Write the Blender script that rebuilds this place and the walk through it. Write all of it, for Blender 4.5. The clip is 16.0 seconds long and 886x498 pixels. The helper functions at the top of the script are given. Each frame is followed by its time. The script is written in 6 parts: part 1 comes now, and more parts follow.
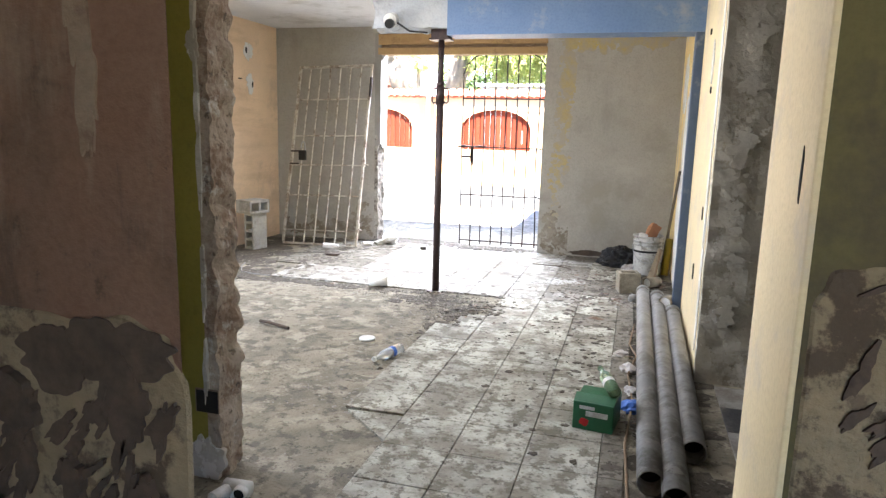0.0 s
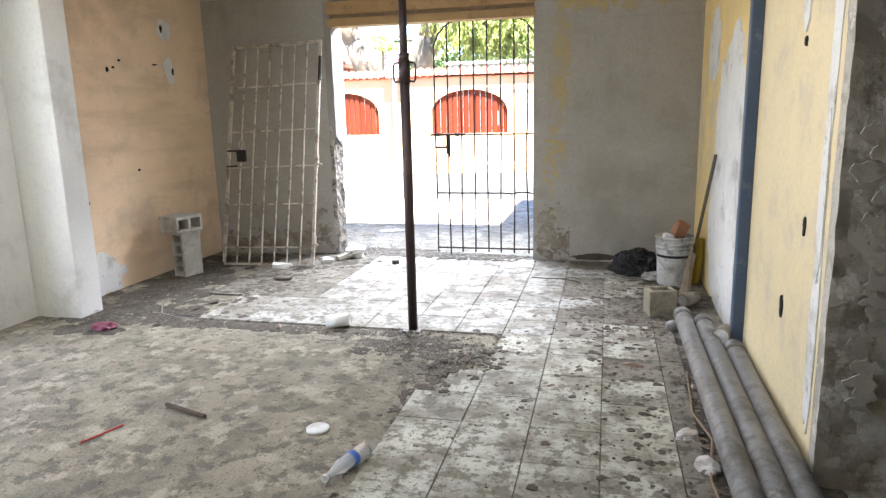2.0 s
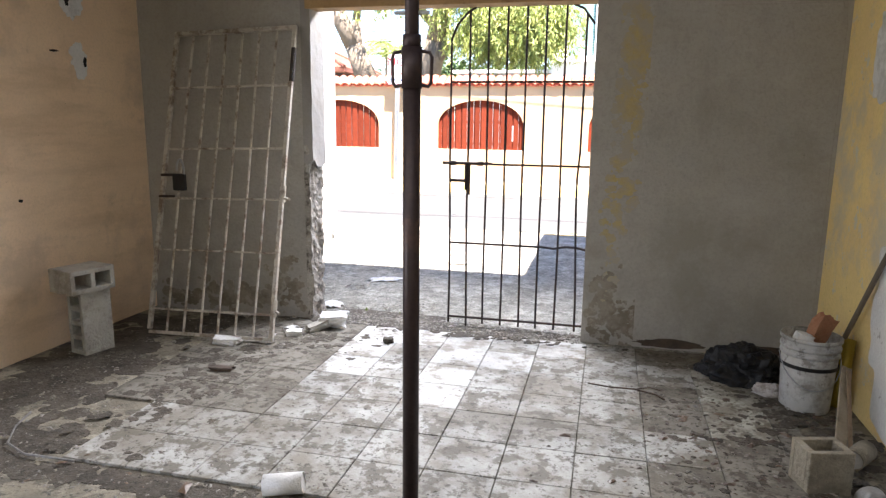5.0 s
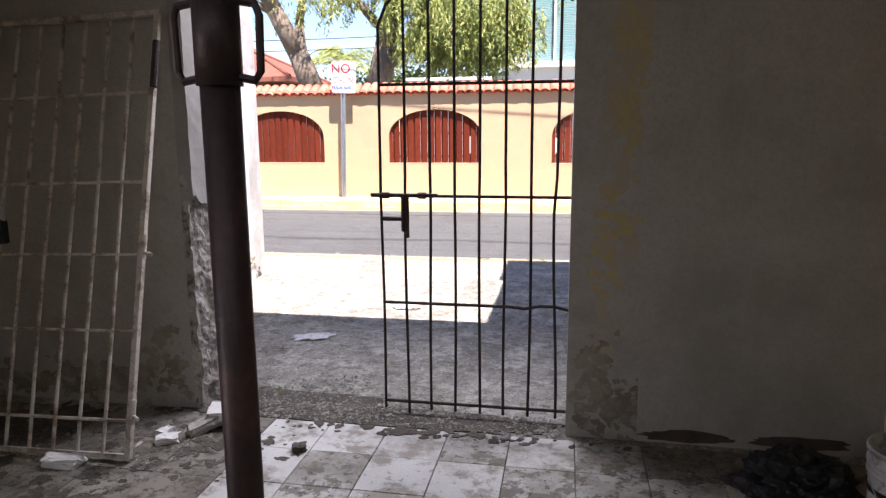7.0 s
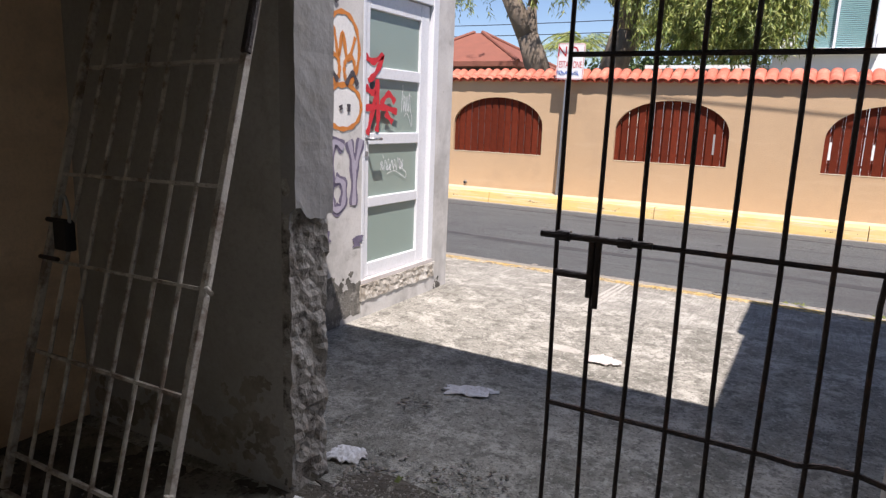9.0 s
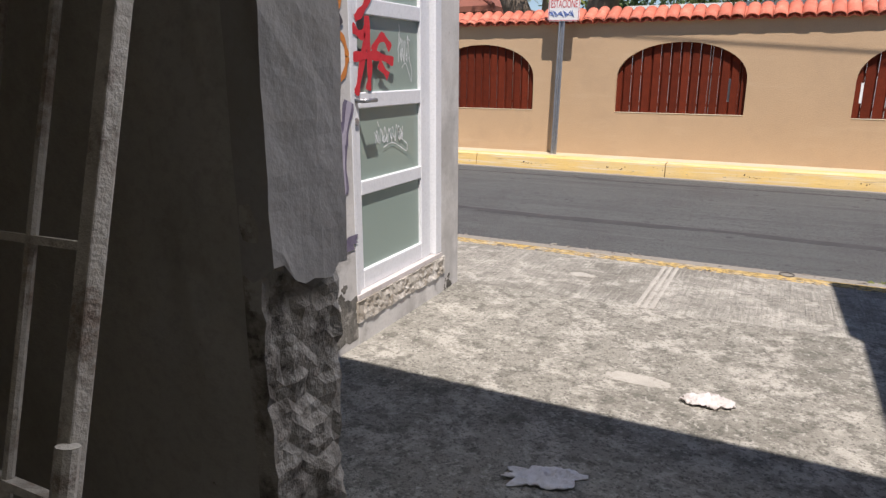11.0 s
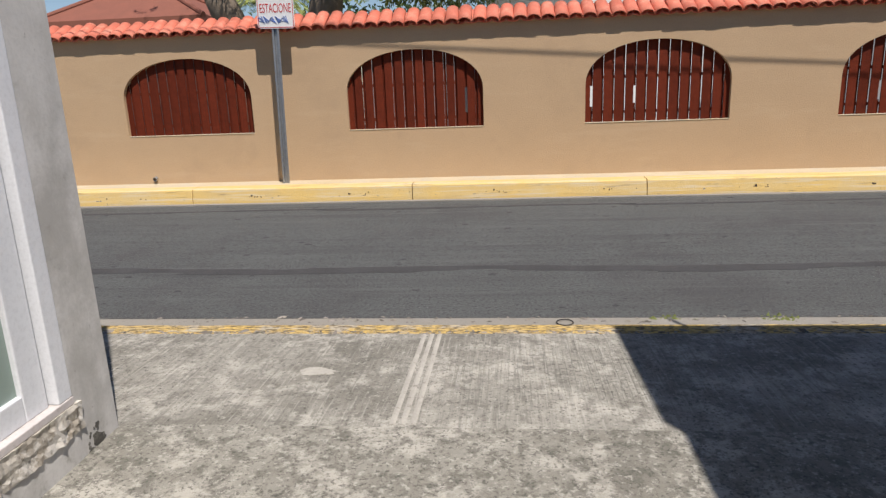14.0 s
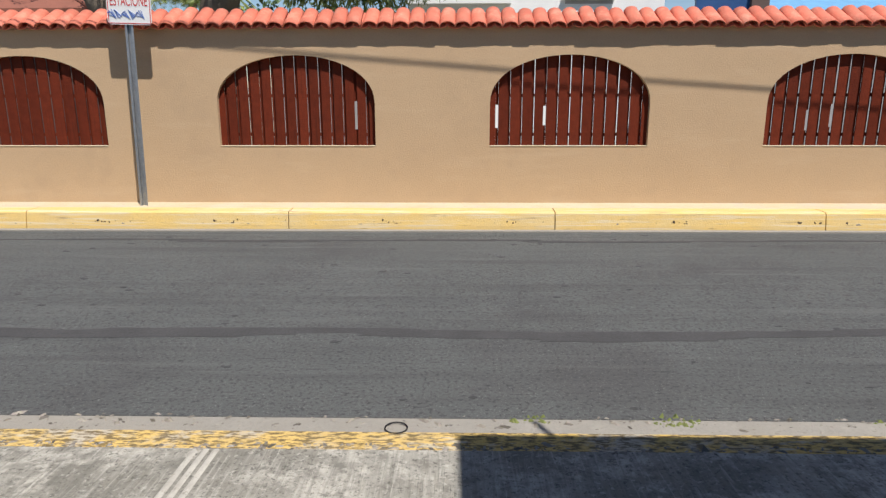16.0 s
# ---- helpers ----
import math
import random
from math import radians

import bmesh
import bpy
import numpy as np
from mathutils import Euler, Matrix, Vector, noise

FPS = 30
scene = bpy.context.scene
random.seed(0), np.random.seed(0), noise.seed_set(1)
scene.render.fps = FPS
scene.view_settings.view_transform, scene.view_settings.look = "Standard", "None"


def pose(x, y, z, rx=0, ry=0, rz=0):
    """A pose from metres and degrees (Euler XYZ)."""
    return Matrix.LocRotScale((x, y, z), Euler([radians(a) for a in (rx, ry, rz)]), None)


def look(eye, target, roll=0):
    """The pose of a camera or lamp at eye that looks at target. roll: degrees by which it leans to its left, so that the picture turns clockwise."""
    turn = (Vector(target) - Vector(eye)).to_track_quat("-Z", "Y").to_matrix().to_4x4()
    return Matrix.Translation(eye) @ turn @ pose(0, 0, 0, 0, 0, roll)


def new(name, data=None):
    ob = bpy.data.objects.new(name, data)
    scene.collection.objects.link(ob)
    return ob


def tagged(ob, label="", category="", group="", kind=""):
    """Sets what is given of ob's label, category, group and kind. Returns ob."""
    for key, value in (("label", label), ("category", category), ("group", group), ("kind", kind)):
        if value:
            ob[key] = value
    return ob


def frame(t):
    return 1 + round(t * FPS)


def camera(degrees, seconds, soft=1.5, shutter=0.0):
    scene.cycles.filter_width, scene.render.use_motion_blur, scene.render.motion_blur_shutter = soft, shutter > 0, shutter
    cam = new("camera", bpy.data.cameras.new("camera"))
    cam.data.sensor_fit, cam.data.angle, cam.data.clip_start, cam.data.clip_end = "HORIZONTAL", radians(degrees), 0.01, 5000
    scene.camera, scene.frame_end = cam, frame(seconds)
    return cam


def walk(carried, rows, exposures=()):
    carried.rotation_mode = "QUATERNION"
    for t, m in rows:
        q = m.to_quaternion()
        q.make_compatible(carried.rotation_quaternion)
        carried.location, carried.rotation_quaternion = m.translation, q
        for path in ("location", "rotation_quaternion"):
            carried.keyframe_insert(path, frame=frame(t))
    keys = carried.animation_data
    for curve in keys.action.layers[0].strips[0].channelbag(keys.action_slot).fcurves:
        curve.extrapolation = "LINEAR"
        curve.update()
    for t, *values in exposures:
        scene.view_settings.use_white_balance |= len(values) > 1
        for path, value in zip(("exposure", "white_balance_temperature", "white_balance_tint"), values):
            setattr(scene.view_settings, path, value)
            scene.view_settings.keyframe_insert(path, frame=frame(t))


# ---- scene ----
cam = camera(66.9, 16.0, 1.35)
PATH = [
    (0, (-0.039, 0.213, 1.348), (-0.575, 2.107, 0.998), 1.5),
    (0.5, (-0.143, 0.528, 1.351), (-0.676, 2.415, 0.957), 0.0),
    (1, (-0.23, 0.863, 1.384), (-0.792, 2.741, 0.986), -0.5),
    (1.5, (-0.34, 1.219, 1.386), (-0.874, 3.106, 0.995), 0.0),
    (2, (-0.41, 1.549, 1.38), (-0.878, 3.452, 0.979), -1.4),
    (2.5, (-0.462, 1.883, 1.397), (-0.997, 3.772, 1.014), -0.8),
    (3, (-0.585, 2.195, 1.415), (-1.117, 4.089, 1.051), 0.5),
    (3.5, (-0.675, 2.462, 1.416), (-1.187, 4.36, 1.048), 0.2),
    (4, (-0.759, 2.759, 1.422), (-1.28, 4.654, 1.053), 0.3),
    (4.2, (-0.799, 2.866, 1.428), (-1.31, 4.763, 1.054), 0.7),
    (6.3, (-1.099, 4.132, 1.462), (-1.473, 6.064, 1.106), -0.4),
    (6.4, (-1.101, 4.195, 1.466), (-1.455, 6.131, 1.112), -0.0),
    (6.5, (-1.086, 4.268, 1.486), (-1.431, 6.203, 1.117), -0.1),
    (7, (-1.092, 4.598, 1.487), (-1.448, 6.535, 1.138), -0.4),
    (7.5, (-1.103, 4.934, 1.486), (-1.533, 6.858, 1.152), 1.6),
    (8, (-1.158, 5.286, 1.508), (-1.592, 7.202, 1.132), 1.1),
    (8.5, (-1.206, 5.632, 1.516), (-1.95, 7.455, 1.166), 1.3),
    (9, (-1.311, 5.905, 1.518), (-2.271, 7.615, 1.127), 2.1),
    (9.2, (-1.379, 6.007, 1.522), (-2.363, 7.702, 1.125), 2.1),
    (11.3, (-2.353, 7.068, 1.486), (-3.137, 8.829, 0.954), -0.6),
    (11.5, (-2.405, 7.16, 1.502), (-3.045, 8.983, 0.982), -0.9),
    (12, (-2.516, 7.383, 1.513), (-2.828, 9.291, 1.003), -1.2),
    (12.5, (-2.545, 7.643, 1.522), (-2.685, 9.57, 1.005), -1.5),
    (13, (-2.521, 7.937, 1.54), (-2.746, 9.864, 1.055), -1.7),
    (13.5, (-2.512, 8.229, 1.514), (-2.706, 10.166, 1.058), -0.7),
    (14, (-2.414, 8.512, 1.5), (-2.612, 10.44, 1.006), -2.2),
    (14.5, (-2.219, 8.792, 1.507), (-2.425, 10.713, 0.989), -0.3),
    (15, (-2.073, 9.103, 1.522), (-2.169, 11.027, 0.988), -0.3),
    (15.5, (-1.936, 9.411, 1.536), (-1.923, 11.346, 1.029), -0.7),
    (16, (-1.767, 9.738, 1.538), (-1.808, 11.681, 1.066), -0.1),
]
EXPOSURES = [(0.0, 4.25, 6300, 16), (1.0, 4.15, 6250, 14), (1.5, 3.95, 6250, 14), (2.2, 3.72, 6300, 15), (3.0, 3.45, 6500, 16), (3.5, 3.34, 6500, 17), (4.2, 3.2, 6500, 17), (6.3, 2.4, 6500, 20), (7.0, 1.8, 6500, 25), (8.0, 1.13, 6500, 26), (8.7, 0.88, 6400, 22), (9.2, 0.75, 6400, 20), (11.3, 0.4, 6500, 18), (12.0, 0.32, 6500, 17), (13.0, 0.17, 6500, 17), (14.0, 0.2, 6500, 15), (15.2, 0.2, 6450, 15), (16.0, 0.37, 6400, 13)]
walk(cam, [(t, look(eye, target, roll)) for t, eye, target, roll in PATH], EXPOSURES)


# ---- daylight and added fill lamps ----
SUN = Vector((-0.65, 1.0, -2.25)).normalized()
world = bpy.data.worlds.new("sky")
scene.world = world
world.use_nodes = True
wn = world.node_tree.nodes
sky = wn.new("ShaderNodeTexSky")
sky.sky_type = "NISHITA"
sky.sun_disc = False
sky.sun_elevation = math.asin(-SUN.z)
sky.sun_rotation = math.atan2(-SUN.x, -SUN.y)
sky.dust_density = 0.0
sky.ozone_density = 4.0
world.node_tree.links.new(sky.outputs[0], wn["Background"].inputs[0])
wn["Background"].inputs[1].default_value = 0.074
sun = new("sun", bpy.data.lights.new("sun", "SUN"))
sun.data.energy, sun.data.angle, sun.data.color = 5.0, radians(0.53), (1.0, 0.95, 0.87)
sun.matrix_world = look((0, 0, 20), Vector((0, 0, 20)) + SUN)


def fill_lamp(name, size_x, size_y, watts, at, target, colour):
    """An added, unseen area lamp that brightens the rooms as daylight would."""
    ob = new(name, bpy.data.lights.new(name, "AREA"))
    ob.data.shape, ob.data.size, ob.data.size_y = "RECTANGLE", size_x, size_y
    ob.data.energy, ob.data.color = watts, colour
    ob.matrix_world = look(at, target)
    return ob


# added overhead lamp, no roof opening is known: brightens floor and walls
fill_lamp("roof_fill_lamp", 3.1, 1.7, 3.4, (-2.0, 3.9, 2.58), (-2.0, 3.901, 0), (0.97, 0.985, 1.0))
# added lamp in an invented gap on the left, brightens the yellow wall
fill_lamp("left_fill_lamp", 1.6, 1.9, 5.4, (-4.72, 3.75, 1.3), (0, 3.95, 1.2), (0.97, 0.985, 1.0))
# added lamp at an invented rear gap, lifts the near passage walls
fill_lamp("rear_fill_lamp", 1.4, 2.0, 0.40, (1.6, -1.62, 1.05), (1.6, 1, 1.0), (1.0, 0.95, 0.88))
# added lamp hung outside the doorway, boosts the sky and forecourt bounce coming in
fill_lamp("doorway_fill_lamp", 1.7, 0.4, 17, (-2.0, 9.1, 3.05), (-2.1, 7.0, 1.0), (0.93, 0.97, 1.0)).data.spread = radians(110)


# ---- materials ----
def surface(name, c1, c2, scale=6.0, rough=0.8, bump=0.15, stain=None, stain_scale=1.2, stain_amount=0.5,
            grain=60.0, metal=0.0, spec=0.4, vary=0.0, layers=(), flecks=None, fleck_scale=40.0, fleck_at=0.68, streaks=()):
    """A worn surface: two tones by noise, fine grain, broad stains, flecks and relief, in metres."""
    m = bpy.data.materials.new(name)
    m.use_nodes = True
    nt = m.node_tree
    n, link = nt.nodes, nt.links.new
    p = n["Principled BSDF"]
    tc, oi = n.new("ShaderNodeTexCoord"), n.new("ShaderNodeObjectInfo")
    add = n.new("ShaderNodeVectorMath")
    link(tc.outputs["Object"], add.inputs[0])
    link(oi.outputs["Location"], add.inputs[1])

    def noise_at(s, detail=6.0, roughness=0.62):
        t = n.new("ShaderNodeTexNoise")
        t.inputs["Scale"].default_value, t.inputs["Detail"].default_value = s, detail
        t.inputs["Roughness"].default_value = roughness
        link(add.outputs[0], t.inputs["Vector"])
        return t.outputs["Fac"]

    def ramp(src, lo, hi):
        r = n.new("ShaderNodeMapRange")
        r.inputs[1].default_value, r.inputs[2].default_value = lo, hi
        link(src, r.inputs[0])
        return r.outputs[0]

    def mix(fac, a, b):
        x = n.new("ShaderNodeMix")
        x.data_type = "RGBA"
        link(fac, x.inputs[0])
        for v, s in ((a, x.inputs[6]), (b, x.inputs[7])):
            if isinstance(v, tuple):
                s.default_value = (*v, 1)
            else:
                link(v, s)
        return x.outputs[2]

    col = mix(ramp(noise_at(scale), 0.35, 0.65), c1, c2)
    g = noise_at(grain, 3.0)
    dark = tuple(c * 0.72 for c in c1)
    gm = n.new("ShaderNodeMath")
    gm.operation = "MULTIPLY"
    link(ramp(g, 0.45, 0.75), gm.inputs[0])
    gm.inputs[1].default_value = 0.45
    col = mix(gm.outputs[0], col, dark)
    if flecks:
        col = mix(ramp(noise_at(fleck_scale, 4.0), fleck_at, fleck_at + 0.05), col, flecks)
    if stain:
        sm = n.new("ShaderNodeMath")
        sm.operation = "MULTIPLY"
        link(ramp(noise_at(stain_scale, 9.0, 0.7), 0.62 - 0.3 * stain_amount, 0.72 - 0.22 * stain_amount), sm.inputs[0])
        sm.inputs[1].default_value = 0.85
        col = mix(sm.outputs[0], col, stain)
    for lc, ls, lo, hi, amount in layers:
        lm = n.new("ShaderNodeMath")
        lm.operation = "MULTIPLY"
        link(ramp(noise_at(ls, 8.0, 0.68), lo, hi), lm.inputs[0])
        lm.inputs[1].default_value = amount
        col = mix(lm.outputs[0], col, lc)
    for sc, stretch, lo, hi, amount in streaks:
        vm = n.new("ShaderNodeVectorMath")
        vm.operation = "MULTIPLY"
        link(add.outputs[0], vm.inputs[0])
        vm.inputs[1].default_value = stretch
        st = n.new("ShaderNodeTexNoise")
        st.inputs["Scale"].default_value, st.inputs["Detail"].default_value, st.inputs["Roughness"].default_value = 1.0, 7.0, 0.65
        link(vm.outputs[0], st.inputs["Vector"])
        sm = n.new("ShaderNodeMath")
        sm.operation = "MULTIPLY"
        link(ramp(st.outputs["Fac"], lo, hi), sm.inputs[0])
        sm.inputs[1].default_value = amount
        col = mix(sm.outputs[0], col, sc)
    if vary:
        hs = n.new("ShaderNodeHueSaturation")
        vr = n.new("ShaderNodeMapRange")
        vr.inputs[3].default_value, vr.inputs[4].default_value = 1 - vary, 1 + vary
        link(oi.outputs["Random"], vr.inputs[0])
        link(vr.outputs[0], hs.inputs["Value"])
        link(col, hs.inputs["Color"])
        col = hs.outputs[0]
    link(col, p.inputs["Base Color"])
    rr = n.new("ShaderNodeMapRange")
    rr.inputs[3].default_value, rr.inputs[4].default_value = max(rough - 0.12, 0.05), min(rough + 0.12, 1)
    link(g, rr.inputs[0])
    link(rr.outputs[0], p.inputs["Roughness"])
    p.inputs["Metallic"].default_value = metal
    p.inputs["Specular IOR Level"].default_value = spec
    if bump:
        b = n.new("ShaderNodeBump")
        b.inputs["Strength"].default_value, b.inputs["Distance"].default_value = min(bump * 2, 1), 0.012
        h = n.new("ShaderNodeMath")
        h.operation = "ADD"
        link(noise_at(scale * 3), h.inputs[0])
        link(g, h.inputs[1])
        link(h.outputs[0], b.inputs["Height"])
        link(b.outputs[0], p.inputs["Normal"])
    return m


def glassy(name, colour, rough=0.02, trans=1.0, ior=1.45):
    m = bpy.data.materials.new(name)
    m.use_nodes = True
    p = m.node_tree.nodes["Principled BSDF"]
    p.inputs["Base Color"].default_value = (*colour, 1)
    p.inputs["Roughness"].default_value = rough
    p.inputs["Transmission Weight"].default_value = trans
    p.inputs["IOR"].default_value = ior
    return m


M = {}
M["peach"] = surface("peach_paint", (0.84, 0.635, 0.43), (0.77, 0.575, 0.385), 2.0, 0.75, 0.08, (0.58, 0.44, 0.31), 1.2, 0.3, layers=(((0.42, 0.32, 0.22), 3.2, 0.60, 0.72, 0.5), ((0.16, 0.12, 0.085), 26.0, 0.70, 0.73, 0.8)), streaks=(((0.50, 0.35, 0.22), (1.0, 1.1, 6.0), 0.50, 0.68, 0.42), ((0.40, 0.28, 0.18), (1.0, 1.6, 1.2), 0.56, 0.74, 0.35), ((0.84, 0.66, 0.47), (1.0, 1.3, 3.5), 0.56, 0.70, 0.4)))
M["yellow"] = surface("yellow_paint", (0.84, 0.635, 0.26), (0.78, 0.58, 0.26), 3.0, 0.7, 0.1, (0.56, 0.49, 0.36), 1.8, 0.4, layers=(((0.60, 0.57, 0.50), 5.0, 0.60, 0.62, 0.8), ((0.30, 0.22, 0.13), 20.0, 0.66, 0.69, 0.8), ((0.12, 0.09, 0.06), 34.0, 0.70, 0.72, 0.8)))
M["cream"] = surface("cream_paint", (0.74, 0.62, 0.375), (0.68, 0.57, 0.36), 3.0, 0.6, 0.08, (0.55, 0.48, 0.36), 3.0, 0.3, flecks=(0.2, 0.13, 0.09), fleck_scale=16, fleck_at=0.74)
M["plaster"] = surface("grey_plaster", (0.345, 0.323, 0.285), (0.40, 0.377, 0.34), 1.6, 0.9, 0.14, (0.27, 0.25, 0.21), 0.8, 0.35, layers=(((0.22, 0.20, 0.165), 2.4, 0.60, 0.72, 0.5), ((0.15, 0.13, 0.105), 30.0, 0.70, 0.73, 0.7)), streaks=(((0.26, 0.238, 0.20), (3.5, 1.0, 0.9), 0.54, 0.70, 0.5), ((0.46, 0.44, 0.40), (1.2, 1.0, 2.6), 0.56, 0.72, 0.4)))
M["stained"] = surface("brown_stained_plaster", (0.30, 0.27, 0.22), (0.25, 0.22, 0.175), 7.0, 0.95, 0.15, (0.17, 0.14, 0.105), 6.0, 0.5, layers=(((0.36, 0.335, 0.285), 14.0, 0.55, 0.60, 0.7),))
M["pier_skin"] = surface("pale_plaster_skin", (0.60, 0.57, 0.51), (0.52, 0.49, 0.43), 6.0, 0.9, 0.12, (0.38, 0.345, 0.29), 5.0, 0.4)
M["skim"] = surface("white_skim", (0.76, 0.75, 0.72), (0.69, 0.68, 0.65), 5.0, 0.85, 0.14, (0.44, 0.42, 0.38), 3.5, 0.35, layers=(((0.24, 0.21, 0.17), 14.0, 0.62, 0.66, 0.6),))
M["yellow_worn"] = surface("worn_yellow", (0.46, 0.35, 0.13), (0.38, 0.32, 0.21), 9.0, 0.85, 0.1, (0.34, 0.31, 0.26), 7.0, 0.75)
M["white"] = surface("white_paint", (0.74, 0.74, 0.71), (0.68, 0.68, 0.66), 3.0, 0.7, 0.06, (0.5, 0.49, 0.46), 1.5, 0.2)
M["ceiling"] = surface("ceiling_paint", (0.72, 0.72, 0.72), (0.64, 0.64, 0.64), 2.0, 0.9, 0.1, (0.45, 0.44, 0.42), 1.4, 0.3)
M["blue"] = surface("blue_paint", (0.12, 0.20, 0.36), (0.15, 0.23, 0.38), 3.0, 0.5, 0.06, (0.28, 0.31, 0.36), 3.0, 0.2)
M["paleblue"] = surface("bare_beam", (0.40, 0.43, 0.47), (0.46, 0.47, 0.48), 4.0, 0.9, 0.15, (0.28, 0.28, 0.28), 3.0, 0.3)
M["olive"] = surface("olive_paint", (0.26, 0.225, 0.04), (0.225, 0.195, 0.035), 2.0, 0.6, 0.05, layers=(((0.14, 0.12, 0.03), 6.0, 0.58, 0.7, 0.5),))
# darker copy of the olive paint: shade put into the colour, plus stains
M["olive_shaded_stained"] = surface("shaded_stained_olive_paint", (0.105, 0.09, 0.03), (0.085, 0.072, 0.026), 2.0, 0.75, 0.08, (0.06, 0.045, 0.025), 2.5, 0.4)
M["brown"] = surface("brown_wall", (0.17, 0.095, 0.062), (0.20, 0.125, 0.085), 3.0, 0.85, 0.15, (0.11, 0.068, 0.045), 3.0, 0.45, layers=(((0.06, 0.04, 0.03), 12.0, 0.60, 0.67, 0.6),), streaks=(((0.27, 0.205, 0.15), (7.0, 1.0, 1.6), 0.54, 0.66, 0.6), ((0.07, 0.05, 0.038), (9.0, 1.0, 2.0), 0.60, 0.68, 0.6)))
M["damp"] = surface("damp_plaster", (0.27, 0.215, 0.135), (0.20, 0.158, 0.095), 5.0, 0.9, 0.2, layers=(((0.055, 0.037, 0.026), 6.0, 0.52, 0.58, 0.85), ((0.10, 0.072, 0.05), 14.0, 0.56, 0.62, 0.7)))
M["mould"] = surface("black_mould", (0.060, 0.045, 0.035), (0.100, 0.070, 0.050), 12.0, 0.95, 0.1)
M["rubble"] = surface("broken_mortar", (0.34, 0.27, 0.205), (0.41, 0.34, 0.27), 14.0, 0.95, 0.35, (0.19, 0.12, 0.08), 9.0, 0.5, layers=(((0.52, 0.49, 0.43), 8.0, 0.58, 0.63, 0.7), ((0.08, 0.06, 0.045), 20.0, 0.58, 0.64, 0.8)))
M["pier"] = surface("stripped_plaster", (0.50, 0.465, 0.405), (0.44, 0.41, 0.35), 5.0, 0.9, 0.2, layers=(((0.33, 0.295, 0.24), 3.2, 0.53, 0.55, 0.8), ((0.62, 0.595, 0.54), 4.0, 0.56, 0.575, 0.8), ((0.16, 0.14, 0.11), 22.0, 0.62, 0.66, 0.6)))
M["slab"] = surface("dusty_concrete", (0.285, 0.255, 0.19), (0.225, 0.20, 0.15), 4.0, 0.95, 0.6, (0.15, 0.132, 0.10), 2.6, 0.55, layers=(((0.38, 0.345, 0.265), 5.0, 0.53, 0.60, 0.7), ((0.11, 0.096, 0.074), 9.0, 0.52, 0.58, 0.8), ((0.055, 0.048, 0.038), 30.0, 0.58, 0.64, 0.65)))
M["tile"] = surface("dirty_floor_tile", (0.52, 0.515, 0.445), (0.44, 0.435, 0.37), 3.0, 0.68, 0.08, (0.19, 0.172, 0.135), 4.0, 0.65, vary=0.08, spec=0.22, layers=(((0.20, 0.182, 0.14), 1.1, 0.48, 0.64, 0.55), ((0.135, 0.12, 0.088), 11.0, 0.51, 0.57, 0.8), ((0.075, 0.066, 0.05), 30.0, 0.55, 0.62, 0.75)))
M["tile_dusty"] = surface("mud_filmed_tile", (0.25, 0.232, 0.195), (0.20, 0.184, 0.152), 3.0, 0.8, 0.12, (0.115, 0.10, 0.078), 3.5, 0.6, vary=0.07, spec=0.15, layers=(((0.33, 0.315, 0.27), 7.0, 0.57, 0.63, 0.6), ((0.085, 0.074, 0.057), 11.0, 0.52, 0.58, 0.8), ((0.05, 0.043, 0.034), 28.0, 0.56, 0.62, 0.8)))
M["tile_clean"] = surface("wiped_floor_tile", (0.55, 0.545, 0.515), (0.47, 0.465, 0.435), 3.0, 0.6, 0.08, (0.24, 0.215, 0.175), 3.0, 0.45, vary=0.06, spec=0.3, layers=(((0.22, 0.195, 0.155), 6.0, 0.53, 0.59, 0.75), ((0.10, 0.088, 0.068), 22.0, 0.60, 0.66, 0.7)))
M["tile_back"] = surface("dusty_floor_tile", (0.45, 0.445, 0.415), (0.38, 0.375, 0.345), 3.0, 0.66, 0.08, (0.20, 0.18, 0.145), 3.5, 0.62, vary=0.08, spec=0.25, layers=(((0.20, 0.18, 0.145), 1.2, 0.47, 0.60, 0.65), ((0.125, 0.11, 0.085), 8.0, 0.51, 0.56, 0.85), ((0.065, 0.057, 0.044), 26.0, 0.55, 0.61, 0.8)))
M["checker_dark"] = surface("dark_tile", (0.04, 0.04, 0.045), (0.06, 0.06, 0.06), 6.0, 0.5, 0.05, (0.12, 0.11, 0.1), 5.0, 0.4)
M["checker_light"] = surface("pale_tile", (0.34, 0.33, 0.31), (0.28, 0.27, 0.25), 6.0, 0.5, 0.05, (0.15, 0.13, 0.11), 5.0, 0.5)
M["dirt"] = surface("dirt", (0.085, 0.072, 0.055), (0.13, 0.112, 0.086), 9.0, 1.0, 1.0, (0.05, 0.042, 0.033), 6.0, 0.55, layers=(((0.25, 0.228, 0.185), 24.0, 0.60, 0.64, 0.7), ((0.03, 0.026, 0.02), 40.0, 0.56, 0.62, 0.75)))
M["cement"] = surface("concrete_block", (0.44, 0.42, 0.365), (0.36, 0.34, 0.295), 9.0, 0.95, 0.4, (0.22, 0.20, 0.165), 6.0, 0.45)
M["block_dirty"] = surface("buff_block", (0.34, 0.30, 0.225), (0.27, 0.238, 0.18), 9.0, 0.95, 0.4, (0.18, 0.155, 0.115), 7.0, 0.45)
M["wood"] = surface("raw_timber", (0.42, 0.27, 0.12), (0.36, 0.22, 0.10), 7.0, 0.75, 0.15, (0.22, 0.13, 0.06), 5.0, 0.35)
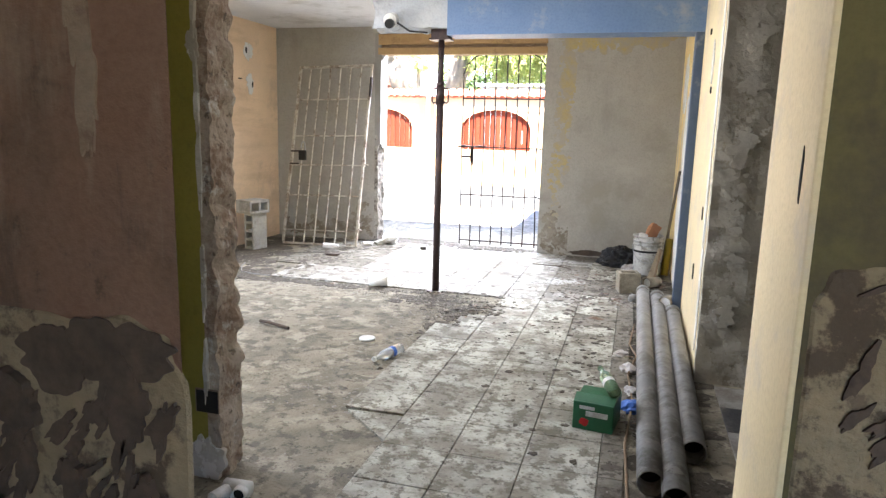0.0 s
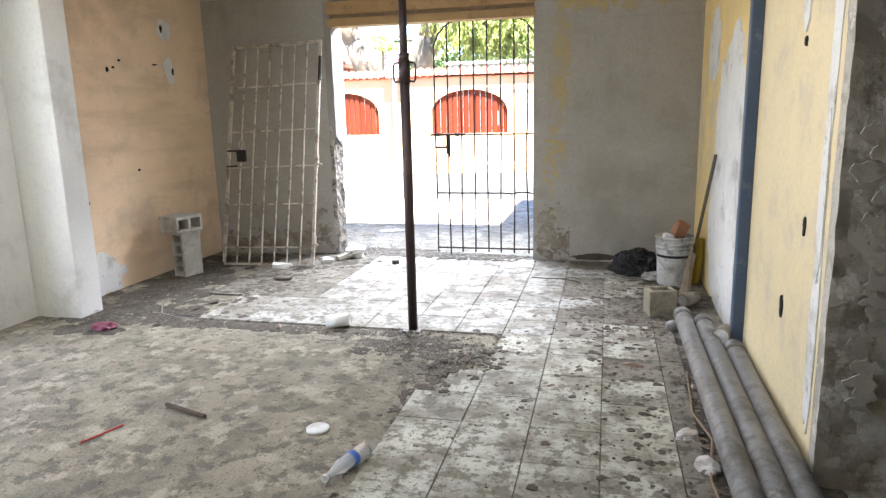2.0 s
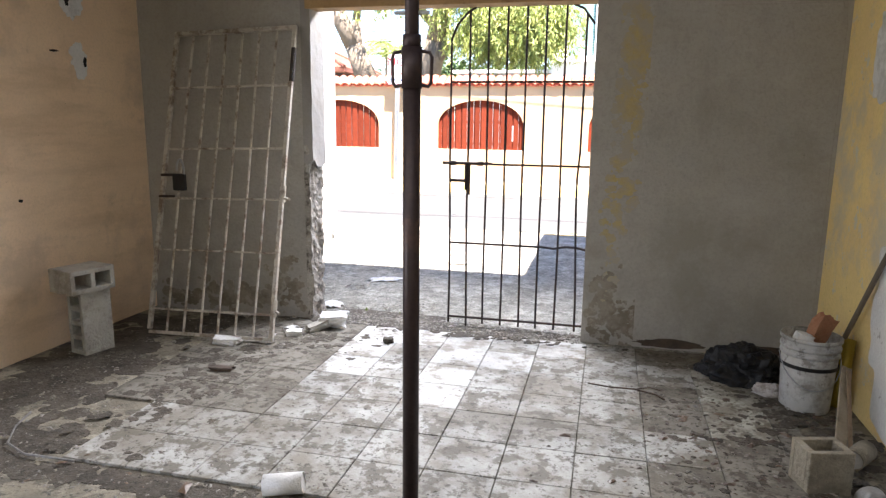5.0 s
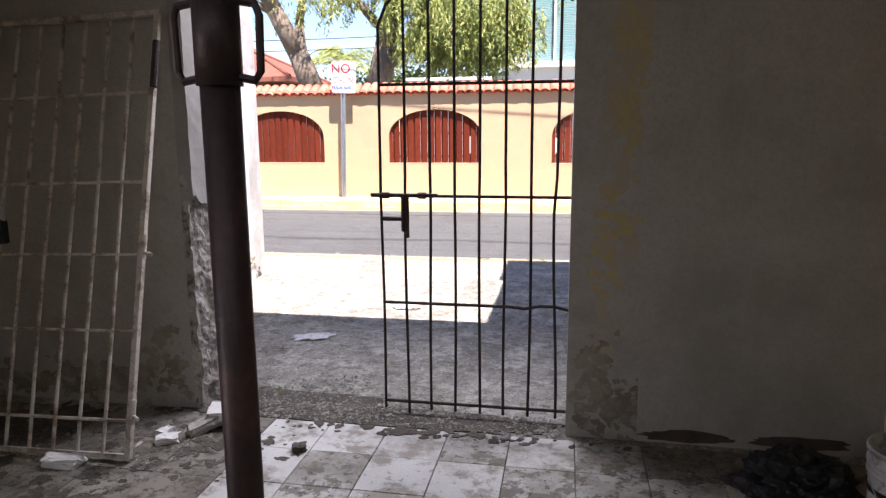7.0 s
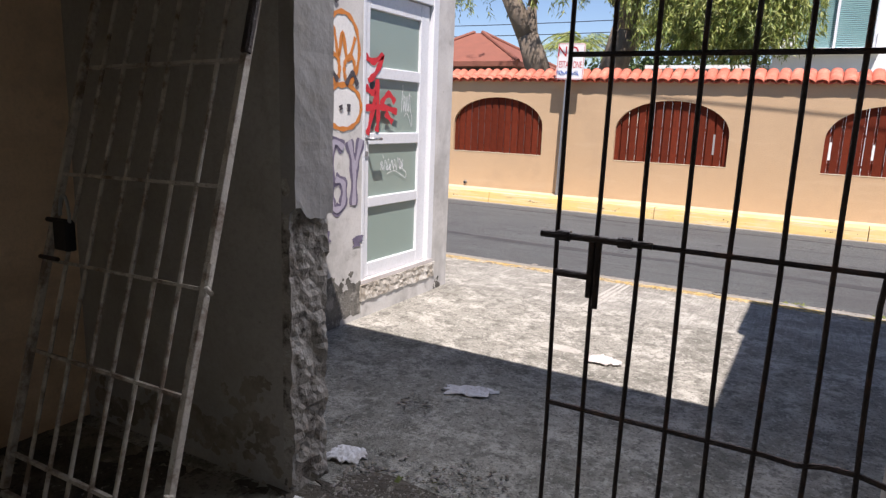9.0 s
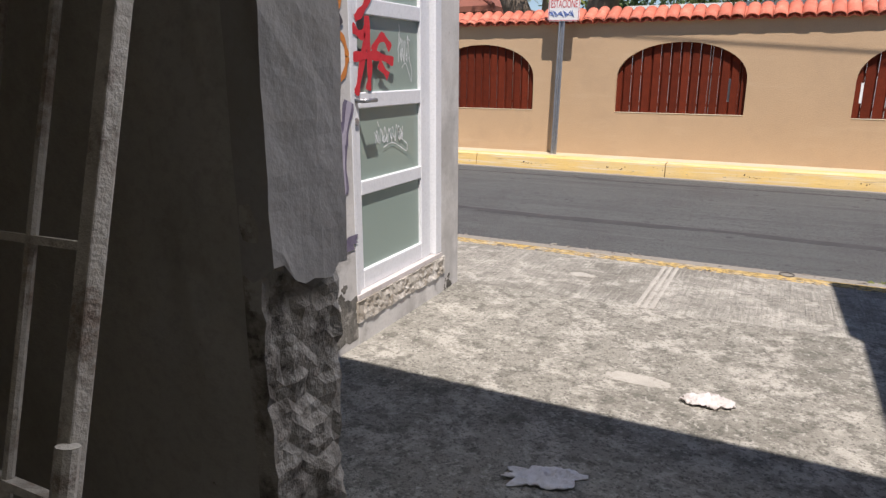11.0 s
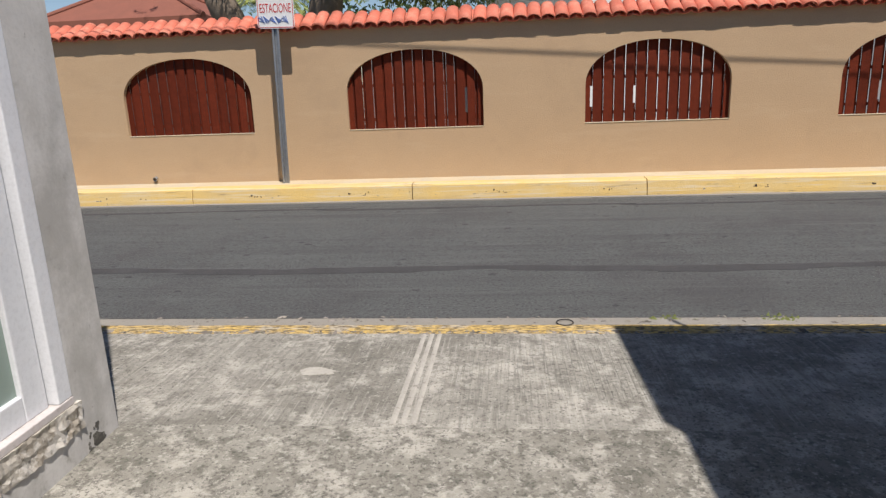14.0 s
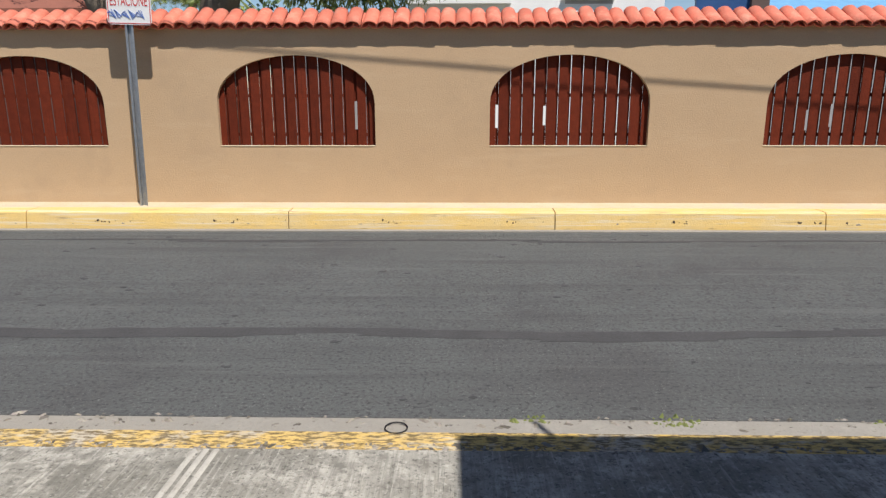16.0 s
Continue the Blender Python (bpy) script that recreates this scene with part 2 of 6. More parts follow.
M["cutwood"] = surface("dusty_cut_timber", (0.36, 0.30, 0.215), (0.29, 0.235, 0.165), 12.0, 0.85, 0.2, (0.16, 0.125, 0.085), 9.0, 0.4)
M["oldwood"] = surface("weathered_wood", (0.22, 0.15, 0.09), (0.28, 0.20, 0.13), 12.0, 0.85, 0.3)
M["iron"] = surface("dark_iron", (0.030, 0.024, 0.022), (0.055, 0.038, 0.03), 20.0, 0.55, 0.2, (0.10, 0.05, 0.03), 9.0, 0.3, metal=0.4)
M["prop"] = surface("rusty_prop_steel", (0.040, 0.026, 0.027), (0.052, 0.034, 0.032), 14.0, 0.45, 0.06, (0.09, 0.05, 0.04), 6.0, 0.25, metal=0.3)
M["whiteiron"] = surface("chipped_white_iron", (0.56, 0.52, 0.45), (0.46, 0.42, 0.35), 20.0, 0.6, 0.15, (0.16, 0.105, 0.07), 9.0, 0.5, metal=0.1)
M["pvc"] = surface("dusty_pvc", (0.185, 0.182, 0.175), (0.25, 0.243, 0.228), 4.0, 0.5, 0.08, (0.10, 0.09, 0.075), 6.0, 0.5, layers=(((0.34, 0.325, 0.295), 9.0, 0.58, 0.64, 0.6),))
M["bucket"] = surface("grubby_bucket_plastic", (0.56, 0.56, 0.54), (0.46, 0.46, 0.44), 5.0, 0.45, 0.05, (0.22, 0.205, 0.18), 6.0, 0.5, layers=(((0.15, 0.135, 0.115), 16.0, 0.56, 0.62, 0.7),))
M["jamb_rubble"] = surface("broken_render", (0.40, 0.37, 0.325), (0.31, 0.285, 0.245), 9.0, 0.95, 0.3, (0.10, 0.085, 0.07), 12.0, 0.5, layers=(((0.42, 0.40, 0.36), 7.0, 0.57, 0.60, 0.8), ((0.05, 0.042, 0.035), 24.0, 0.60, 0.65, 0.7)))
# near-black colour stands in for the shade inside holes, slots and bores
M["hole"] = surface("hole_shade", (0.012, 0.011, 0.010), (0.02, 0.018, 0.016), 8.0, 0.95, 0.0)
M["plastic_white"] = surface("white_plastic", (0.70, 0.70, 0.68), (0.62, 0.62, 0.60), 5.0, 0.4, 0.04, (0.4, 0.38, 0.34), 9.0, 0.35)
M["black_plastic"] = surface("black_polythene", (0.007, 0.007, 0.008), (0.011, 0.011, 0.012), 9.0, 0.5, 0.05)
M["green_card"] = surface("green_carton", (0.02, 0.13, 0.055), (0.018, 0.11, 0.045), 9.0, 0.45, 0.05)
M["red"] = surface("red_print", (0.55, 0.02, 0.02), (0.48, 0.02, 0.02), 9.0, 0.5, 0.0)
M["blueprint"] = surface("blue_print", (0.04, 0.12, 0.42), (0.05, 0.14, 0.45), 9.0, 0.45, 0.0)
M["cloth"] = surface("dirty_cloth", (0.60, 0.57, 0.55), (0.48, 0.45, 0.425), 14.0, 0.95, 0.25, (0.26, 0.22, 0.19), 9.0, 0.4)
# whiter copy of the cloth: light for the two shaded rags put into colour
M["cloth_lightened"] = surface("lightened_white_cloth", (0.84, 0.83, 0.83), (0.74, 0.73, 0.73), 14.0, 0.95, 0.2, (0.40, 0.36, 0.33), 8.0, 0.3)
M["leaf_dry"] = surface("dry_leaf", (0.14, 0.10, 0.06), (0.22, 0.16, 0.09), 20.0, 0.9, 0.1, vary=0.4)
M["bottle"] = glassy("pale_green_glass", (0.42, 0.58, 0.40), 0.08, 0.75)
M["clear"] = glassy("clear_plastic", (0.92, 0.95, 0.96), 0.22, 0.72)
# outdoors
M["drive"] = surface("driveway_concrete", (0.36, 0.345, 0.295), (0.29, 0.278, 0.235), 2.2, 0.95, 0.6, (0.20, 0.192, 0.16), 0.9, 0.5, grain=110, layers=(((0.54, 0.515, 0.45), 4.0, 0.50, 0.60, 0.72), ((0.13, 0.126, 0.104), 10.0, 0.50, 0.59, 0.68), ((0.52, 0.50, 0.44), 34.0, 0.55, 0.62, 0.65), ((0.075, 0.073, 0.062), 60.0, 0.53, 0.61, 0.7)))
M["walkway"] = surface("brushed_pavement", (0.38, 0.365, 0.315), (0.31, 0.297, 0.255), 2.4, 0.95, 0.6, (0.21, 0.20, 0.168), 1.1, 0.5, grain=110, layers=(((0.55, 0.525, 0.46), 4.5, 0.50, 0.62, 0.75), ((0.16, 0.154, 0.13), 10.0, 0.52, 0.61, 0.6), ((0.52, 0.50, 0.44), 30.0, 0.57, 0.63, 0.6), ((0.085, 0.082, 0.07), 50.0, 0.55, 0.62, 0.75)), streaks=(((0.15, 0.145, 0.122), (42.0, 2.0, 1.0), 0.50, 0.64, 0.45), ((0.54, 0.52, 0.46), (64.0, 2.5, 1.0), 0.55, 0.67, 0.45)))
M["pale_patch"] = surface("pale_mortar", (0.46, 0.44, 0.385), (0.38, 0.36, 0.315), 8.0, 0.95, 0.4, layers=(((0.18, 0.17, 0.14), 22.0, 0.58, 0.65, 0.6),))
M["asphalt"] = surface("asphalt", (0.110, 0.117, 0.114), (0.096, 0.102, 0.100), 0.7, 0.9, 0.7, (0.078, 0.079, 0.079), 0.5, 0.35, grain=170, layers=(((0.04, 0.04, 0.041), 45.0, 0.51, 0.59, 0.85), ((0.26, 0.26, 0.25), 90.0, 0.58, 0.64, 0.8)), streaks=(((0.05, 0.05, 0.051), (0.35, 5.0, 1.0), 0.50, 0.70, 0.45), ((0.16, 0.16, 0.158), (0.5, 9.0, 1.0), 0.54, 0.70, 0.35), ((0.03, 0.03, 0.03), (3.0, 26.0, 1.0), 0.63, 0.68, 0.6)))
M["tar"] = surface("tar_streak", (0.045, 0.045, 0.046), (0.06, 0.06, 0.061), 3.0, 0.85, 0.3)
M["kerb"] = surface("yellow_kerb_paint", (0.68, 0.475, 0.16), (0.62, 0.45, 0.19), 3.0, 0.75, 0.2, (0.62, 0.47, 0.22), 1.6, 0.45, layers=(((0.13, 0.10, 0.07), 18.0, 0.66, 0.69, 0.8),), streaks=(((0.62, 0.53, 0.36), (1.1, 14.0, 30.0), 0.52, 0.60, 0.75), ((0.30, 0.22, 0.12), (1.6, 10.0, 34.0), 0.60, 0.66, 0.7), ((0.10, 0.08, 0.06), (3.0, 12.0, 60.0), 0.66, 0.70, 0.8)))
M["kerb_top"] = surface("sun_bleached_kerb_paint", (0.55, 0.47, 0.33), (0.50, 0.41, 0.26), 3.0, 0.85, 0.2, (0.46, 0.42, 0.33), 2.0, 0.4, layers=(((0.24, 0.20, 0.14), 16.0, 0.62, 0.67, 0.6),))
M["sill"] = surface("grubby_door_sill", (0.62, 0.58, 0.56), (0.54, 0.50, 0.48), 5.0, 0.6, 0.08, (0.36, 0.32, 0.28), 6.0, 0.4)
M["grime"] = surface("black_algae_render", (0.20, 0.19, 0.165), (0.12, 0.115, 0.10), 7.0, 0.95, 0.25, (0.06, 0.058, 0.05), 6.0, 0.5, layers=(((0.34, 0.325, 0.29), 11.0, 0.55, 0.62, 0.7),))
M["brown_pale"] = surface("pale_plaster_showing", (0.25, 0.19, 0.135), (0.21, 0.155, 0.11), 6.0, 0.9, 0.2, (0.16, 0.10, 0.07), 8.0, 0.4)
M["lavender"] = surface("lavender_spray", (0.42, 0.39, 0.46), (0.36, 0.33, 0.40), 14.0, 0.8, 0.0)
M["kerb_old"] = surface("worn_yellow_kerb", (0.66, 0.45, 0.13), (0.52, 0.38, 0.16), 5.0, 0.9, 0.4, layers=(((0.42, 0.39, 0.33), 3.0, 0.52, 0.60, 0.85),), streaks=(((0.13, 0.095, 0.045), (16.0, 44.0, 1.0), 0.47, 0.56, 0.9), ((0.50, 0.46, 0.36), (3.0, 12.0, 1.0), 0.58, 0.64, 0.8)))
M["gutter"] = surface("gutter_concrete", (0.285, 0.268, 0.232), (0.24, 0.226, 0.195), 4.0, 0.95, 0.35, (0.28, 0.26, 0.22), 2.0, 0.4, layers=(((0.18, 0.165, 0.13), 20.0, 0.60, 0.65, 0.6),))
M["tan"] = surface("tan_stucco", (0.50, 0.352, 0.21), (0.475, 0.333, 0.198), 1.5, 0.9, 0.14, (0.44, 0.31, 0.188), 1.2, 0.25, streaks=(((0.54, 0.40, 0.255), (0.8, 1.0, 5.0), 0.55, 0.70, 0.35),))
M["terracotta"] = surface("terracotta", (0.62, 0.185, 0.115), (0.56, 0.15, 0.09), 8.0, 0.75, 0.15, (0.66, 0.27, 0.18), 5.0, 0.35, vary=0.12)
M["redwood"] = surface("red_stained_slat", (0.145, 0.025, 0.010), (0.112, 0.020, 0.0085), 10.0, 0.7, 0.15, vary=0.18, spec=0.12, streaks=(((0.08, 0.018, 0.009), (40.0, 1.0, 1.5), 0.55, 0.68, 0.6),))
M["galv"] = surface("galvanised_steel", (0.42, 0.43, 0.44), (0.34, 0.35, 0.36), 15.0, 0.45, 0.05, metal=0.8)
M["sidewall"] = surface("weathered_render", (0.60, 0.59, 0.56), (0.50, 0.49, 0.465), 3.0, 0.9, 0.05, (0.38, 0.37, 0.345), 1.5, 0.4, streaks=(((0.36, 0.35, 0.32), (3.0, 3.0, 0.8), 0.50, 0.66, 0.5),), layers=(((0.27, 0.26, 0.225), 6.0, 0.61, 0.7, 0.55), ((0.14, 0.13, 0.11), 26.0, 0.66, 0.70, 0.6)))
M["aluminium"] = surface("white_aluminium", (0.72, 0.74, 0.76), (0.69, 0.71, 0.73), 3.0, 0.35, 0.02)
M["frosted"] = surface("frosted_glass", (0.27, 0.345, 0.305), (0.255, 0.33, 0.29), 0.8, 0.3, 0.0, grain=900, spec=0.5)
M["bark"] = surface("grey_bark", (0.15, 0.118, 0.085), (0.20, 0.16, 0.118), 8.0, 0.95, 0.5, (0.12, 0.1, 0.08), 4.0, 0.4)
M["house_white"] = surface("white_house", (0.78, 0.78, 0.76), (0.73, 0.73, 0.72), 2.0, 0.8, 0.05)
M["house_grey"] = surface("grey_house", (0.34, 0.33, 0.33), (0.30, 0.29, 0.29), 2.0, 0.85, 0.05)
M["rooftile"] = surface("red_roof_sheet", (0.25, 0.092, 0.06), (0.21, 0.08, 0.053), 3.0, 0.8, 0.1)
M["darkwall"] = surface("dark_render", (0.10, 0.065, 0.055), (0.12, 0.08, 0.07), 3.0, 0.9, 0.1)
M["teal"] = surface("teal_blind", (0.20, 0.36, 0.36), (0.24, 0.40, 0.40), 3.0, 0.5, 0.0)
M["bluesheet"] = surface("blue_sheet", (0.16, 0.36, 0.58), (0.2, 0.42, 0.62), 3.0, 0.5, 0.0)
# dark copy of the blue sheet: the shaded underside given as colour
M["bluesheet_shaded"] = surface("shaded_blue_sheet", (0.02, 0.07, 0.2), (0.03, 0.09, 0.24), 3.0, 0.5, 0.0)
M["yard"] = surface("yard_ground", (0.30, 0.28, 0.23), (0.22, 0.21, 0.16), 1.0, 0.95, 0.3, (0.10, 0.13, 0.05), 0.6, 0.4)
M["purple"] = surface("purple_spray", (0.13, 0.11, 0.17), (0.2, 0.18, 0.24), 16.0, 0.8, 0.0)
M["orange"] = surface("orange_spray", (0.62, 0.22, 0.04), (0.55, 0.2, 0.05), 12.0, 0.8, 0.0)
M["redspray"] = surface("red_spray", (0.62, 0.03, 0.04), (0.52, 0.03, 0.04), 12.0, 0.7, 0.0)
M["dark_spray"] = surface("dark_spray", (0.05, 0.045, 0.05), (0.09, 0.08, 0.09), 12.0, 0.8, 0.0)
M["scratch"] = surface("white_marker", (0.80, 0.82, 0.82), (0.7, 0.74, 0.74), 20.0, 0.7, 0.0)
M["moss"] = surface("weed", (0.12, 0.15, 0.04), (0.18, 0.2, 0.07), 12.0, 0.9, 0.1)


def leaf_material(name, c1, c2):
    m = bpy.data.materials.new(name)
    m.use_nodes = True
    nt = m.node_tree
    p = nt.nodes["Principled BSDF"]
    g, r = nt.nodes.new("ShaderNodeNewGeometry"), nt.nodes.new("ShaderNodeMix")
    r.data_type = "RGBA"
    r.inputs[6].default_value, r.inputs[7].default_value = (*c1, 1), (*c2, 1)
    nt.links.new(g.outputs["Random Per Island"], r.inputs[0])
    nt.links.new(r.outputs[2], p.inputs["Base Color"])
    p.inputs["Roughness"].default_value = 0.5
    p.inputs["Transmission Weight"].default_value = 0.0
    p.inputs["Subsurface Weight"].default_value = 0.15
    p.inputs["Subsurface Radius"].default_value = (0.02, 0.03, 0.01)
    return m


M["leaves"] = leaf_material("green_leaves", (0.12, 0.175, 0.035), (0.33, 0.35, 0.09))
M["leaves_dark"] = leaf_material("dark_leaves", (0.035, 0.07, 0.02), (0.09, 0.13, 0.04))
M["litter"] = leaf_material("leaf_litter", (0.07, 0.06, 0.045), (0.30, 0.27, 0.225))
M["leaf_litter"] = leaf_material("dry_brown_leaves", (0.05, 0.032, 0.022), (0.17, 0.11, 0.07))
# darker copy of the beam's blue: the pilaster's shade put into its colour
M["blue_shaded"] = surface("shaded_blue_paint", (0.06, 0.09, 0.15), (0.075, 0.105, 0.165), 4.0, 0.45, 0.06, (0.2, 0.22, 0.25), 6.0, 0.2)
M["jamb"] = surface("jamb_plaster", (0.32, 0.305, 0.285), (0.27, 0.258, 0.24), 2.0, 0.9, 0.08, (0.27, 0.25, 0.22), 2.0, 0.4, layers=(((0.18, 0.165, 0.14), 9.0, 0.62, 0.68, 0.6),))
M["maroon"] = surface("maroon_print", (0.16, 0.03, 0.05), (0.2, 0.05, 0.09), 12.0, 0.5, 0.0)


# ---- building blocks ----
def part(name, bm, material, parent=None, label="", smooth=False):
    """Links a bmesh as one mesh object, under a thing if one is given."""
    me = bpy.data.meshes.new(name)
    bmesh.ops.recalc_face_normals(bm, faces=bm.faces[:])
    bm.to_mesh(me)
    bm.free()
    for m in (material if isinstance(material, (list, tuple)) else (material,)):
        me.materials.append(m)
    if smooth:
        me.polygons.foreach_set("use_smooth", [True] * len(me.polygons))
    ob = new(name, me)
    if parent:
        ob.parent = parent
    if label:
        ob["label"] = label
    return ob


def thing(name, label, category, at=(0, 0, 0), turn=0.0, group="", kind=""):
    ob = new(name)
    ob.empty_display_size = 0.1
    ob.matrix_basis = pose(*at, 0, 0, turn)
    return tagged(ob, label, category, group, kind)


def box(bm, x0, x1, y0, y1, z0, z1, bevel=0.0, m=None):
    r = bmesh.ops.create_cube(bm, size=1.0)
    v = r["verts"]
    t = Matrix.Translation(((x0 + x1) / 2, (y0 + y1) / 2, (z0 + z1) / 2)) @ Matrix.Diagonal((x1 - x0, y1 - y0, z1 - z0, 1))
    bmesh.ops.transform(bm, matrix=(m @ t) if m else t, verts=v)
    if bevel:
        e = list({e for q in v for e in q.link_edges})
        bmesh.ops.bevel(bm, geom=e, offset=bevel, segments=2, affect="EDGES", profile=0.5)
    return bm


def boxes(*rows, bevel=0.0):
    bm = bmesh.new()
    for r in rows:
        box(bm, *r, bevel=bevel)
    return bm


def rod(bm, a, b, r, n=10, r2=None):
    a, b = Vector(a), Vector(b)
    d = b - a
    m = Matrix.Translation((a + b) / 2) @ d.to_track_quat("Z", "Y").to_matrix().to_4x4()
    bmesh.ops.create_cone(bm, cap_ends=True, segments=n, radius1=r, radius2=r if r2 is None else r2, depth=d.length, matrix=m)
    return bm


def rods(*rows, n=10):
    bm = bmesh.new()
    for a, b, r in rows:
        rod(bm, a, b, r, n)
    return bm


def pipe(bm, a, b, r, t, n=20):
    """A hollow pipe with wall thickness t."""
    a, b = Vector(a), Vector(b)
    q = (b - a).to_track_quat("Z", "Y").to_matrix()
    rings = []
    for p, rad in ((a, r), (b, r), (b, r - t), (a, r - t)):
        rings.append([bm.verts.new(p + q @ Vector((math.cos(2 * math.pi * i / n) * rad, math.sin(2 * math.pi * i / n) * rad, 0))) for i in range(n)])
    for k in range(4):
        for i in range(n):
            bm.faces.new((rings[k][i], rings[k][(i + 1) % n], rings[(k + 1) % 4][(i + 1) % n], rings[(k + 1) % 4][i]))
    return bm


def strand(bm, pts, r, n=6):
    """A bent round bar or cable through the points."""
    pts = [Vector(p) for p in pts]
    prev = None
    for i, p in enumerate(pts):
        d = (pts[min(i + 1, len(pts) - 1)] - pts[max(i - 1, 0)]).normalized()
        q = d.to_track_quat("Z", "Y").to_matrix()
        ring = [bm.verts.new(p + q @ Vector((math.cos(2 * math.pi * k / n) * r, math.sin(2 * math.pi * k / n) * r, 0))) for k in range(n)]
        if prev:
            best = min(range(n), key=lambda s: sum((prev[k].co - ring[(k + s) % n].co).length for k in range(n)))
            ring = ring[best:] + ring[:best]
            for k in range(n):
                bm.faces.new((prev[k], prev[(k + 1) % n], ring[(k + 1) % n], ring[k]))
        else:
            bm.faces.new(ring)
        prev = ring
    bm.faces.new(prev)
    return bm


def lathe(bm, profile, n=24, at=(0, 0, 0)):
    """Turns (radius, z) pairs about the upright axis."""
    rings = []
    for r, z in profile:
        rings.append([bm.verts.new((at[0] + r * math.cos(2 * math.pi * i / n), at[1] + r * math.sin(2 * math.pi * i / n), at[2] + z)) for i in range(n)])
    for a, b in zip(rings, rings[1:]):
        for i in range(n):
            bm.faces.new((a[i], a[(i + 1) % n], b[(i + 1) % n], b[i]))
    return bm


def rough_box(x0, x1, y0, y1, z0, z1, step, amp, where, seed=0.0, freq=9.0):
    """A box cut fine, its faces pushed about by noise where where(co) says how much, per axis."""
    bm = bmesh.new()
    box(bm, x0, x1, y0, y1, z0, z1)
    for ax, (lo, hi) in enumerate(((x0, x1), (y0, y1), (z0, z1))):
        k = int((hi - lo) / step)
        for i in range(1, k + 1):
            c = lo + (hi - lo) * i / (k + 1)
            co, no = [0, 0, 0], [0, 0, 0]
            co[ax], no[ax] = c, 1
            bmesh.ops.bisect_plane(bm, geom=bm.verts[:] + bm.edges[:] + bm.faces[:], plane_co=co, plane_no=no)
    off = Vector((seed, seed * 2, seed * 3))
    for v in bm.verts:
        w = where(v.co)
        nv = noise.noise_vector(v.co * freq + off) + 0.5 * noise.noise_vector(v.co * freq * 2.7 + off)
        v.co += Vector((nv.x * w[0], nv.y * w[1], nv.z * w[2])) * amp
    return bm


def flake(bm, axis, at, centre, size, seed, thick=0.004, n=40, ragged=0.25, sign=1, shape=None):
    """An irregular flake of plaster or paint lying on the plane axis = at, thick metres proud on the side of sign."""
    rnd = random.Random(seed)
    ph = [(rnd.uniform(0, 6.28), rnd.uniform(0.3, 1.0)) for _ in range(18)]
    n = n * 2
    loop = []
    for i in range(n):
        a = 2 * math.pi * i / n
        k = 1 + ragged * sum(w * math.sin((j + 1) * a + p) / (j + 1) ** 0.85 for j, (p, w) in enumerate(ph)) * 0.8
        k = max(k, 0.25)
        c, s = math.cos(a), math.sin(a)
        if shape:
            e = shape
            c, s = math.copysign(abs(c) ** e, c), math.copysign(abs(s) ** e, s)
        loop.append((centre[0] + size[0] * k * c, centre[1] + size[1] * k * s))

    def place(u, v, d):
        return {"x": (at + sign * d, u, v), "y": (u, at + sign * d, v), "z": (u, v, at + sign * d)}[axis]
    lo = [bm.verts.new(place(u, v, -0.001)) for u, v in loop]
    hi = [bm.verts.new(place(centre[0] + (u - centre[0]) * 0.99, centre[1] + (v - centre[1]) * 0.99, thick)) for u, v in loop]
    bm.faces.new(hi)
    for i in range(n):
        bm.faces.new((lo[i], lo[(i + 1) % n], hi[(i + 1) % n], hi[i]))
    return bm


def spatter(name, parent, material, axis, at, sign, zones, seed, label, lift=0.0006):
    """Dirt, stain or paint remnants made of many small flakes: zones of (centre, spread, count, smallest, largest)."""
    rnd = random.Random(seed)
    bm = bmesh.new()
    i = 0
    for (cu, cv), (su, sv), count, lo, hi in zones:
        for _ in range(count):
            u, v = cu + max(-1.6, min(1.6, rnd.gauss(0, 0.6))) * su, cv + max(-1.6, min(1.6, rnd.gauss(0, 0.6))) * sv
            r = lo + (hi - lo) * rnd.random() ** 2
            flake(bm, axis, at, (u, v), (r * rnd.uniform(0.7, 1.5), r), seed * 1000 + i, lift + 0.000002 * i, 9, 0.55, sign)
            i += 1
    return tagged(part(name, bm, material, parent, label), kind="stuff")


def structure(name, bm, material, label, category="", smooth=False):
    return tagged(part(name, bm, material, None, "", smooth), label, category, kind="structure")



# ---- the shop: floor, walls, ceiling ----
RNG = random.Random(7)
CEIL, YI, YO = 2.505, 7.775, 7.985
structure("floor", boxes((-4.7, 3.2, -1.6, 7.70, -0.25, -0.014)), M["slab"], "dusty bare concrete floor slab with worn pale patches", "floor")


OPL, OPR = -3.0, -1.065
wall_front = structure("wall_front", boxes((-4.6, OPL - 0.06, YI, YO, -0.3, 3.3), (OPR, 0.7, YI, YO, -0.3, 3.3), (OPL - 0.06, OPR, YI + 0.005, YO - 0.005, 2.43, 3.3)), M["plaster"], "grey cement plaster wall with a tall open doorway", "wall")


def jamb_push(co):
    low = 1.0
    return (low if co.x > OPL - 0.05 else 0, 0.25 * low if co.x > OPL - 0.05 else 0, 0)


part("broken_jamb", rough_box(OPL - 0.06, OPL - 0.014, YI - 0.002, YO + 0.002, -0.2, 1.32, 0.024, 0.026, jamb_push, 3.1, 11.0), M["jamb_rubble"], wall_front, "chipped plaster jamb with missing render")
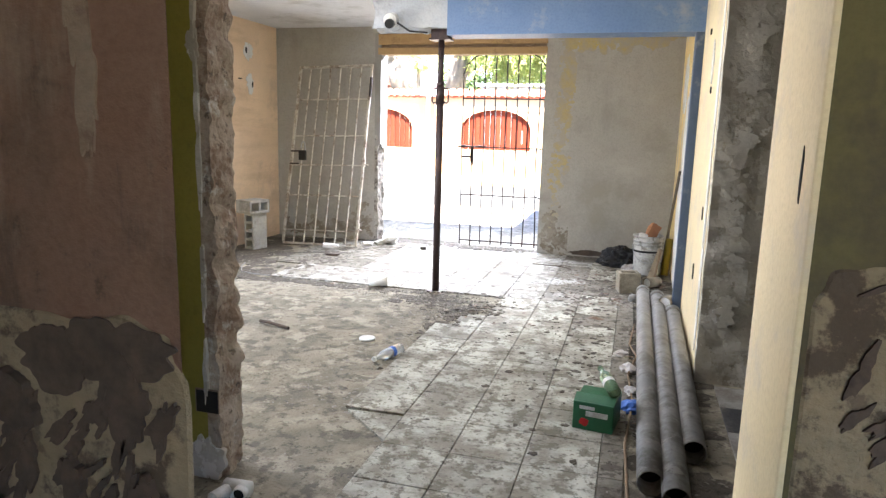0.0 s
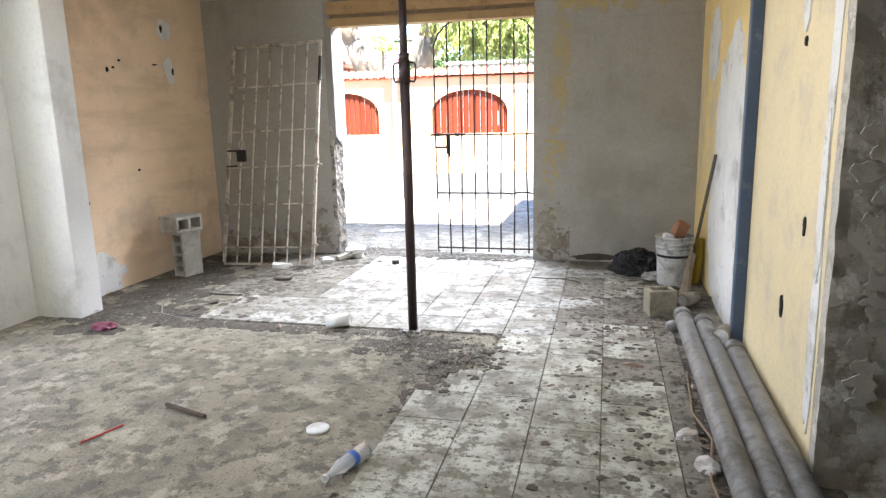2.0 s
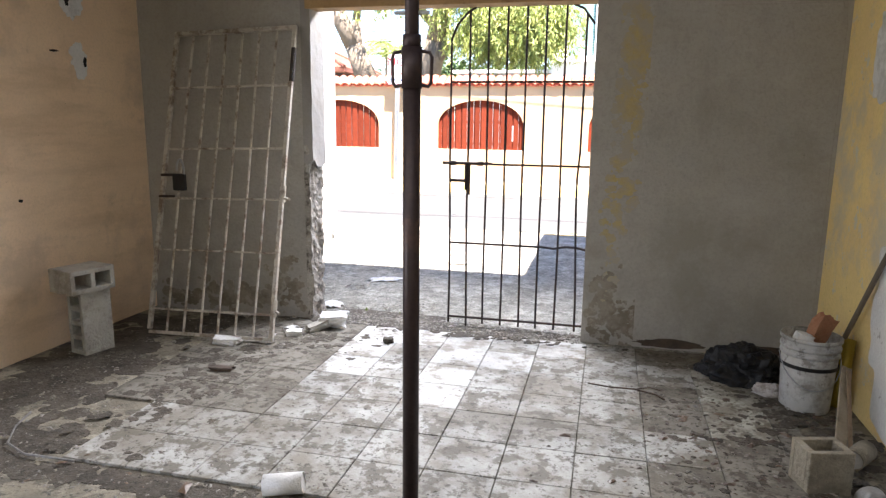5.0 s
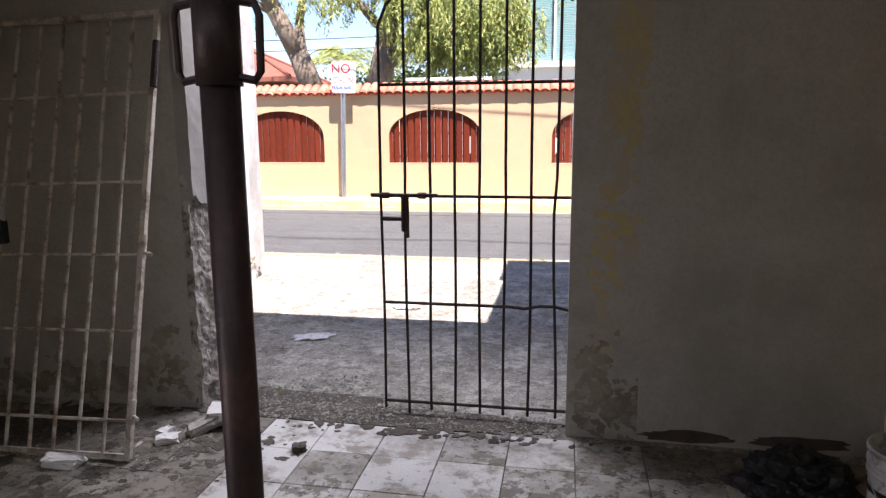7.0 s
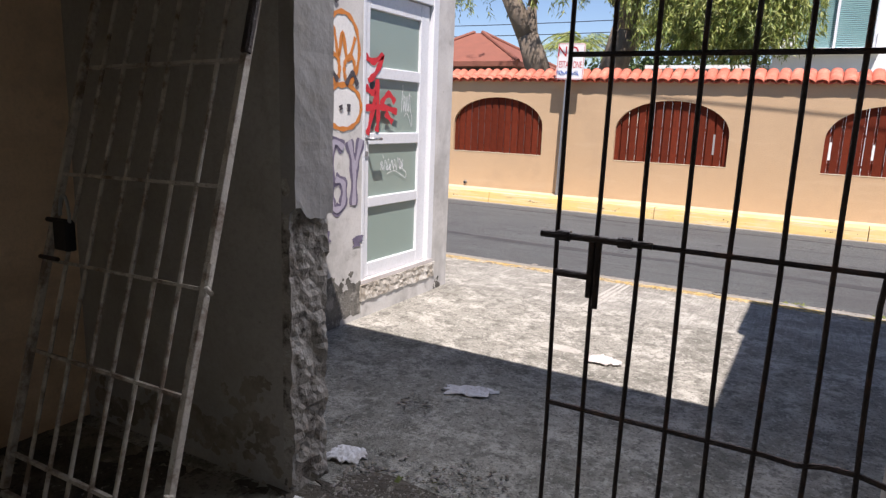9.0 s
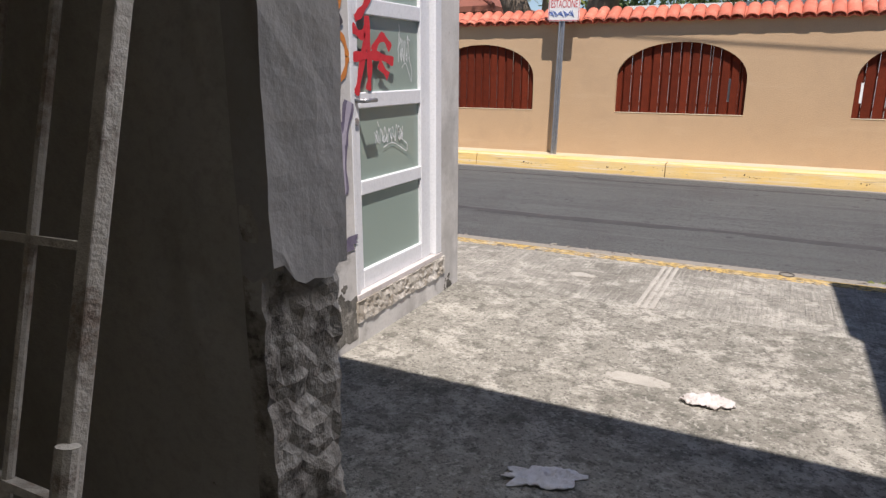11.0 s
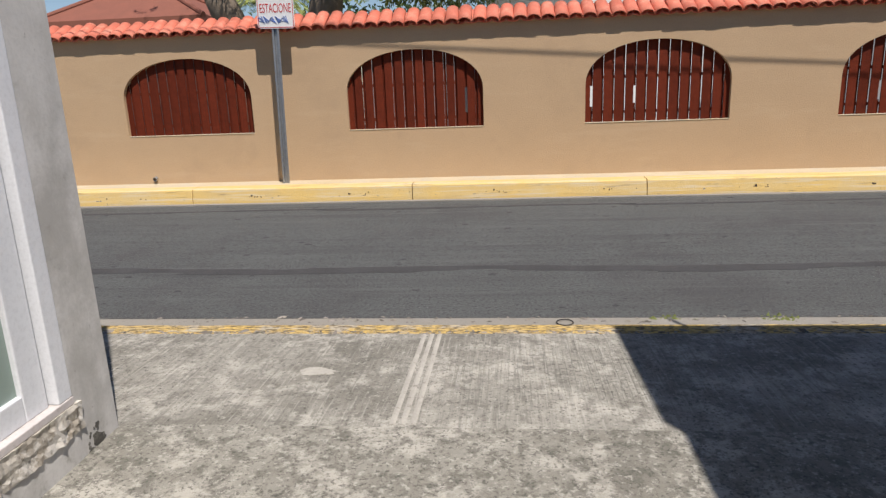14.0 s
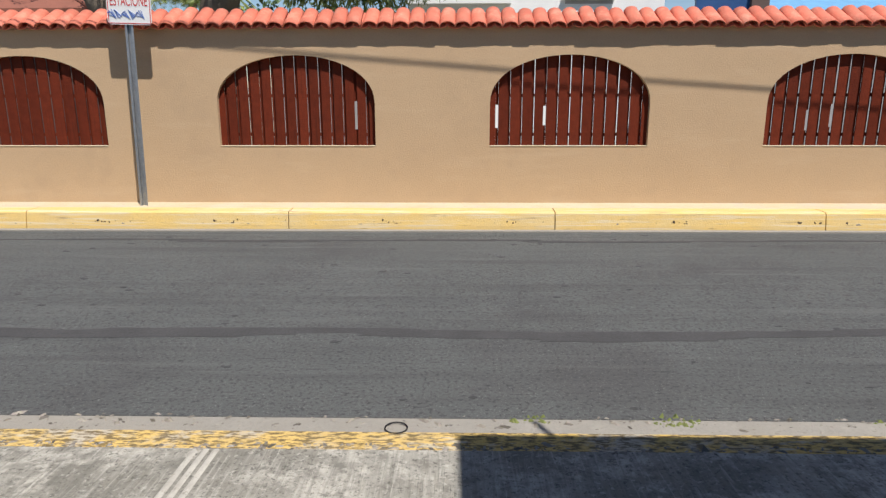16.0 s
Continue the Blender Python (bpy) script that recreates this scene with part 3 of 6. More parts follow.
part("jamb", rough_box(OPL - 0.06, OPL + 0.012, YI - 0.004, YO + 0.004, 1.14, 2.43, 0.03, 0.007, lambda c: (0.8 if c.x > OPL else 0, 0.35, 18.0 if c.z < 1.15 else 9.0 if c.z < 1.18 else 0), 6.0, 7.0), M["jamb"], wall_front, "pale plastered door jamb")
structure("wall_left", boxes((-4.6, -4.35, 5.645, YI, -0.2, CEIL + 0.2)), M["peach"], "faded peach painted wall with scuffs and chipped holes", "wall")
# the wall's gap from y 2.9 to 4.6 is added out of view to let light in
structure("wall_left_rear", boxes((-4.7, -4.42, 2.40, 2.9, -0.2, CEIL + 0.2), (-4.7, -4.42, 4.6, 5.42, -0.2, CEIL + 0.2), (-4.7, -4.42, 2.9, 4.6, -0.2, 0.25), (-4.7, -4.42, 2.9, 4.6, 2.3, CEIL + 0.2)), M["white"], "white painted wall with an added window gap out of view", "wall")
structure("pilaster_left", boxes((-4.6, -4.048, 5.425, 5.645, -0.2, CEIL + 0.2), bevel=0.008), M["white"], "white painted plaster pilaster with a grubby foot", "pilaster")
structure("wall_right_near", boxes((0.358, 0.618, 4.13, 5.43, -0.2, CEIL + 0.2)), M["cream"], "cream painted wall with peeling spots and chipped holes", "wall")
structure("wall_right", boxes((0.36, 0.62, 5.43, YI, -0.2, CEIL + 0.2)), M["yellow"], "pale yellow painted wall with peeling paint", "wall")
structure("pier_right", rough_box(0.358, 0.622, 4.06, 4.13, -0.2, CEIL + 0.1, 0.045, 0.016, lambda c: (0.3, 1.0 if c.y < 4.1 else 0, 0.4), 1.3, 8.0), M["pier"], "wall end stripped to rough grey mortar", "wall end")
structure("wall_cross_left", boxes((-4.7, -1.555, 2.31, 2.45, -0.2, CEIL + 0.2)), M["olive"], "olive green painted partition with a broken edge", "wall")


def edge_push(co):
    return (1.0 if co.x > -1.52 else (0.4 if co.x > -1.54 else 0), 0.5 if co.x > -1.53 else 0, 0.5)


structure("broken_wall_edge", rough_box(-1.555, -1.502, 2.305, 2.455, -0.2, CEIL + 0.1, 0.019, 0.024, edge_push, 5.0, 13.0), M["rubble"], "broken wall edge with exposed crumbling mortar", "wall end")
def tapered(x0, xf, xb, y0, y1, z0, z1):
    """A wall whose end is cut aslant: xf at the front face, xb at the back."""
    bm = bmesh.new()
    v = [bm.verts.new(p) for z in (z0, z1) for p in ((x0, y0, z), (xf, y0, z), (xb, y1, z), (x0, y1, z))]
    for f in ((0, 1, 2, 3), (4, 5, 6, 7), (0, 1, 5, 4), (1, 2, 6, 5), (2, 3, 7, 6), (3, 0, 4, 7)):
        bm.faces.new([v[i] for i in f])
    return bm


structure("wall_near_left", tapered(-4.7, -0.727, -0.82, 1.10, 1.17, -0.2, CEIL + 0.2), M["brown"], "brown stained wall with damp plaster low down", "wall")
structure("wall_near_right", boxes((0.315, 3.2, 1.70, 2.18, -0.2, CEIL + 0.2)), M["olive_shaded_stained"], "olive thick wall beside the passage, stained and coloured darker for shade", "wall")
structure("jamb_right", boxes((0.30, 0.316, 1.70, 2.185, -0.014, CEIL), bevel=0.004), M["cream"], "cream painted doorway jamb with a lock slot", "jamb")
structure("wall_side_room", boxes((2.6, 2.9, 2.15, YI, -0.2, CEIL + 0.2), (0.62, 2.6, 5.6, 5.8, -0.2, CEIL + 0.2)), M["pier"], "bare stained walls of the side room", "wall")
# the gap from x 0.9 to 2.3 is added, unseen, for the rear lamp
structure("wall_rear", boxes((-4.7, 0.9, -1.8, -1.6, -0.2, CEIL + 0.2), (2.3, 3.2, -1.8, -1.6, -0.2, CEIL + 0.2), (0.9, 2.3, -1.8, -1.6, 2.1, CEIL + 0.2), (-4.7, -4.5, -1.6, 2.4, -0.2, CEIL + 0.2), (3.0, 3.2, -1.6, 1.62, -0.2, CEIL + 0.2)), M["brown"], "stained back walls of the passage", "wall")
# the gap from y 3.0 to 4.8 and its lid are added, unseen, to house the overhead lamp
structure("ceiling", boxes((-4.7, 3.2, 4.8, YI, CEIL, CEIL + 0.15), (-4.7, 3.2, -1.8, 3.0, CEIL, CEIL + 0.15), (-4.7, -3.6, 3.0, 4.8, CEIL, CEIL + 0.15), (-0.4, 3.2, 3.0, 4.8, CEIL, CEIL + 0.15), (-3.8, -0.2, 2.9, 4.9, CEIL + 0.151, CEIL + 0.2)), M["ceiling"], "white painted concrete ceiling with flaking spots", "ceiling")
# unseen roof over the front and canopy over the forecourt, inferred from their shadows
structure("roof_slab", boxes((-4.6, -0.676, 7.0, 8.148, 3.3, 3.45)), M["white"], "flat concrete roof slab with a short overhang", "roof")
# run on to x = 14 so that less sky light reaches the shade
structure("canopy_slab", boxes((-0.672, 14.0, 7.0, 9.726, 3.3, 3.5), (-0.727, 14.0, 9.726, 11.06, 3.3, 3.5)), M["house_grey"], "concrete balcony slab over the forecourt", "canopy")
part("spout", rods(((-0.264, 11.0, 3.36), (-0.379, 11.27, 3.36), 0.016)), M["pvc"], bpy.data.objects["canopy_slab"], "grey drain spout")
# run on unseen along with the canopy, to the same end
structure("shop_front_side", boxes((0.7, 14.0, YI, YO, -0.3, 3.3)), M["sidewall"], "rendered shop front wall under the canopy", "wall")

# unseen wall added to block sky light from the right
structure("wall_forecourt_end", boxes((3.4, 3.6, YO, 11.06, -0.3, 3.3)), M["house_grey"], "added grey wall out of view that darkens the forecourt shade", "wall")

# beam of the old wall line
beam = structure("beam", boxes((-1.53, 0.36, 5.43, 5.69, 2.075, CEIL)), M["blue"], "blue painted concrete beam across the room", "beam")
part("bare_end", rough_box(-2.15, -1.53, 5.432, 5.688, 2.13, CEIL + 0.01, 0.05, 0.05, lambda c: (1.0 if c.x < -2.1 else 0.0, 0.3 if c.x < -1.7 else 0, 0.7 if c.z < 2.2 and c.x < -1.62 else 0), 2.0, 8.0), M["paleblue"], beam, "unpainted broken end of the beam")
structure("pilaster_right", boxes((0.295, 0.36, 5.43, 5.49, -0.014, 2.075), bevel=0.008), M["blue_shaded"], "narrow blue painted wall pilaster", "pilaster")

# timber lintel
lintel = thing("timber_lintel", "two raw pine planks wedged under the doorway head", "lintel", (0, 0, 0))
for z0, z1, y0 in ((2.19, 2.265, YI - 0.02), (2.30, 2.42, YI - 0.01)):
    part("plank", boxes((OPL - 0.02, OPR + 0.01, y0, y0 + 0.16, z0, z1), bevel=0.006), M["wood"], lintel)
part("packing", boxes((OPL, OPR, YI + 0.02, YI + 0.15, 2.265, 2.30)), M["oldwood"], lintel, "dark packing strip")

# ---- plaster patches, holes and stains on the walls ----
def decal(name, parent, material, axis, at, sign, rows, label="", thick=0.004, ragged=0.22, shape=None):
    bm = bmesh.new()
    for i, (c, s) in enumerate(rows):
        flake(bm, axis, at, c, s, len(name) * 13 + i * 7, thick + 0.0013 * i, 44, ragged, sign, shape)
    return part(name, bm, material, bpy.data.objects[parent], label)


decal("skim_patch", "wall_right", M["skim"], "x", 0.36, -1, [((7.1, 1.84), (0.26, 0.24)), ((6.25, 1.0), (0.50, 0.74)), ((6.1, 0.38), (0.58, 0.42)), ((6.62, 0.55), (0.34, 0.5))], "white skim coat patch", shape=0.75)
decal("bare_patch", "wall_right_near", M["skim"], "x", 0.358, -1, [((4.22, 1.7), (0.05, 0.5)), ((4.2, 0.5), (0.05, 0.4)), ((4.62, 1.8), (0.05, 0.12)), ((4.22, 1.05), (0.04, 0.3))], "bare mortar showing")
spatter("plaster_skin", bpy.data.objects["pier_right"], M["pier_skin"], "y", 4.046, -1, [((0.49, 0.4 + 0.3 * k), (0.036, 0.12), 16, 0.010, 0.036) for k in range(7)], 19, "pale plaster left on the wall end", 0.002)
decal("hole", "wall_right_near", M["hole"], "x", 0.358, -1, [((4.42, 0.90), (0.018, 0.035)), ((4.66, 0.50), (0.022, 0.045)), ((4.6, 1.62), (0.012, 0.02)), ((4.9, 2.0), (0.010, 0.015))], "dark chipped hole", 0.0055, 0.4)
decal("skim_panel", "wall_front", M["plaster"], "y", YI, -1, [((-0.195, 1.07), (0.54, 1.08))], "smoother grey skim panel", 0.0016, 0.02, 0.07)
spatter("yellow_remnant", wall_front, M["yellow_worn"], "y", YI, -1, [((-0.80, 1.95), (0.07, 0.35), 110, 0.008, 0.05), ((-0.85, 1.35), (0.06, 0.35), 90, 0.008, 0.045), ((-0.90, 0.75), (0.05, 0.3), 50, 0.006, 0.03), ((-0.30, 2.34), (0.5, 0.06), 80, 0.015, 0.07)], 17, "remnants of yellow paint")
# the last two zones are brown blotches low behind the loose gate
spatter("damp_stain", wall_front, M["stained"], "y", YI, -1, [((-0.93, 0.25), (0.07, 0.2), 70, 0.008, 0.045), ((-0.72, 0.14), (0.14, 0.11), 70, 0.008, 0.045), ((-0.2, 0.06), (0.4, 0.05), 80, 0.008, 0.04), ((-3.25, 0.2), (0.12, 0.2), 60, 0.01, 0.05), ((-3.8, 0.1), (0.5, 0.09), 90, 0.01, 0.05)], 18, "brown staining and blotches low on the wall")
decal("stain", "wall_front", M["mould"], "y", YI, -1, [((-0.5, 0.03), (0.22, 0.03)), ((0.0, 0.03), (0.22, 0.03))], "dark damp stain", 0.002, 0.25)
decal("bare_plaster", "wall_left", M["skim"], "x", -4.35, 1, [((7.14, 2.19), (0.085, 0.10)), ((7.17, 1.83), (0.07, 0.11)), ((6.1, 0.13), (0.26, 0.15)), ((5.9, 0.08), (0.16, 0.10))], "chipped patch of bare plaster", 0.003, 0.4)
decal("hole", "wall_left", M["hole"], "x", -4.35, 1, [((7.10, 2.17), (0.02, 0.03)), ((7.21, 1.80), (0.015, 0.03)), ((5.945, 0.732), (0.013, 0.03)), ((5.965, 0.745), (0.012, 0.012)), ((6.35, 1.78), (0.013, 0.016)), ((6.5, 1.86), (0.012, 0.008)), ((6.6, 0.95), (0.009, 0.009)), ((6.42, 1.80), (0.008, 0.008)), ((6.95, 1.85), (0.03, 0.006))], "small chipped hole", 0.0055, 0.4)
decal("damp_plaster", "wall_near_left", M["damp"], "y", 1.10, -1, [((-1.42, 0.50), (0.685, 0.56))], "damp stained pale plaster", 0.004, 0.05, 0.15)
decal("mould_streak", "wall_near_left", M["mould"], "y", 1.094, -1, [((-0.86, 0.98), (0.11, 0.06)), ((-0.98, 0.95), (0.07, 0.06)), ((-0.83, 0.88), (0.05, 0.07)), ((-1.25, 0.80), (0.03, 0.07)), ((-1.18, 0.66), (0.025, 0.06)), ((-0.90, 0.62), (0.02, 0.05)), ((-1.12, 0.36), (0.04, 0.07)), ((-0.98, 0.30), (0.06, 0.05)), ((-1.25, 0.45), (0.04, 0.06)), ((-0.80, 0.70), (0.022, 0.06)), ((-0.95, 0.72), (0.02, 0.06)), ((-1.06, 0.86), (0.045, 0.05)), ((-0.88, 0.45), (0.05, 0.10)), ((-1.0, 0.56), (0.018, 0.06)), ((-0.79, 0.36), (0.025, 0.09)), ((-1.1, 0.5), (0.02, 0.06))], "black mould streak", 0.003, 0.3)
decal("hole", "wall_near_left", M["hole"], "y", 1.094, -1, [((-0.93, 0.545), (0.014, 0.018)), ((-1.08, 1.38), (0.012, 0.02))], "drilled hole", 0.0065, 0.2)
decal("pale_streak", "wall_near_left", M["brown_pale"], "y", 1.10, -1, [((-0.89, 1.62), (0.03, 0.17)), ((-0.875, 1.40), (0.018, 0.13)), ((-1.0, 1.78), (0.03, 0.06)), ((-0.76, 1.75), (0.02, 0.2)), ((-1.15, 1.7), (0.05, 0.03))], "pale plaster showing through", 0.003, 0.45)


def smears(parent, plane, x0, x1, z0, z1, count, seed, angle):
    """Short dark brush marks rubbed aslant over a wall that faces the passage."""
    rnd = random.Random(seed)
    bm = bmesh.new()
    for i in range(count):
        cx, cz = rnd.uniform(x0, x1), rnd.uniform(z0, z1)
        ln, w = rnd.uniform(0.02, 0.06), rnd.uniform(0.006, 0.018)
        a = radians(angle + rnd.uniform(-22, 22))
        ph = [rnd.uniform(0, 6.28) for _ in range(3)]
        d = 0.0065 + 0.0004 * (i % 5)
        loop = []
        for j in range(22):
            q = 2 * math.pi * j / 22
            k = 1 + 0.22 * math.sin(2 * q + ph[0]) + 0.2 * math.sin(3 * q + ph[1]) + 0.15 * math.sin(7 * q + ph[2])
            u, v = ln * k * math.cos(q), w * k * math.sin(q)
            loop.append((cx + u * math.cos(a) - v * math.sin(a), cz + u * math.sin(a) + v * math.cos(a)))
        hi = [bm.verts.new((x, plane - d, z)) for x, z in loop]
        lo = [bm.verts.new((x, plane, z)) for x, z in loop]
        bm.faces.new(hi)
        for j in range(22):
            bm.faces.new((lo[j], lo[(j + 1) % 22], hi[(j + 1) % 22], hi[j]))
    return tagged(part("smear", bm, M["mould"], bpy.data.objects[parent], "dark slanting smears"), kind="stuff")


smears("wall_near_left", 1.095, -1.6, -0.76, 0.1, 0.86, 190, 31, 58)
decal("damp_plaster", "wall_near_right", M["damp"], "y", 1.70, -1, [((1.12, 0.50), (0.80, 0.62))], "damp stained plaster", 0.004, 0.03, 0.12)
smears("wall_near_right", 1.695, 0.42, 1.5, 0.25, 1.12, 120, 32, 50)
decal("lock_slot", "jamb_right", M["hole"], "x", 0.30, -1, [((1.80, 1.27), (0.008, 0.06))], "dark lock slot", 0.002, 0.2)
decal("loose_plaster", "wall_cross_left", M["pier"], "y", 2.31, -1, [((-1.565, 1.62), (0.025, 0.05)), ((-1.549, 1.15), (0.009, 0.16)), ((-1.549, 0.75), (0.009, 0.14)), ((-1.549, 1.42), (0.010, 0.12)), ((-1.58, 0.06), (0.1, 0.10)), ((-1.552, 2.1), (0.015, 0.15)), ((-1.548, 0.45), (0.008, 0.12)), ((-1.549, 1.75), (0.008, 0.1))], "flaking plaster at the broken edge", 0.012, 0.4)

switch = thing("junction_box", "empty dark electrical box set in the wall", "electrical box", (-1.55, 2.303, 0.30))
part("box", boxes((-0.052, 0.052, -0.006, 0.0, -0.044, 0.052), bevel=0.002), M["brown_pale"], switch)
part("recess", boxes((-0.044, 0.050, -0.010, -0.006, -0.040, 0.046)), M["hole"], switch)

# ---- street ----
ground = structure("ground", boxes((-400, 400, 18.2, 900, -0.6, 0.05), (-400, -60, -300, 18.2, -0.6, -0.16), (60, 400, -300, 18.2, -0.6, -0.16), (-60, 60, -300, -1.9, -0.6, -0.16)), M["yard"], "dry open ground reaching the horizon", "ground")


def sloped(x0, x1, ya, za, yb, zb, depth=0.3, nx=1):
    bm = bmesh.new()
    vs = [bm.verts.new(p) for p in ((x0, ya, za), (x1, ya, za), (x1, yb, zb), (x0, yb, zb), (x0, ya, za - depth), (x1, ya, za - depth), (x1, yb, zb - depth), (x0, yb, zb - depth))]
    for f in ((0, 1, 2, 3), (7, 6, 5, 4), (0, 4, 5, 1), (1, 5, 6, 2), (2, 6, 7, 3), (3, 7, 4, 0)):
        bm.faces.new([vs[i] for i in f])
    return bm


structure("driveway", sloped(-4.6, 6.0, 7.70, -0.012, 11.196, -0.01), M["drive"], "weathered grey concrete forecourt with pale worn patches", "driveway")
pav = structure("pavement", sloped(-60, 60, 11.21, -0.018, 12.49, -0.075), M["walkway"], "brushed concrete pavement slabs with scored joints", "pavement")
structure("old_kerb", sloped(-60, 60, 12.49, -0.077, 12.67, -0.085), M["kerb_old"], "dropped kerb with worn yellow paint", "kerb")
structure("gutter", sloped(-60, 60, 12.67, -0.088, 12.86, -0.098), M["gutter"], "narrow pale concrete gutter strip", "gutter")
road = structure("road", sloped(-60, 60, 12.83, -0.093, 17.2, -0.06, 0.3), M["asphalt"], "grey asphalt street with dark tyre streaks", "road")
structure("ground_front", boxes((-60, -4.6, 7.0, 11.21, -0.5, -0.02), (6.0, 60, 7.0, 11.21, -0.5, -0.02), (-60, -4.7, -2, 7.0, -0.5, -0.1), (3.2, 60, -2, 7.0, -0.5, -0.1)), M["drive"], "concrete ground around the building", "ground")

# left neighbour wall with the glazed door
XW = -4.23
sidew = structure("wall_side_entry", boxes((-7.5, XW, YO, 9.86, -0.3, 3.3), (-7.5, XW, 10.90, 11.165, -0.3, 3.3), (-7.5, XW + 0.004, 9.862, 10.898, -0.3, 0.15), (-7.5, XW, 9.86, 10.90, 2.44, 3.3), (-7.5, XW - 0.2, 9.86, 10.90, 0.15, 2.44)), M["sidewall"], "weathered white rendered wall with spray paint", "wall")
part("broken_sill", rough_box(XW - 0.16, XW + 0.012, 9.85, 10.93, 0.12, 0.246, 0.022, 0.015, lambda c: (0.8 if c.x > XW else 0, 0.2, 0.7 if c.z < 0.24 and c.x > XW - 0.1 else 0.1), 4.0, 30.0), M["pier"], sidew, "crumbling mortar under the door sill")

door = thing("glazed_door", "white aluminium door with four frosted panes and graffiti", "door", (XW, 0, 0))
part("sill", boxes((-0.16, 0.008, 9.862, 10.898, 0.246, 0.28), bevel=0.004), M["sill"], door)
part("door_frame", boxes((-0.10, 0.0, 9.862, 9.90, 0.28, 2.44), (-0.10, 0.004, 10.815, 10.898, 0.28, 2.44), (-0.10, 0.0, 9.90, 10.81, 2.38, 2.44), bevel=0.005), M["aluminium"], door)
ZP = ((0.39, 0.816), (0.895, 1.285), (1.37, 1.765), (1.85, 2.245))
leafrows = [(-0.075, -0.03, 9.90, 9.985, 0.28, 2.375), (-0.075, -0.03, 10.675, 10.80, 0.28, 2.375)]
for z0, z1 in ((0.28, 0.39), (0.816, 0.895), (1.285, 1.37), (1.765, 1.85), (2.245, 2.375)):
    leafrows.append((-0.0745, -0.0305, 9.985, 10.675, z0, z1))
part("leaf", boxes(*leafrows, bevel=0.006), M["aluminium"], door)
for z0, z1 in ZP:
    part("pane", boxes((-0.062, -0.052, 9.98, 10.68, z0 - 0.005, z1 + 0.005)), M["frosted"], door)
part("handle", rods(((-0.03, 9.95, 1.33), (0.03, 9.95, 1.33), 0.012), ((0.03, 9.94, 1.33), (0.03, 10.06, 1.33), 0.011)), M["galv"], door, "steel lever handle", True)
part("lock", rods(((-0.035, 9.945, 1.22), (-0.02, 9.945, 1.22), 0.02)), M["galv"], door)


# ---- wall across the street ----
YF, WTOP = 17.85, 2.185
ARCH0, PITCH, AW, SILLZ, SPRING, CROWN = -4.625, 3.245, 1.88, 0.835, 1.34, 1.893
ARCHES = [ARCH0 + PITCH * k for k in range(-4, 5)]


def arched_wall():
    bm = bmesh.new()
    yb = YF + 0.16
    n = 28

    def quad(a, b, c, d):
        bm.faces.new([bm.verts.new(p) for p in (a, b, c, d)])

    def both(xa, xb, za0, za1, zb0, zb1):
        for y in (YF, yb):
            quad((xa, y, za0), (xb, y, zb0), (xb, y, zb1), (xa, y, za1))
    prev = -60.0
    for x in ARCHES:
        both(prev, x, -0.1, WTOP, -0.1, WTOP)
        both(x, x + AW, -0.1, SILLZ, -0.1, SILLZ)
        pts = []
        for i in range(n + 1):
            a = math.pi * (1 - i / n)
            pts.append((x + AW / 2 + AW / 2 * math.cos(a), SPRING + (CROWN - SPRING) * math.sin(a) ** 0.9))
        for (xa, za), (xb, zb) in zip(pts, pts[1:]):
            both(xa, xb, za, WTOP, zb, WTOP)
            quad((xa, YF, za), (xb, YF, zb), (xb, yb, zb), (xa, yb, za))
        quad((x, YF, SILLZ), (x + AW, YF, SILLZ), (x + AW, yb, SILLZ), (x, yb, SILLZ))
        for q in (x, x + AW):
            quad((q, YF, SILLZ), (q, YF, SPRING), (q, yb, SPRING), (q, yb, SILLZ))
        prev = x + AW
    both(prev, 60, -0.1, WTOP, -0.1, WTOP)
    quad((-60, YF, WTOP), (60, YF, WTOP), (60, yb, WTOP), (-60, yb, WTOP))
    bmesh.ops.remove_doubles(bm, verts=bm.verts[:], dist=0.0005)
    return bm


streetwall = structure("wall_street", arched_wall(), M["tan"], "tan stucco garden wall with arched openings", "wall")
part("cap", boxes((-60, 60, YF - 0.02, YF + 0.20, WTOP, WTOP + 0.03)), M["tan"], streetwall)



# ---- street furniture, kerb, garden wall details ----
kerb = structure("kerb", boxes((-60, -15.806, 17.20, 17.44, -0.2, 0.165), (11.464, 60, 17.20, 17.44, -0.2, 0.165)), M["kerb"], "long yellow painted street kerb", "kerb")
for k in range(9):
    x = -15.806 + 3.03 * k
    bm = bmesh.new()
    v = [bm.verts.new(p) for p in ((x + 0.006, 17.185, -0.2), (x + 3.024, 17.185, -0.2), (x + 3.024, 17.20, 0.0), (x + 3.024, 17.225, 0.135), (x + 3.024, 17.25, 0.152), (x + 3.024, 17.46, 0.155), (x + 3.024, 17.46, -0.2),
                                   (x + 0.006, 17.20, 0.0), (x + 0.006, 17.225, 0.135), (x + 0.006, 17.25, 0.152), (x + 0.006, 17.46, 0.155), (x + 0.006, 17.46, -0.2))]
    a = [v[1], v[2], v[3], v[4], v[5], v[6]]
    b = [v[0], v[7], v[8], v[9], v[10], v[11]]
    bm.faces.new(a)
    bm.faces.new(b)
    for i in range(6):
        bm.faces.new((a[i], a[(i + 1) % 6], b[(i + 1) % 6], b[i]))
    part("kerb_stone", bm, M["kerb"], kerb)
structure("far_pavement", boxes((-60, 60, 17.464, 17.86, -0.2, 0.152)), M["kerb_top"], "narrow pale concrete footway beneath the garden wall", "pavement")
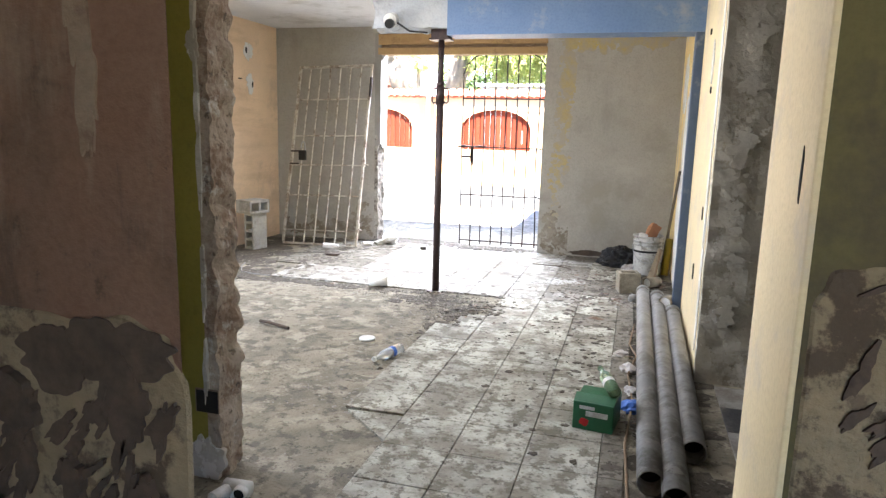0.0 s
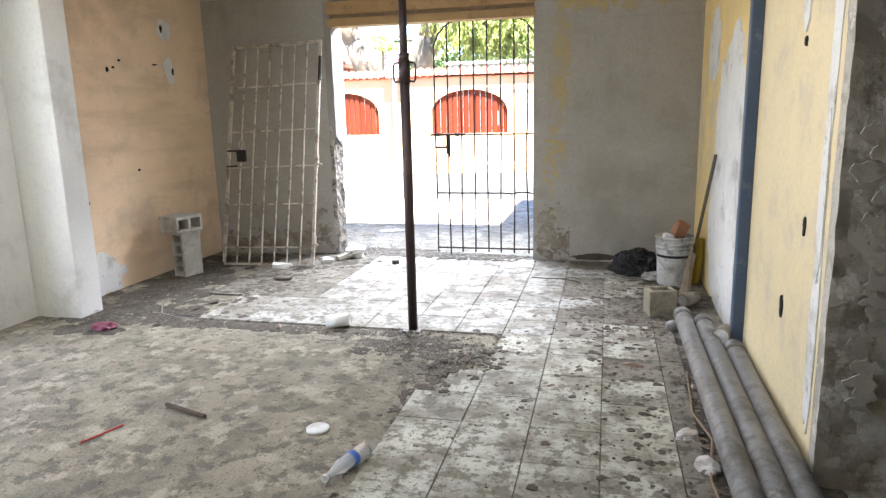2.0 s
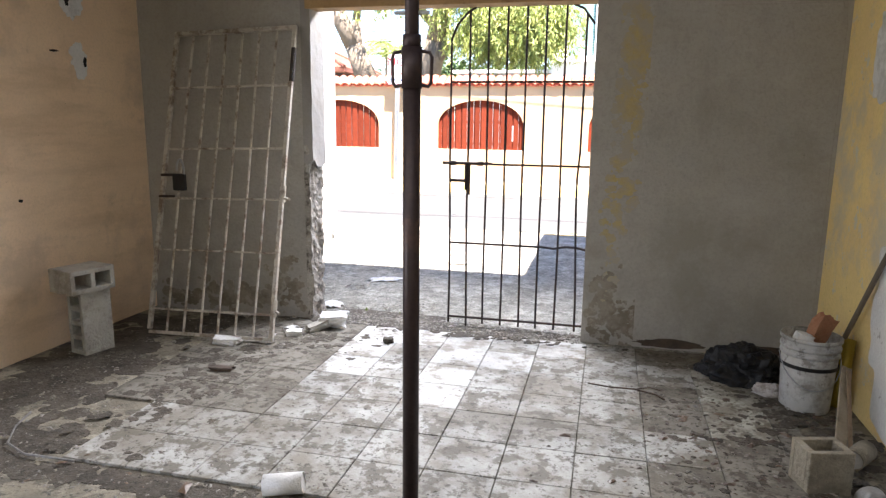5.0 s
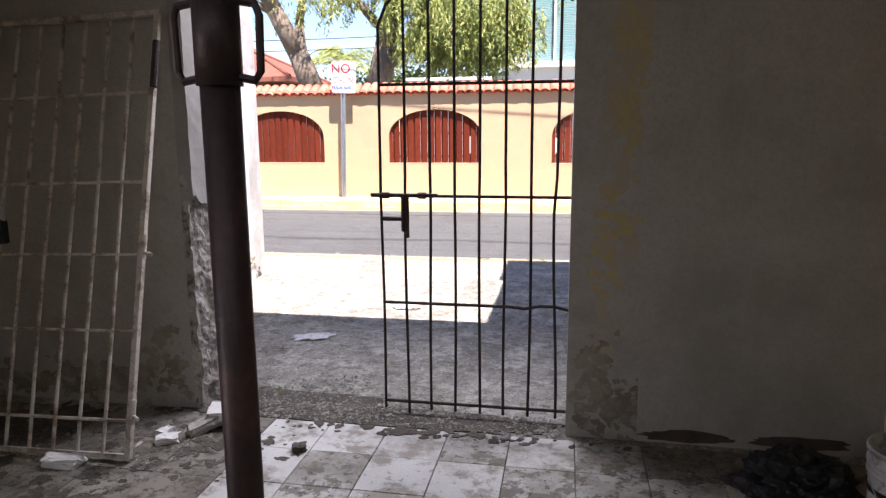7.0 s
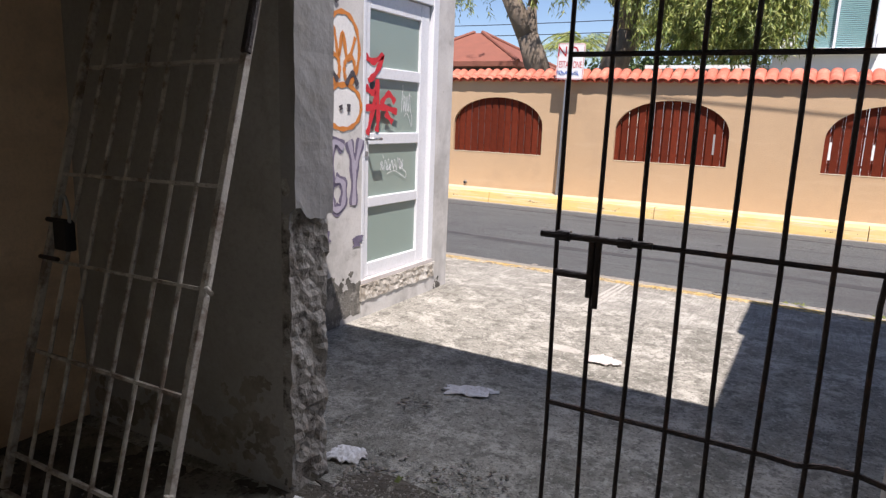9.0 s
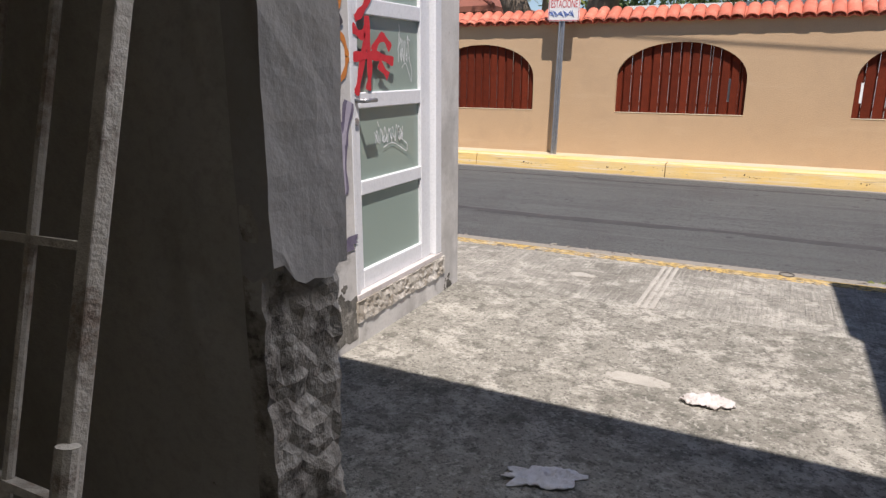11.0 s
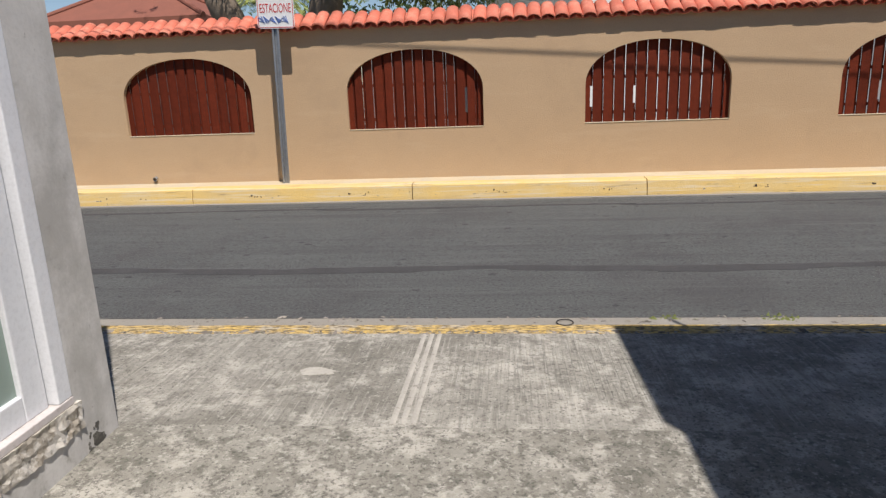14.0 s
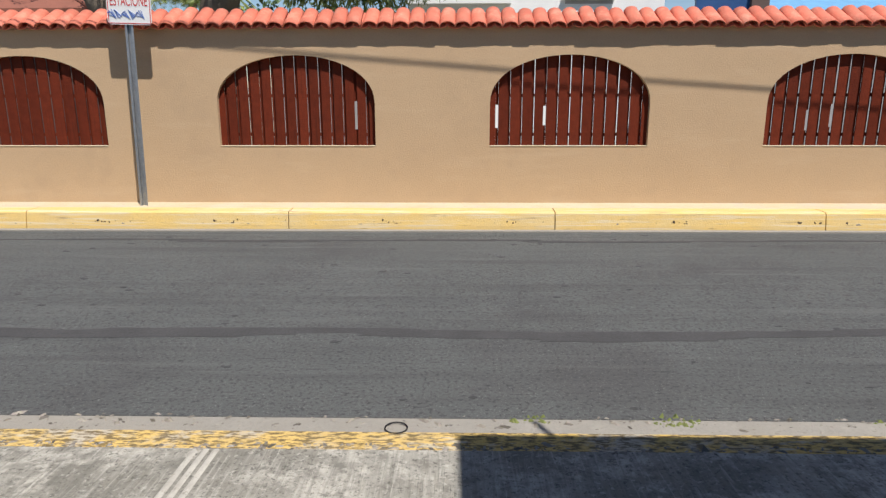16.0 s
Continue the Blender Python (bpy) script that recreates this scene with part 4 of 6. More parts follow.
part("kerb_foot", boxes((-60, 60, 17.10, 17.195, -0.2, -0.045)), M["gutter"], kerb, "pale concrete strip at the kerb foot")

spatter("scuff", kerb, M["mould"], "y", 17.206, -1, [((-9.0 + 1.6 * k, 0.03), (0.35, 0.03), 9, 0.004, 0.014) for k in range(10)], 20, "dark scuffs and chips", 0.002)
spatter("bare_chip", kerb, M["gutter"], "y", 17.203, -1, [((-9.5 + 1.1 * k, -0.02), (0.6, 0.02), 16, 0.006, 0.03) for k in range(15)], 21, "chips of bare concrete", 0.001)

# tar and tyre streaks, chips on the road
bm = bmesh.new()
for i in range(26):
    x = -14 + i * 0.95
    flake(bm, "z", -0.093 + 0.033 / 4.25 * (14.0 - 12.83) , (x, 14.0 + 0.05 * math.sin(i * 1.7)), (0.75, 0.055 + 0.02 * (i % 3)), 300 + i, 0.0016 + 0.0004 * (i % 4), 24, 0.25)
part("tyre_streak", bm, M["tar"], road, "dark tyre streak")
bm = bmesh.new()
for i in range(20):
    flake(bm, "z", -0.093 + 0.033 / 4.25 * (16.7 - 12.83), (-14 + i * 1.25, 16.7 + 0.04 * math.sin(i * 2.1)), (0.8, 0.02 + 0.012 * (i % 3)), 500 + i, 0.0016 + 0.0004 * (i % 4), 24, 0.3)
part("tyre_streak", bm, M["tar"], road, "faint dark tyre streak")
bm = bmesh.new()
for i in range(170):
    x, y = RNG.uniform(-12, 7), RNG.uniform(12.95, 17.0)
    flake(bm, "z", -0.093 + 0.033 / 4.25 * (y - 12.83), (x, y), (RNG.uniform(0.01, 0.035), RNG.uniform(0.006, 0.015)), i, 0.003, 9, 0.3)
tagged(part("tar_spot", bm, M["tar"], road), kind="stuff")

# scored joints and grooves in the pavement
bm = bmesh.new()
for x in (-2.958, -2.91, -2.862):
    for (ya, yb) in ((11.23, 12.48),):
        za, zb = -0.018 - 0.057 * (ya - 11.21) / 1.28, -0.018 - 0.057 * (yb - 11.21) / 1.28
        vv = [bm.verts.new(p) for p in ((x - 0.006, ya, za + 0.0035), (x + 0.006, ya, za + 0.0035), (x + 0.006, yb, zb + 0.0035), (x - 0.006, yb, zb + 0.0035), (x - 0.017, ya, za - 0.001), (x + 0.017, ya, za - 0.001), (x + 0.017, yb, zb - 0.001), (x - 0.017, yb, zb - 0.001))]
        for f in ((0, 1, 2, 3), (0, 4, 5, 1), (1, 5, 6, 2), (2, 6, 7, 3), (3, 7, 4, 0)):
            bm.faces.new([vv[i] for i in f])
part("joint_ridge", bm, M["pale_patch"], pav, "raised pale trowelled joint")
bm = bmesh.new()
for i in range(220):
    x = -6.5 + i * 0.032 + RNG.uniform(-0.006, 0.006)
    if -3.02 < x < -2.78:
        continue
    ya, yb = 11.26 + RNG.uniform(0, 0.3), 12.44 - RNG.uniform(0, 0.25)
    za, zb = -0.018 - 0.057 * (ya - 11.21) / 1.28, -0.018 - 0.057 * (yb - 11.21) / 1.28
    w = RNG.uniform(0.003, 0.006)
    sk = RNG.uniform(-0.02, 0.02)
    vv = [bm.verts.new(p) for p in ((x - w, ya, za - 0.001), (x + w, ya, za - 0.001), (x + sk + w, yb, zb - 0.001), (x + sk - w, yb, zb - 0.001), (x, ya, za + 0.0025), (x + sk, yb, zb + 0.0025))]
    bm.faces.new((vv[0], vv[4], vv[5], vv[3]))
    bm.faces.new((vv[1], vv[2], vv[5], vv[4]))
tagged(part("broom_ridge", bm, M["walkway"], pav), "fine brushed ridges", kind="stuff")
bm = bmesh.new()
for i, (c, s) in enumerate([((-2.74, 10.12), (0.16, 0.055))]):
    flake(bm, "z", -0.0115, c, s, 50 + i, 0.0025, 40, 0.2, 1, 0.6)
part("patch", bm, M["pale_patch"], bpy.data.objects["driveway"], "pale mortar patch")
bm = bmesh.new()
for i, (c, s) in enumerate([((-3.5, 11.85), (0.11, 0.045))]):
    flake(bm, "z", -0.018 - 0.057 * (c[1] - 11.21) / 1.28, c, s, 80 + i, 0.005, 30, 0.3)
part("patch", bm, M["pale_patch"], pav, "pale mortar patch")

# slatted wooden screens behind the arches: boards with a narrow strip behind each gap
for k, x in enumerate(ARCHES[1:8]):
    sh = thing("slatted_shutter", "red-brown wooden slat screen set in a wall arch", "shutter", (x, YF + 0.05, SILLZ), group="shutters in the arches")
    r2 = random.Random(k + 3)
    pitch, gap = 0.1415, 0.036
    for i in range(14):
        x0 = i * pitch - 0.035 + r2.uniform(-0.004, 0.004)
        part("board", boxes((x0, x0 + pitch - gap, 0.012, 0.030, 0.004, 1.10), bevel=0.003), M["redwood"], sh)
        slit = r2.uniform(0.0012, 0.0034) if r2.random() < 0.7 else -0.003
        a, b = x0 + pitch - gap + slit, x0 + pitch - slit
        if r2.random() < (0.09 if k in (3, 4, 5) else 0.03):
            part("strip", boxes((a, b, 0.042, 0.058, 0.004, r2.uniform(0.16, 0.26))), M["redwood"], sh)
            part("strip", boxes((a, b, 0.042, 0.058, r2.uniform(0.42, 0.6), 1.10)), M["redwood"], sh)
        else:
            part("strip", boxes((a, b, 0.042, 0.058, 0.004, 1.10)), M["redwood"], sh)
    part("sill", boxes((x + 0.004, x + AW - 0.004, YF - 0.006, YF + 0.05, SILLZ - 0.001, SILLZ + 0.010), bevel=0.003), M["kerb_top"], streetwall, "pale sill edge")
    for z in (0.115, 0.575):
        part("rail", boxes((-0.05, 1.93, 0.060, 0.085, z, z + 0.04)), M["redwood"], sh)
# barrel tiles on the coping
TP = 0.18


def barrel_tile():
    bm = bmesh.new()
    n, ln = 9, 0.42
    rows = []
    for s, sc in ((0.0, 1.0), (1.0, 0.86)):
        outer, inner = [], []
        for i in range(n + 1):
            a = math.pi * (1 - i / n)
            outer.append((0.098 * sc * math.cos(a), s * ln, 0.075 * sc * math.sin(a)))
            inner.append((0.084 * sc * math.cos(a), s * ln, 0.061 * sc * math.sin(a)))
        rows.append([bm.verts.new(p) for p in outer + inner[::-1]])
    m = len(rows[0])
    for i in range(m):
        bm.faces.new((rows[0][i], rows[0][(i + 1) % m], rows[1][(i + 1) % m], rows[1][i]))
    for r in rows:
        for i in range(n):
            bm.faces.new((r[i], r[i + 1], r[m - 2 - i], r[m - 1 - i]))
    bmesh.ops.recalc_face_normals(bm, faces=bm.faces[:])
    me = bpy.data.meshes.new("barrel_tile")
    bm.to_mesh(me)
    bm.free()
    me.materials.append(M["terracotta"])
    me.polygons.foreach_set("use_smooth", [True] * len(me.polygons))
    return me


TILE = barrel_tile()
r3 = random.Random(5)
for i in range(128):
    ob = new("barrel_tile", TILE)
    ob.parent = streetwall
    ob.matrix_basis = pose(-15.2 + i * TP + r3.uniform(-0.008, 0.008), YF - 0.088 + r3.uniform(-0.006, 0.006), WTOP + 0.005 + r3.uniform(-0.004, 0.006), 28 + r3.uniform(-1.5, 1.5), r3.uniform(-2, 2), r3.uniform(-1.5, 1.5))
PAN = TILE.copy()
PAN.name = "pan_tile"
PAN.transform(Matrix.Diagonal((0.95, 1.0, -0.62, 1)))
for i in range(128):
    ob = new("pan_tile", PAN)
    ob.parent = streetwall
    ob.matrix_basis = pose(-15.2 + (i + 0.5) * TP + r3.uniform(-0.006, 0.006), YF - 0.082 + r3.uniform(-0.006, 0.006), WTOP + 0.034 + r3.uniform(-0.004, 0.004), 28, r3.uniform(-2, 2), r3.uniform(-1.5, 1.5))
bm = bmesh.new()
v = [bm.verts.new(p) for p in ((-60, YF - 0.025, WTOP + 0.022), (60, YF - 0.025, WTOP + 0.022), (60, YF + 0.26, WTOP + 0.19), (-60, YF + 0.26, WTOP + 0.19), (60, YF + 0.26, WTOP), (-60, YF + 0.26, WTOP))]
bm.faces.new(v[:4])
bm.faces.new((v[0], v[1], v[4], v[5]))
bm.faces.new((v[3], v[2], v[4], v[5]))
part("pan_tiles", bm, M["terracotta"], streetwall, "terracotta bed beneath the barrel tiles")


def write(name, text, size, at, rot, material, parent, label="", align="CENTER", extrude=0.001):
    cu = bpy.data.curves.new(name, "FONT")
    cu.body, cu.size, cu.extrude, cu.align_x, cu.align_y = text, size, extrude, align, "CENTER"
    tmp = bpy.data.objects.new(name, cu)
    scene.collection.objects.link(tmp)
    dg = bpy.context.evaluated_depsgraph_get()
    me = bpy.data.meshes.new_from_object(tmp.evaluated_get(dg))
    bpy.data.objects.remove(tmp)
    me.materials.clear()
    me.materials.append(material)
    ob = new(name, me)
    ob.parent = parent
    ob.matrix_basis = pose(*at, *rot)
    if label:
        ob["label"] = label
    return ob


# no-parking sign
sign = thing("parking_sign", "white no-parking sign with red lettering on a galvanised post", "street sign", (-5.515, 17.63, 0.15))
bm = bmesh.new()
lean = 0.06
for dx, w in ((-0.026, 0.008), (0.026, 0.008)):
    box(bm, dx - w / 2, dx + w / 2, -0.028, 0.0, 0, 2.7)
box(bm, -0.03, 0.03, 0.0, 0.005, 0, 2.7)
box(bm, -0.048, -0.022, -0.031, -0.027, 0, 2.7)
box(bm, 0.022, 0.048, -0.031, -0.027, 0, 2.7)
for vv in bm.verts:
    vv.co.x += lean * vv.co.z / 2.7
part("post", bm, M["galv"], sign)
bm = bmesh.new()
box(bm, -0.25, 0.25, -0.002, 0.002, -0.31, 0.31)
bmesh.ops.bevel(bm, geom=[e for e in bm.edges if abs(e.verts[0].co.y - e.verts[1].co.y) > 0.003], offset=0.04, segments=5, affect="EDGES", profile=0.5)
plate = part("plate", bm, M["white"], sign)
plate.matrix_basis = pose(0.075, -0.04, 2.375, 0, 1.5, 0)
bm = boxes((-0.24, 0.24, -0.0045, -0.003, 0.292, 0.30), (-0.24, 0.24, -0.0045, -0.003, -0.30, -0.292), (-0.24, -0.232, -0.0045, -0.003, -0.30, 0.30), (0.232, 0.24, -0.0045, -0.003, -0.30, 0.30))
part("border", bm, M["red"], plate, "thin red border")
write("lettering", "NO", 0.25, (-0.06, -0.004, 0.155), (90, 0, 0), M["red"], plate, "red letters NO")
t = write("lettering", "ESTACIONE", 0.135, (0.0, -0.004, -0.06), (90, 0, 0), M["red"], plate, "red letters ESTACIONE")
t.scale = (0.60, 1.2, 1)
bm = bmesh.new()
for i in range(5):
    strand(bm, [(-0.2 + i * 0.08 + 0.05 * math.sin(j * 1.9 + i), -0.005, -0.2 + 0.05 * math.cos(j * 2.3 + i * 1.3)) for j in range(7)], 0.0035, 4)
part("scribble", bm, M["blueprint"], plate, "blue scribble")

# overhead service cable and thin far wires
cable = thing("overhead_cable", "thick black service cable slung above the street", "cable", (0, 0, 0))
part("wire", strand(bmesh.new(), [(x, 16.4, 5.0 - 0.0775 * (x + 0.5) + 0.0012 * (x + 0.5) ** 2) for x in np.linspace(-14, 12, 27)], 0.012), M["black_plastic"], cable)
part("bracket", boxes((-14.1, -13.9, 16.3, 16.5, -0.1, 6.4)), M["galv"], cable, "steel pole")
part("bracket", boxes((11.9, 12.1, 16.3, 16.5, -0.1, 4.4)), M["galv"], cable, "steel pole")
wires = thing("far_cables", "thin dark telephone cables against the sky", "cable", (0, 0, 0))
for z in (4.55, 4.95):
    part("wire", strand(bmesh.new(), [(x, 30, z + 0.0015 * (x + 12) ** 2) for x in np.linspace(-60, 30, 30)], 0.015), M["black_plastic"], wires)
for x in (-60, 30):
    part("pole", rods(((x, 30, 0), (x, 30, 9), 0.12)), M["bark"], wires)

# ---- houses beyond ----
house = thing("red_roof_house", "low house with a red hipped roof", "house", (0, 0, 0))
part("wall", boxes((-13.1, -9.75, 24.7, 27.4, 0.05, 2.98)), M["darkwall"], house)
EAVES = ((-13.6, 24.2), (-9.35, 24.2), (-9.35, 27.9), (-13.6, 27.9))
bm = bmesh.new()
top = [bm.verts.new((x, y, 3.12)) for x, y in EAVES]
low = [bm.verts.new((x, y, 2.98)) for x, y in EAVES]
apex = [bm.verts.new((-11.75, 26.05, 4.16)), bm.verts.new((-11.45, 26.05, 4.16))]
for f in ((top[0], top[1], apex[1], apex[0]), (top[1], top[2], apex[1]), (top[2], top[3], apex[0], apex[1]), (top[3], top[0], apex[0]), tuple(low)):
    bm.faces.new(f)
for a in range(4):
    bm.faces.new((low[a], low[(a + 1) % 4], top[(a + 1) % 4], top[a]))
part("roof", bm, M["rooftile"], house)
for (x, y), ax in zip(EAVES, (-11.75, -11.45, -11.45, -11.75)):
    part("ridge", rod(bmesh.new(), (x, y, 3.13), (ax, 26.05, 4.18), 0.06, 8), M["rooftile"], house, "rounded hip capping")

white = thing("white_house", "white two-storey house with teal blinds", "house", (0, 0, 0))
part("wall", boxes((-2.9, 2.95, 26, 33, 0.05, 3.54), (-2.9, -2.45, 26, 33, 3.54, 7.0), (-0.62, 2.95, 26.5, 33, 3.54, 7.0), (-2.45, -0.62, 26, 33, 6.0, 7.0), (-2.45, -0.62, 26.3, 33, 3.54, 6.0), (-0.62, 0.5, 26, 26.5, 3.54, 3.9)), M["house_white"], white)
part("ledge", boxes((-2.95, -0.55, 25.8, 26.0, 3.36, 3.5)), M["house_white"], white)
part("roof", boxes((-3.1, 3.1, 25.6, 33.3, 7.0, 7.2)), M["house_white"], white)
part("slot", boxes((0.69, 1.77, 25.99, 26.02, 3.36, 3.44)), M["house_grey"], white, "dark vent slot")
part("slot_lip", boxes((0.6, 1.8, 25.9, 26.0, 3.44, 3.48)), M["house_white"], white, "projecting lip over the vent")
w = part("window", boxes((-2.45, -2.38, 26.05, 26.15, 3.54, 6.0), (-0.69, -0.62, 26.05, 26.15, 3.54, 6.0), (-1.56, -1.50, 26.05, 26.15, 3.54, 6.0)), M["aluminium"], white, "white window frame")
slat0 = None
for i in range(48):
    if slat0 is None:
        slat0 = part("blind_slat", boxes((-2.38, -0.69, 26.17, 26.21, 0.0, 0.035)), M["teal"], w)
        slat0.location.z = 3.56
    else:
        ob = new("blind_slat", slat0.data)
        ob.parent = w
        ob.location.z = 3.56 + i * 0.05
grey = thing("grey_annex", "plain grey rendered annex behind the garden wall", "building", (0, 0, 0))
part("wall", boxes((-6.2, -2.92, 27, 33, 0.05, 3.1)), M["house_grey"], grey)
part("roof", boxes((-6.4, -2.92, 26.9, 33, 3.1, 3.2)), M["house_white"], grey)
blue = thing("blue_roof_shed", "shed clad in blue sheeting beyond the wall", "shed", (0, 0, 0))
part("wall", boxes((4.95, 12, 25, 30, 0.05, 2.9)), M["house_grey"], blue)
part("side_sheet", boxes((3.0, 4.42, 24.9, 25.0, 0.05, 3.02), (3.3, 4.42, 24.9, 25.0, 3.02, 3.4)), M["bluesheet_shaded"], blue, "blue sheet cladding with shade put into its colour")
part("post", boxes((4.42, 4.8, 24.8, 25.1, 0.05, 3.9), bevel=0.01), M["darkwall"], blue, "brown corner post")
bm = bmesh.new()
for i in range(40):
    x = 4.8 + i * 0.2
    v = [bm.verts.new(p) for p in ((x, 24.6, 2.98), (x + 0.1, 24.6, 3.03), (x + 0.2, 24.6, 2.98), (x + 0.2, 30.4, 4.5), (x + 0.1, 30.4, 4.55), (x, 30.4, 4.5))]
    bm.faces.new((v[0], v[1], v[4], v[5]))
    bm.faces.new((v[1], v[2], v[3], v[4]))
bmesh.ops.remove_doubles(bm, verts=bm.verts[:], dist=0.001)
part("roof", bm, M["bluesheet"], blue, "corrugated blue roof sheets")


# ---- trees ----
def leaf_mesh(centres, dirs, length, width):
    """Many narrow leaves as four-cornered blades folded along the middle."""
    n = len(centres)
    d = dirs / np.linalg.norm(dirs, axis=1)[:, None]
    side = np.cross(d, np.random.normal(size=(n, 3)))
    side /= np.linalg.norm(side, axis=1)[:, None]
    up = np.cross(side, d)
    L = (length * np.random.uniform(0.6, 1.25, n))[:, None]
    W = (width * np.random.uniform(0.7, 1.2, n))[:, None]
    a, b = centres, centres + d * L
    mid = centres + d * L * 0.45
    p, q = mid + side * W, mid - side * W
    r = mid + up * W * 0.35
    verts = np.stack([a, p, b, q, r], 1).reshape(-1, 3)
    base = np.arange(n)[:, None] * 5
    faces = np.concatenate([base + np.array([[0, 1, 4]]), base + np.array([[1, 2, 4]]), base + np.array([[2, 3, 4]]), base + np.array([[3, 0, 4]])])
    me = bpy.data.meshes.new("crown")
    me.from_pydata(verts.tolist(), [], faces.tolist())
    return me


def tree(label, trunk_pts, radii, limbs, clumps, leaves, mat, seed, length=0.15, width=0.014, per=260):
    np.random.seed(seed)
    ob = thing("tree", label, "tree", trunk_pts[0], group="street trees")
    base = Vector(trunk_pts[0])
    bm = bmesh.new()
    for a, b, ra, rb in zip(trunk_pts, trunk_pts[1:], radii, radii[1:]):
        rod(bm, Vector(a) - base, Vector(b) - base, ra, 12, rb)
    part("trunk", bm, M["bark"], ob, "", True)
    for pts, r in limbs:
        bm = bmesh.new()
        for i in range(len(pts) - 1):
            rod(bm, Vector(pts[i]) - base, Vector(pts[i + 1]) - base, r * (1 - 0.25 * i), 8, r * (1 - 0.25 * (i + 1)))
        part("limb", bm, M["bark"], ob, "", True)
    cs, ds = [], []
    for (cx, cy, cz), (sx, sy, sz), k in clumps:
        for _ in range(k):
            p = np.random.normal(size=3) * np.array((sx, sy, sz)) * 0.55 + np.array((cx, cy, cz))
            drop = np.random.uniform(0.35, 0.95)
            lean_ = np.random.normal(size=2) * 0.22
            q = p + np.array((lean_[0], lean_[1], -drop))
            m = per // 10
            t = np.random.uniform(0, 1, m)
            pts = p + (q - p) * t[:, None] + np.random.normal(size=(m, 3)) * 0.035
            cs.append(pts)
            dd = np.random.normal(size=(m, 3)) * 0.5 + np.array((lean_[0], lean_[1], -0.9))
            ds.append(dd)
    me = leaf_mesh(np.concatenate(cs) - np.array(base), np.concatenate(ds), length, width)
    me.materials.append(mat)
    crown = new("crown", me)
    crown.parent = ob
    crown["label"] = leaves
    return ob


tree("large tree with grey trunk and drooping narrow green leaves", [(-6.0, 22.0, 0.0), (-6.05, 22.0, 2.2), (-5.75, 22.0, 3.6), (-5.35, 22.0, 5.4)], (0.42, 0.36, 0.30, 0.22),
     [([(-5.85, 22.0, 3.0), (-5.1, 21.8, 3.6), (-4.3, 21.7, 4.4)], 0.16), ([(-5.7, 22, 3.9), (-6.6, 21.9, 4.9), (-7.2, 21.8, 5.8)], 0.13), ([(-5.4, 22, 5.0), (-4.2, 22, 5.9), (-3.0, 22, 6.2)], 0.14)],
     [((-3.9, 21.4, 4.3), (1.1, 0.9, 0.55), 520), ((-2.8, 21.4, 4.3), (0.75, 0.8, 0.5), 380), ((-3.9, 21.5, 3.85), (0.95, 0.7, 0.25), 330), ((-2.9, 21.5, 3.85), (0.6, 0.6, 0.25), 190), ((-4.8, 21.5, 5.3), (1.0, 0.8, 0.5), 150), ((-4.0, 21.8, 6.2), (2.4, 1.6, 0.8), 260), ((-6.3, 21.6, 5.15), (0.8, 0.6, 0.35), 45)],
     "hanging sprays of narrow leaves", M["leaves"], 11, 0.17, 0.016, 300)
tree("leaning grey-barked tree with thin leafy sprays", [(-7.55, 22.0, 0.0), (-7.7, 22.0, 2.4), (-8.15, 22.0, 3.5), (-8.75, 22.0, 4.6), (-9.3, 22, 5.8)], (0.36, 0.32, 0.27, 0.22, 0.18),
     [([(-8.0, 22, 3.1), (-8.05, 21.9, 4.2), (-7.8, 21.8, 5.4)], 0.15), ([(-8.7, 22, 4.5), (-9.6, 22, 5.0), (-10.5, 22, 5.2)], 0.10)],
     [((-7.4, 21.6, 5.1), (0.9, 0.6, 0.35), 45), ((-10.0, 21.8, 5.0), (1.1, 0.6, 0.35), 50), ((-8.5, 21.8, 6.3), (2.4, 1.4, 0.6), 150)],
     "sparse sprays of narrow leaves", M["leaves"], 12, 0.16, 0.015, 260)
# palm in the distance
palm = thing("palm_tree", "distant palm with arching green fronds", "tree", (-12.6, 38, 0))
part("trunk", rod(bmesh.new(), (0, 0, 0), (0.2, 0, 5.0), 0.22, 10, 0.16), M["bark"], palm)
np.random.seed(4)
cs, ds = [], []
for i in range(20):
    a = i * 2.399
    for j in range(46):
        s = j / 45 * 2.3
        z = 5.0 + 0.75 * s - 0.42 * s * s + 0.3 * math.sin(i)
        for sg in (-1, 1):
            cs.append((0.2 + math.cos(a) * s, math.sin(a) * s, z))
            ds.append((math.cos(a) * 0.5 - sg * math.sin(a), math.sin(a) * 0.5 + sg * math.cos(a), -0.55))
me = leaf_mesh(np.array(cs), np.array(ds), 0.5, 0.02)
me.materials.append(M["leaves"])
ob = new("fronds", me)
ob.parent = palm
# far dark hedge trees above the wall
np.random.seed(9)
for (x, y, z, sx, sz, k) in ((-9.5, 40, 3.6, 3.2, 1.2, 260), (-4.6, 36, 3.4, 1.8, 0.7, 200), (16, 45, 4.0, 6, 2.0, 240)):
    bush = thing("far_tree", "dark green tree crown in the distance", "tree", (x, y, 0), group="far trees")
    part("trunk", rod(bmesh.new(), (0, 0, 0), (0, 0, z), 0.2, 8, 0.1), M["bark"], bush)
    c = np.random.normal(size=(k * 10, 3)) * np.array((sx, 1.2, sz)) * 0.5 + np.array((0, 0, z))
    me = leaf_mesh(c, np.random.normal(size=c.shape), 0.4, 0.09)
    me.materials.append(M["leaves_dark"])
    ob = new("crown", me)
    ob.parent = bush



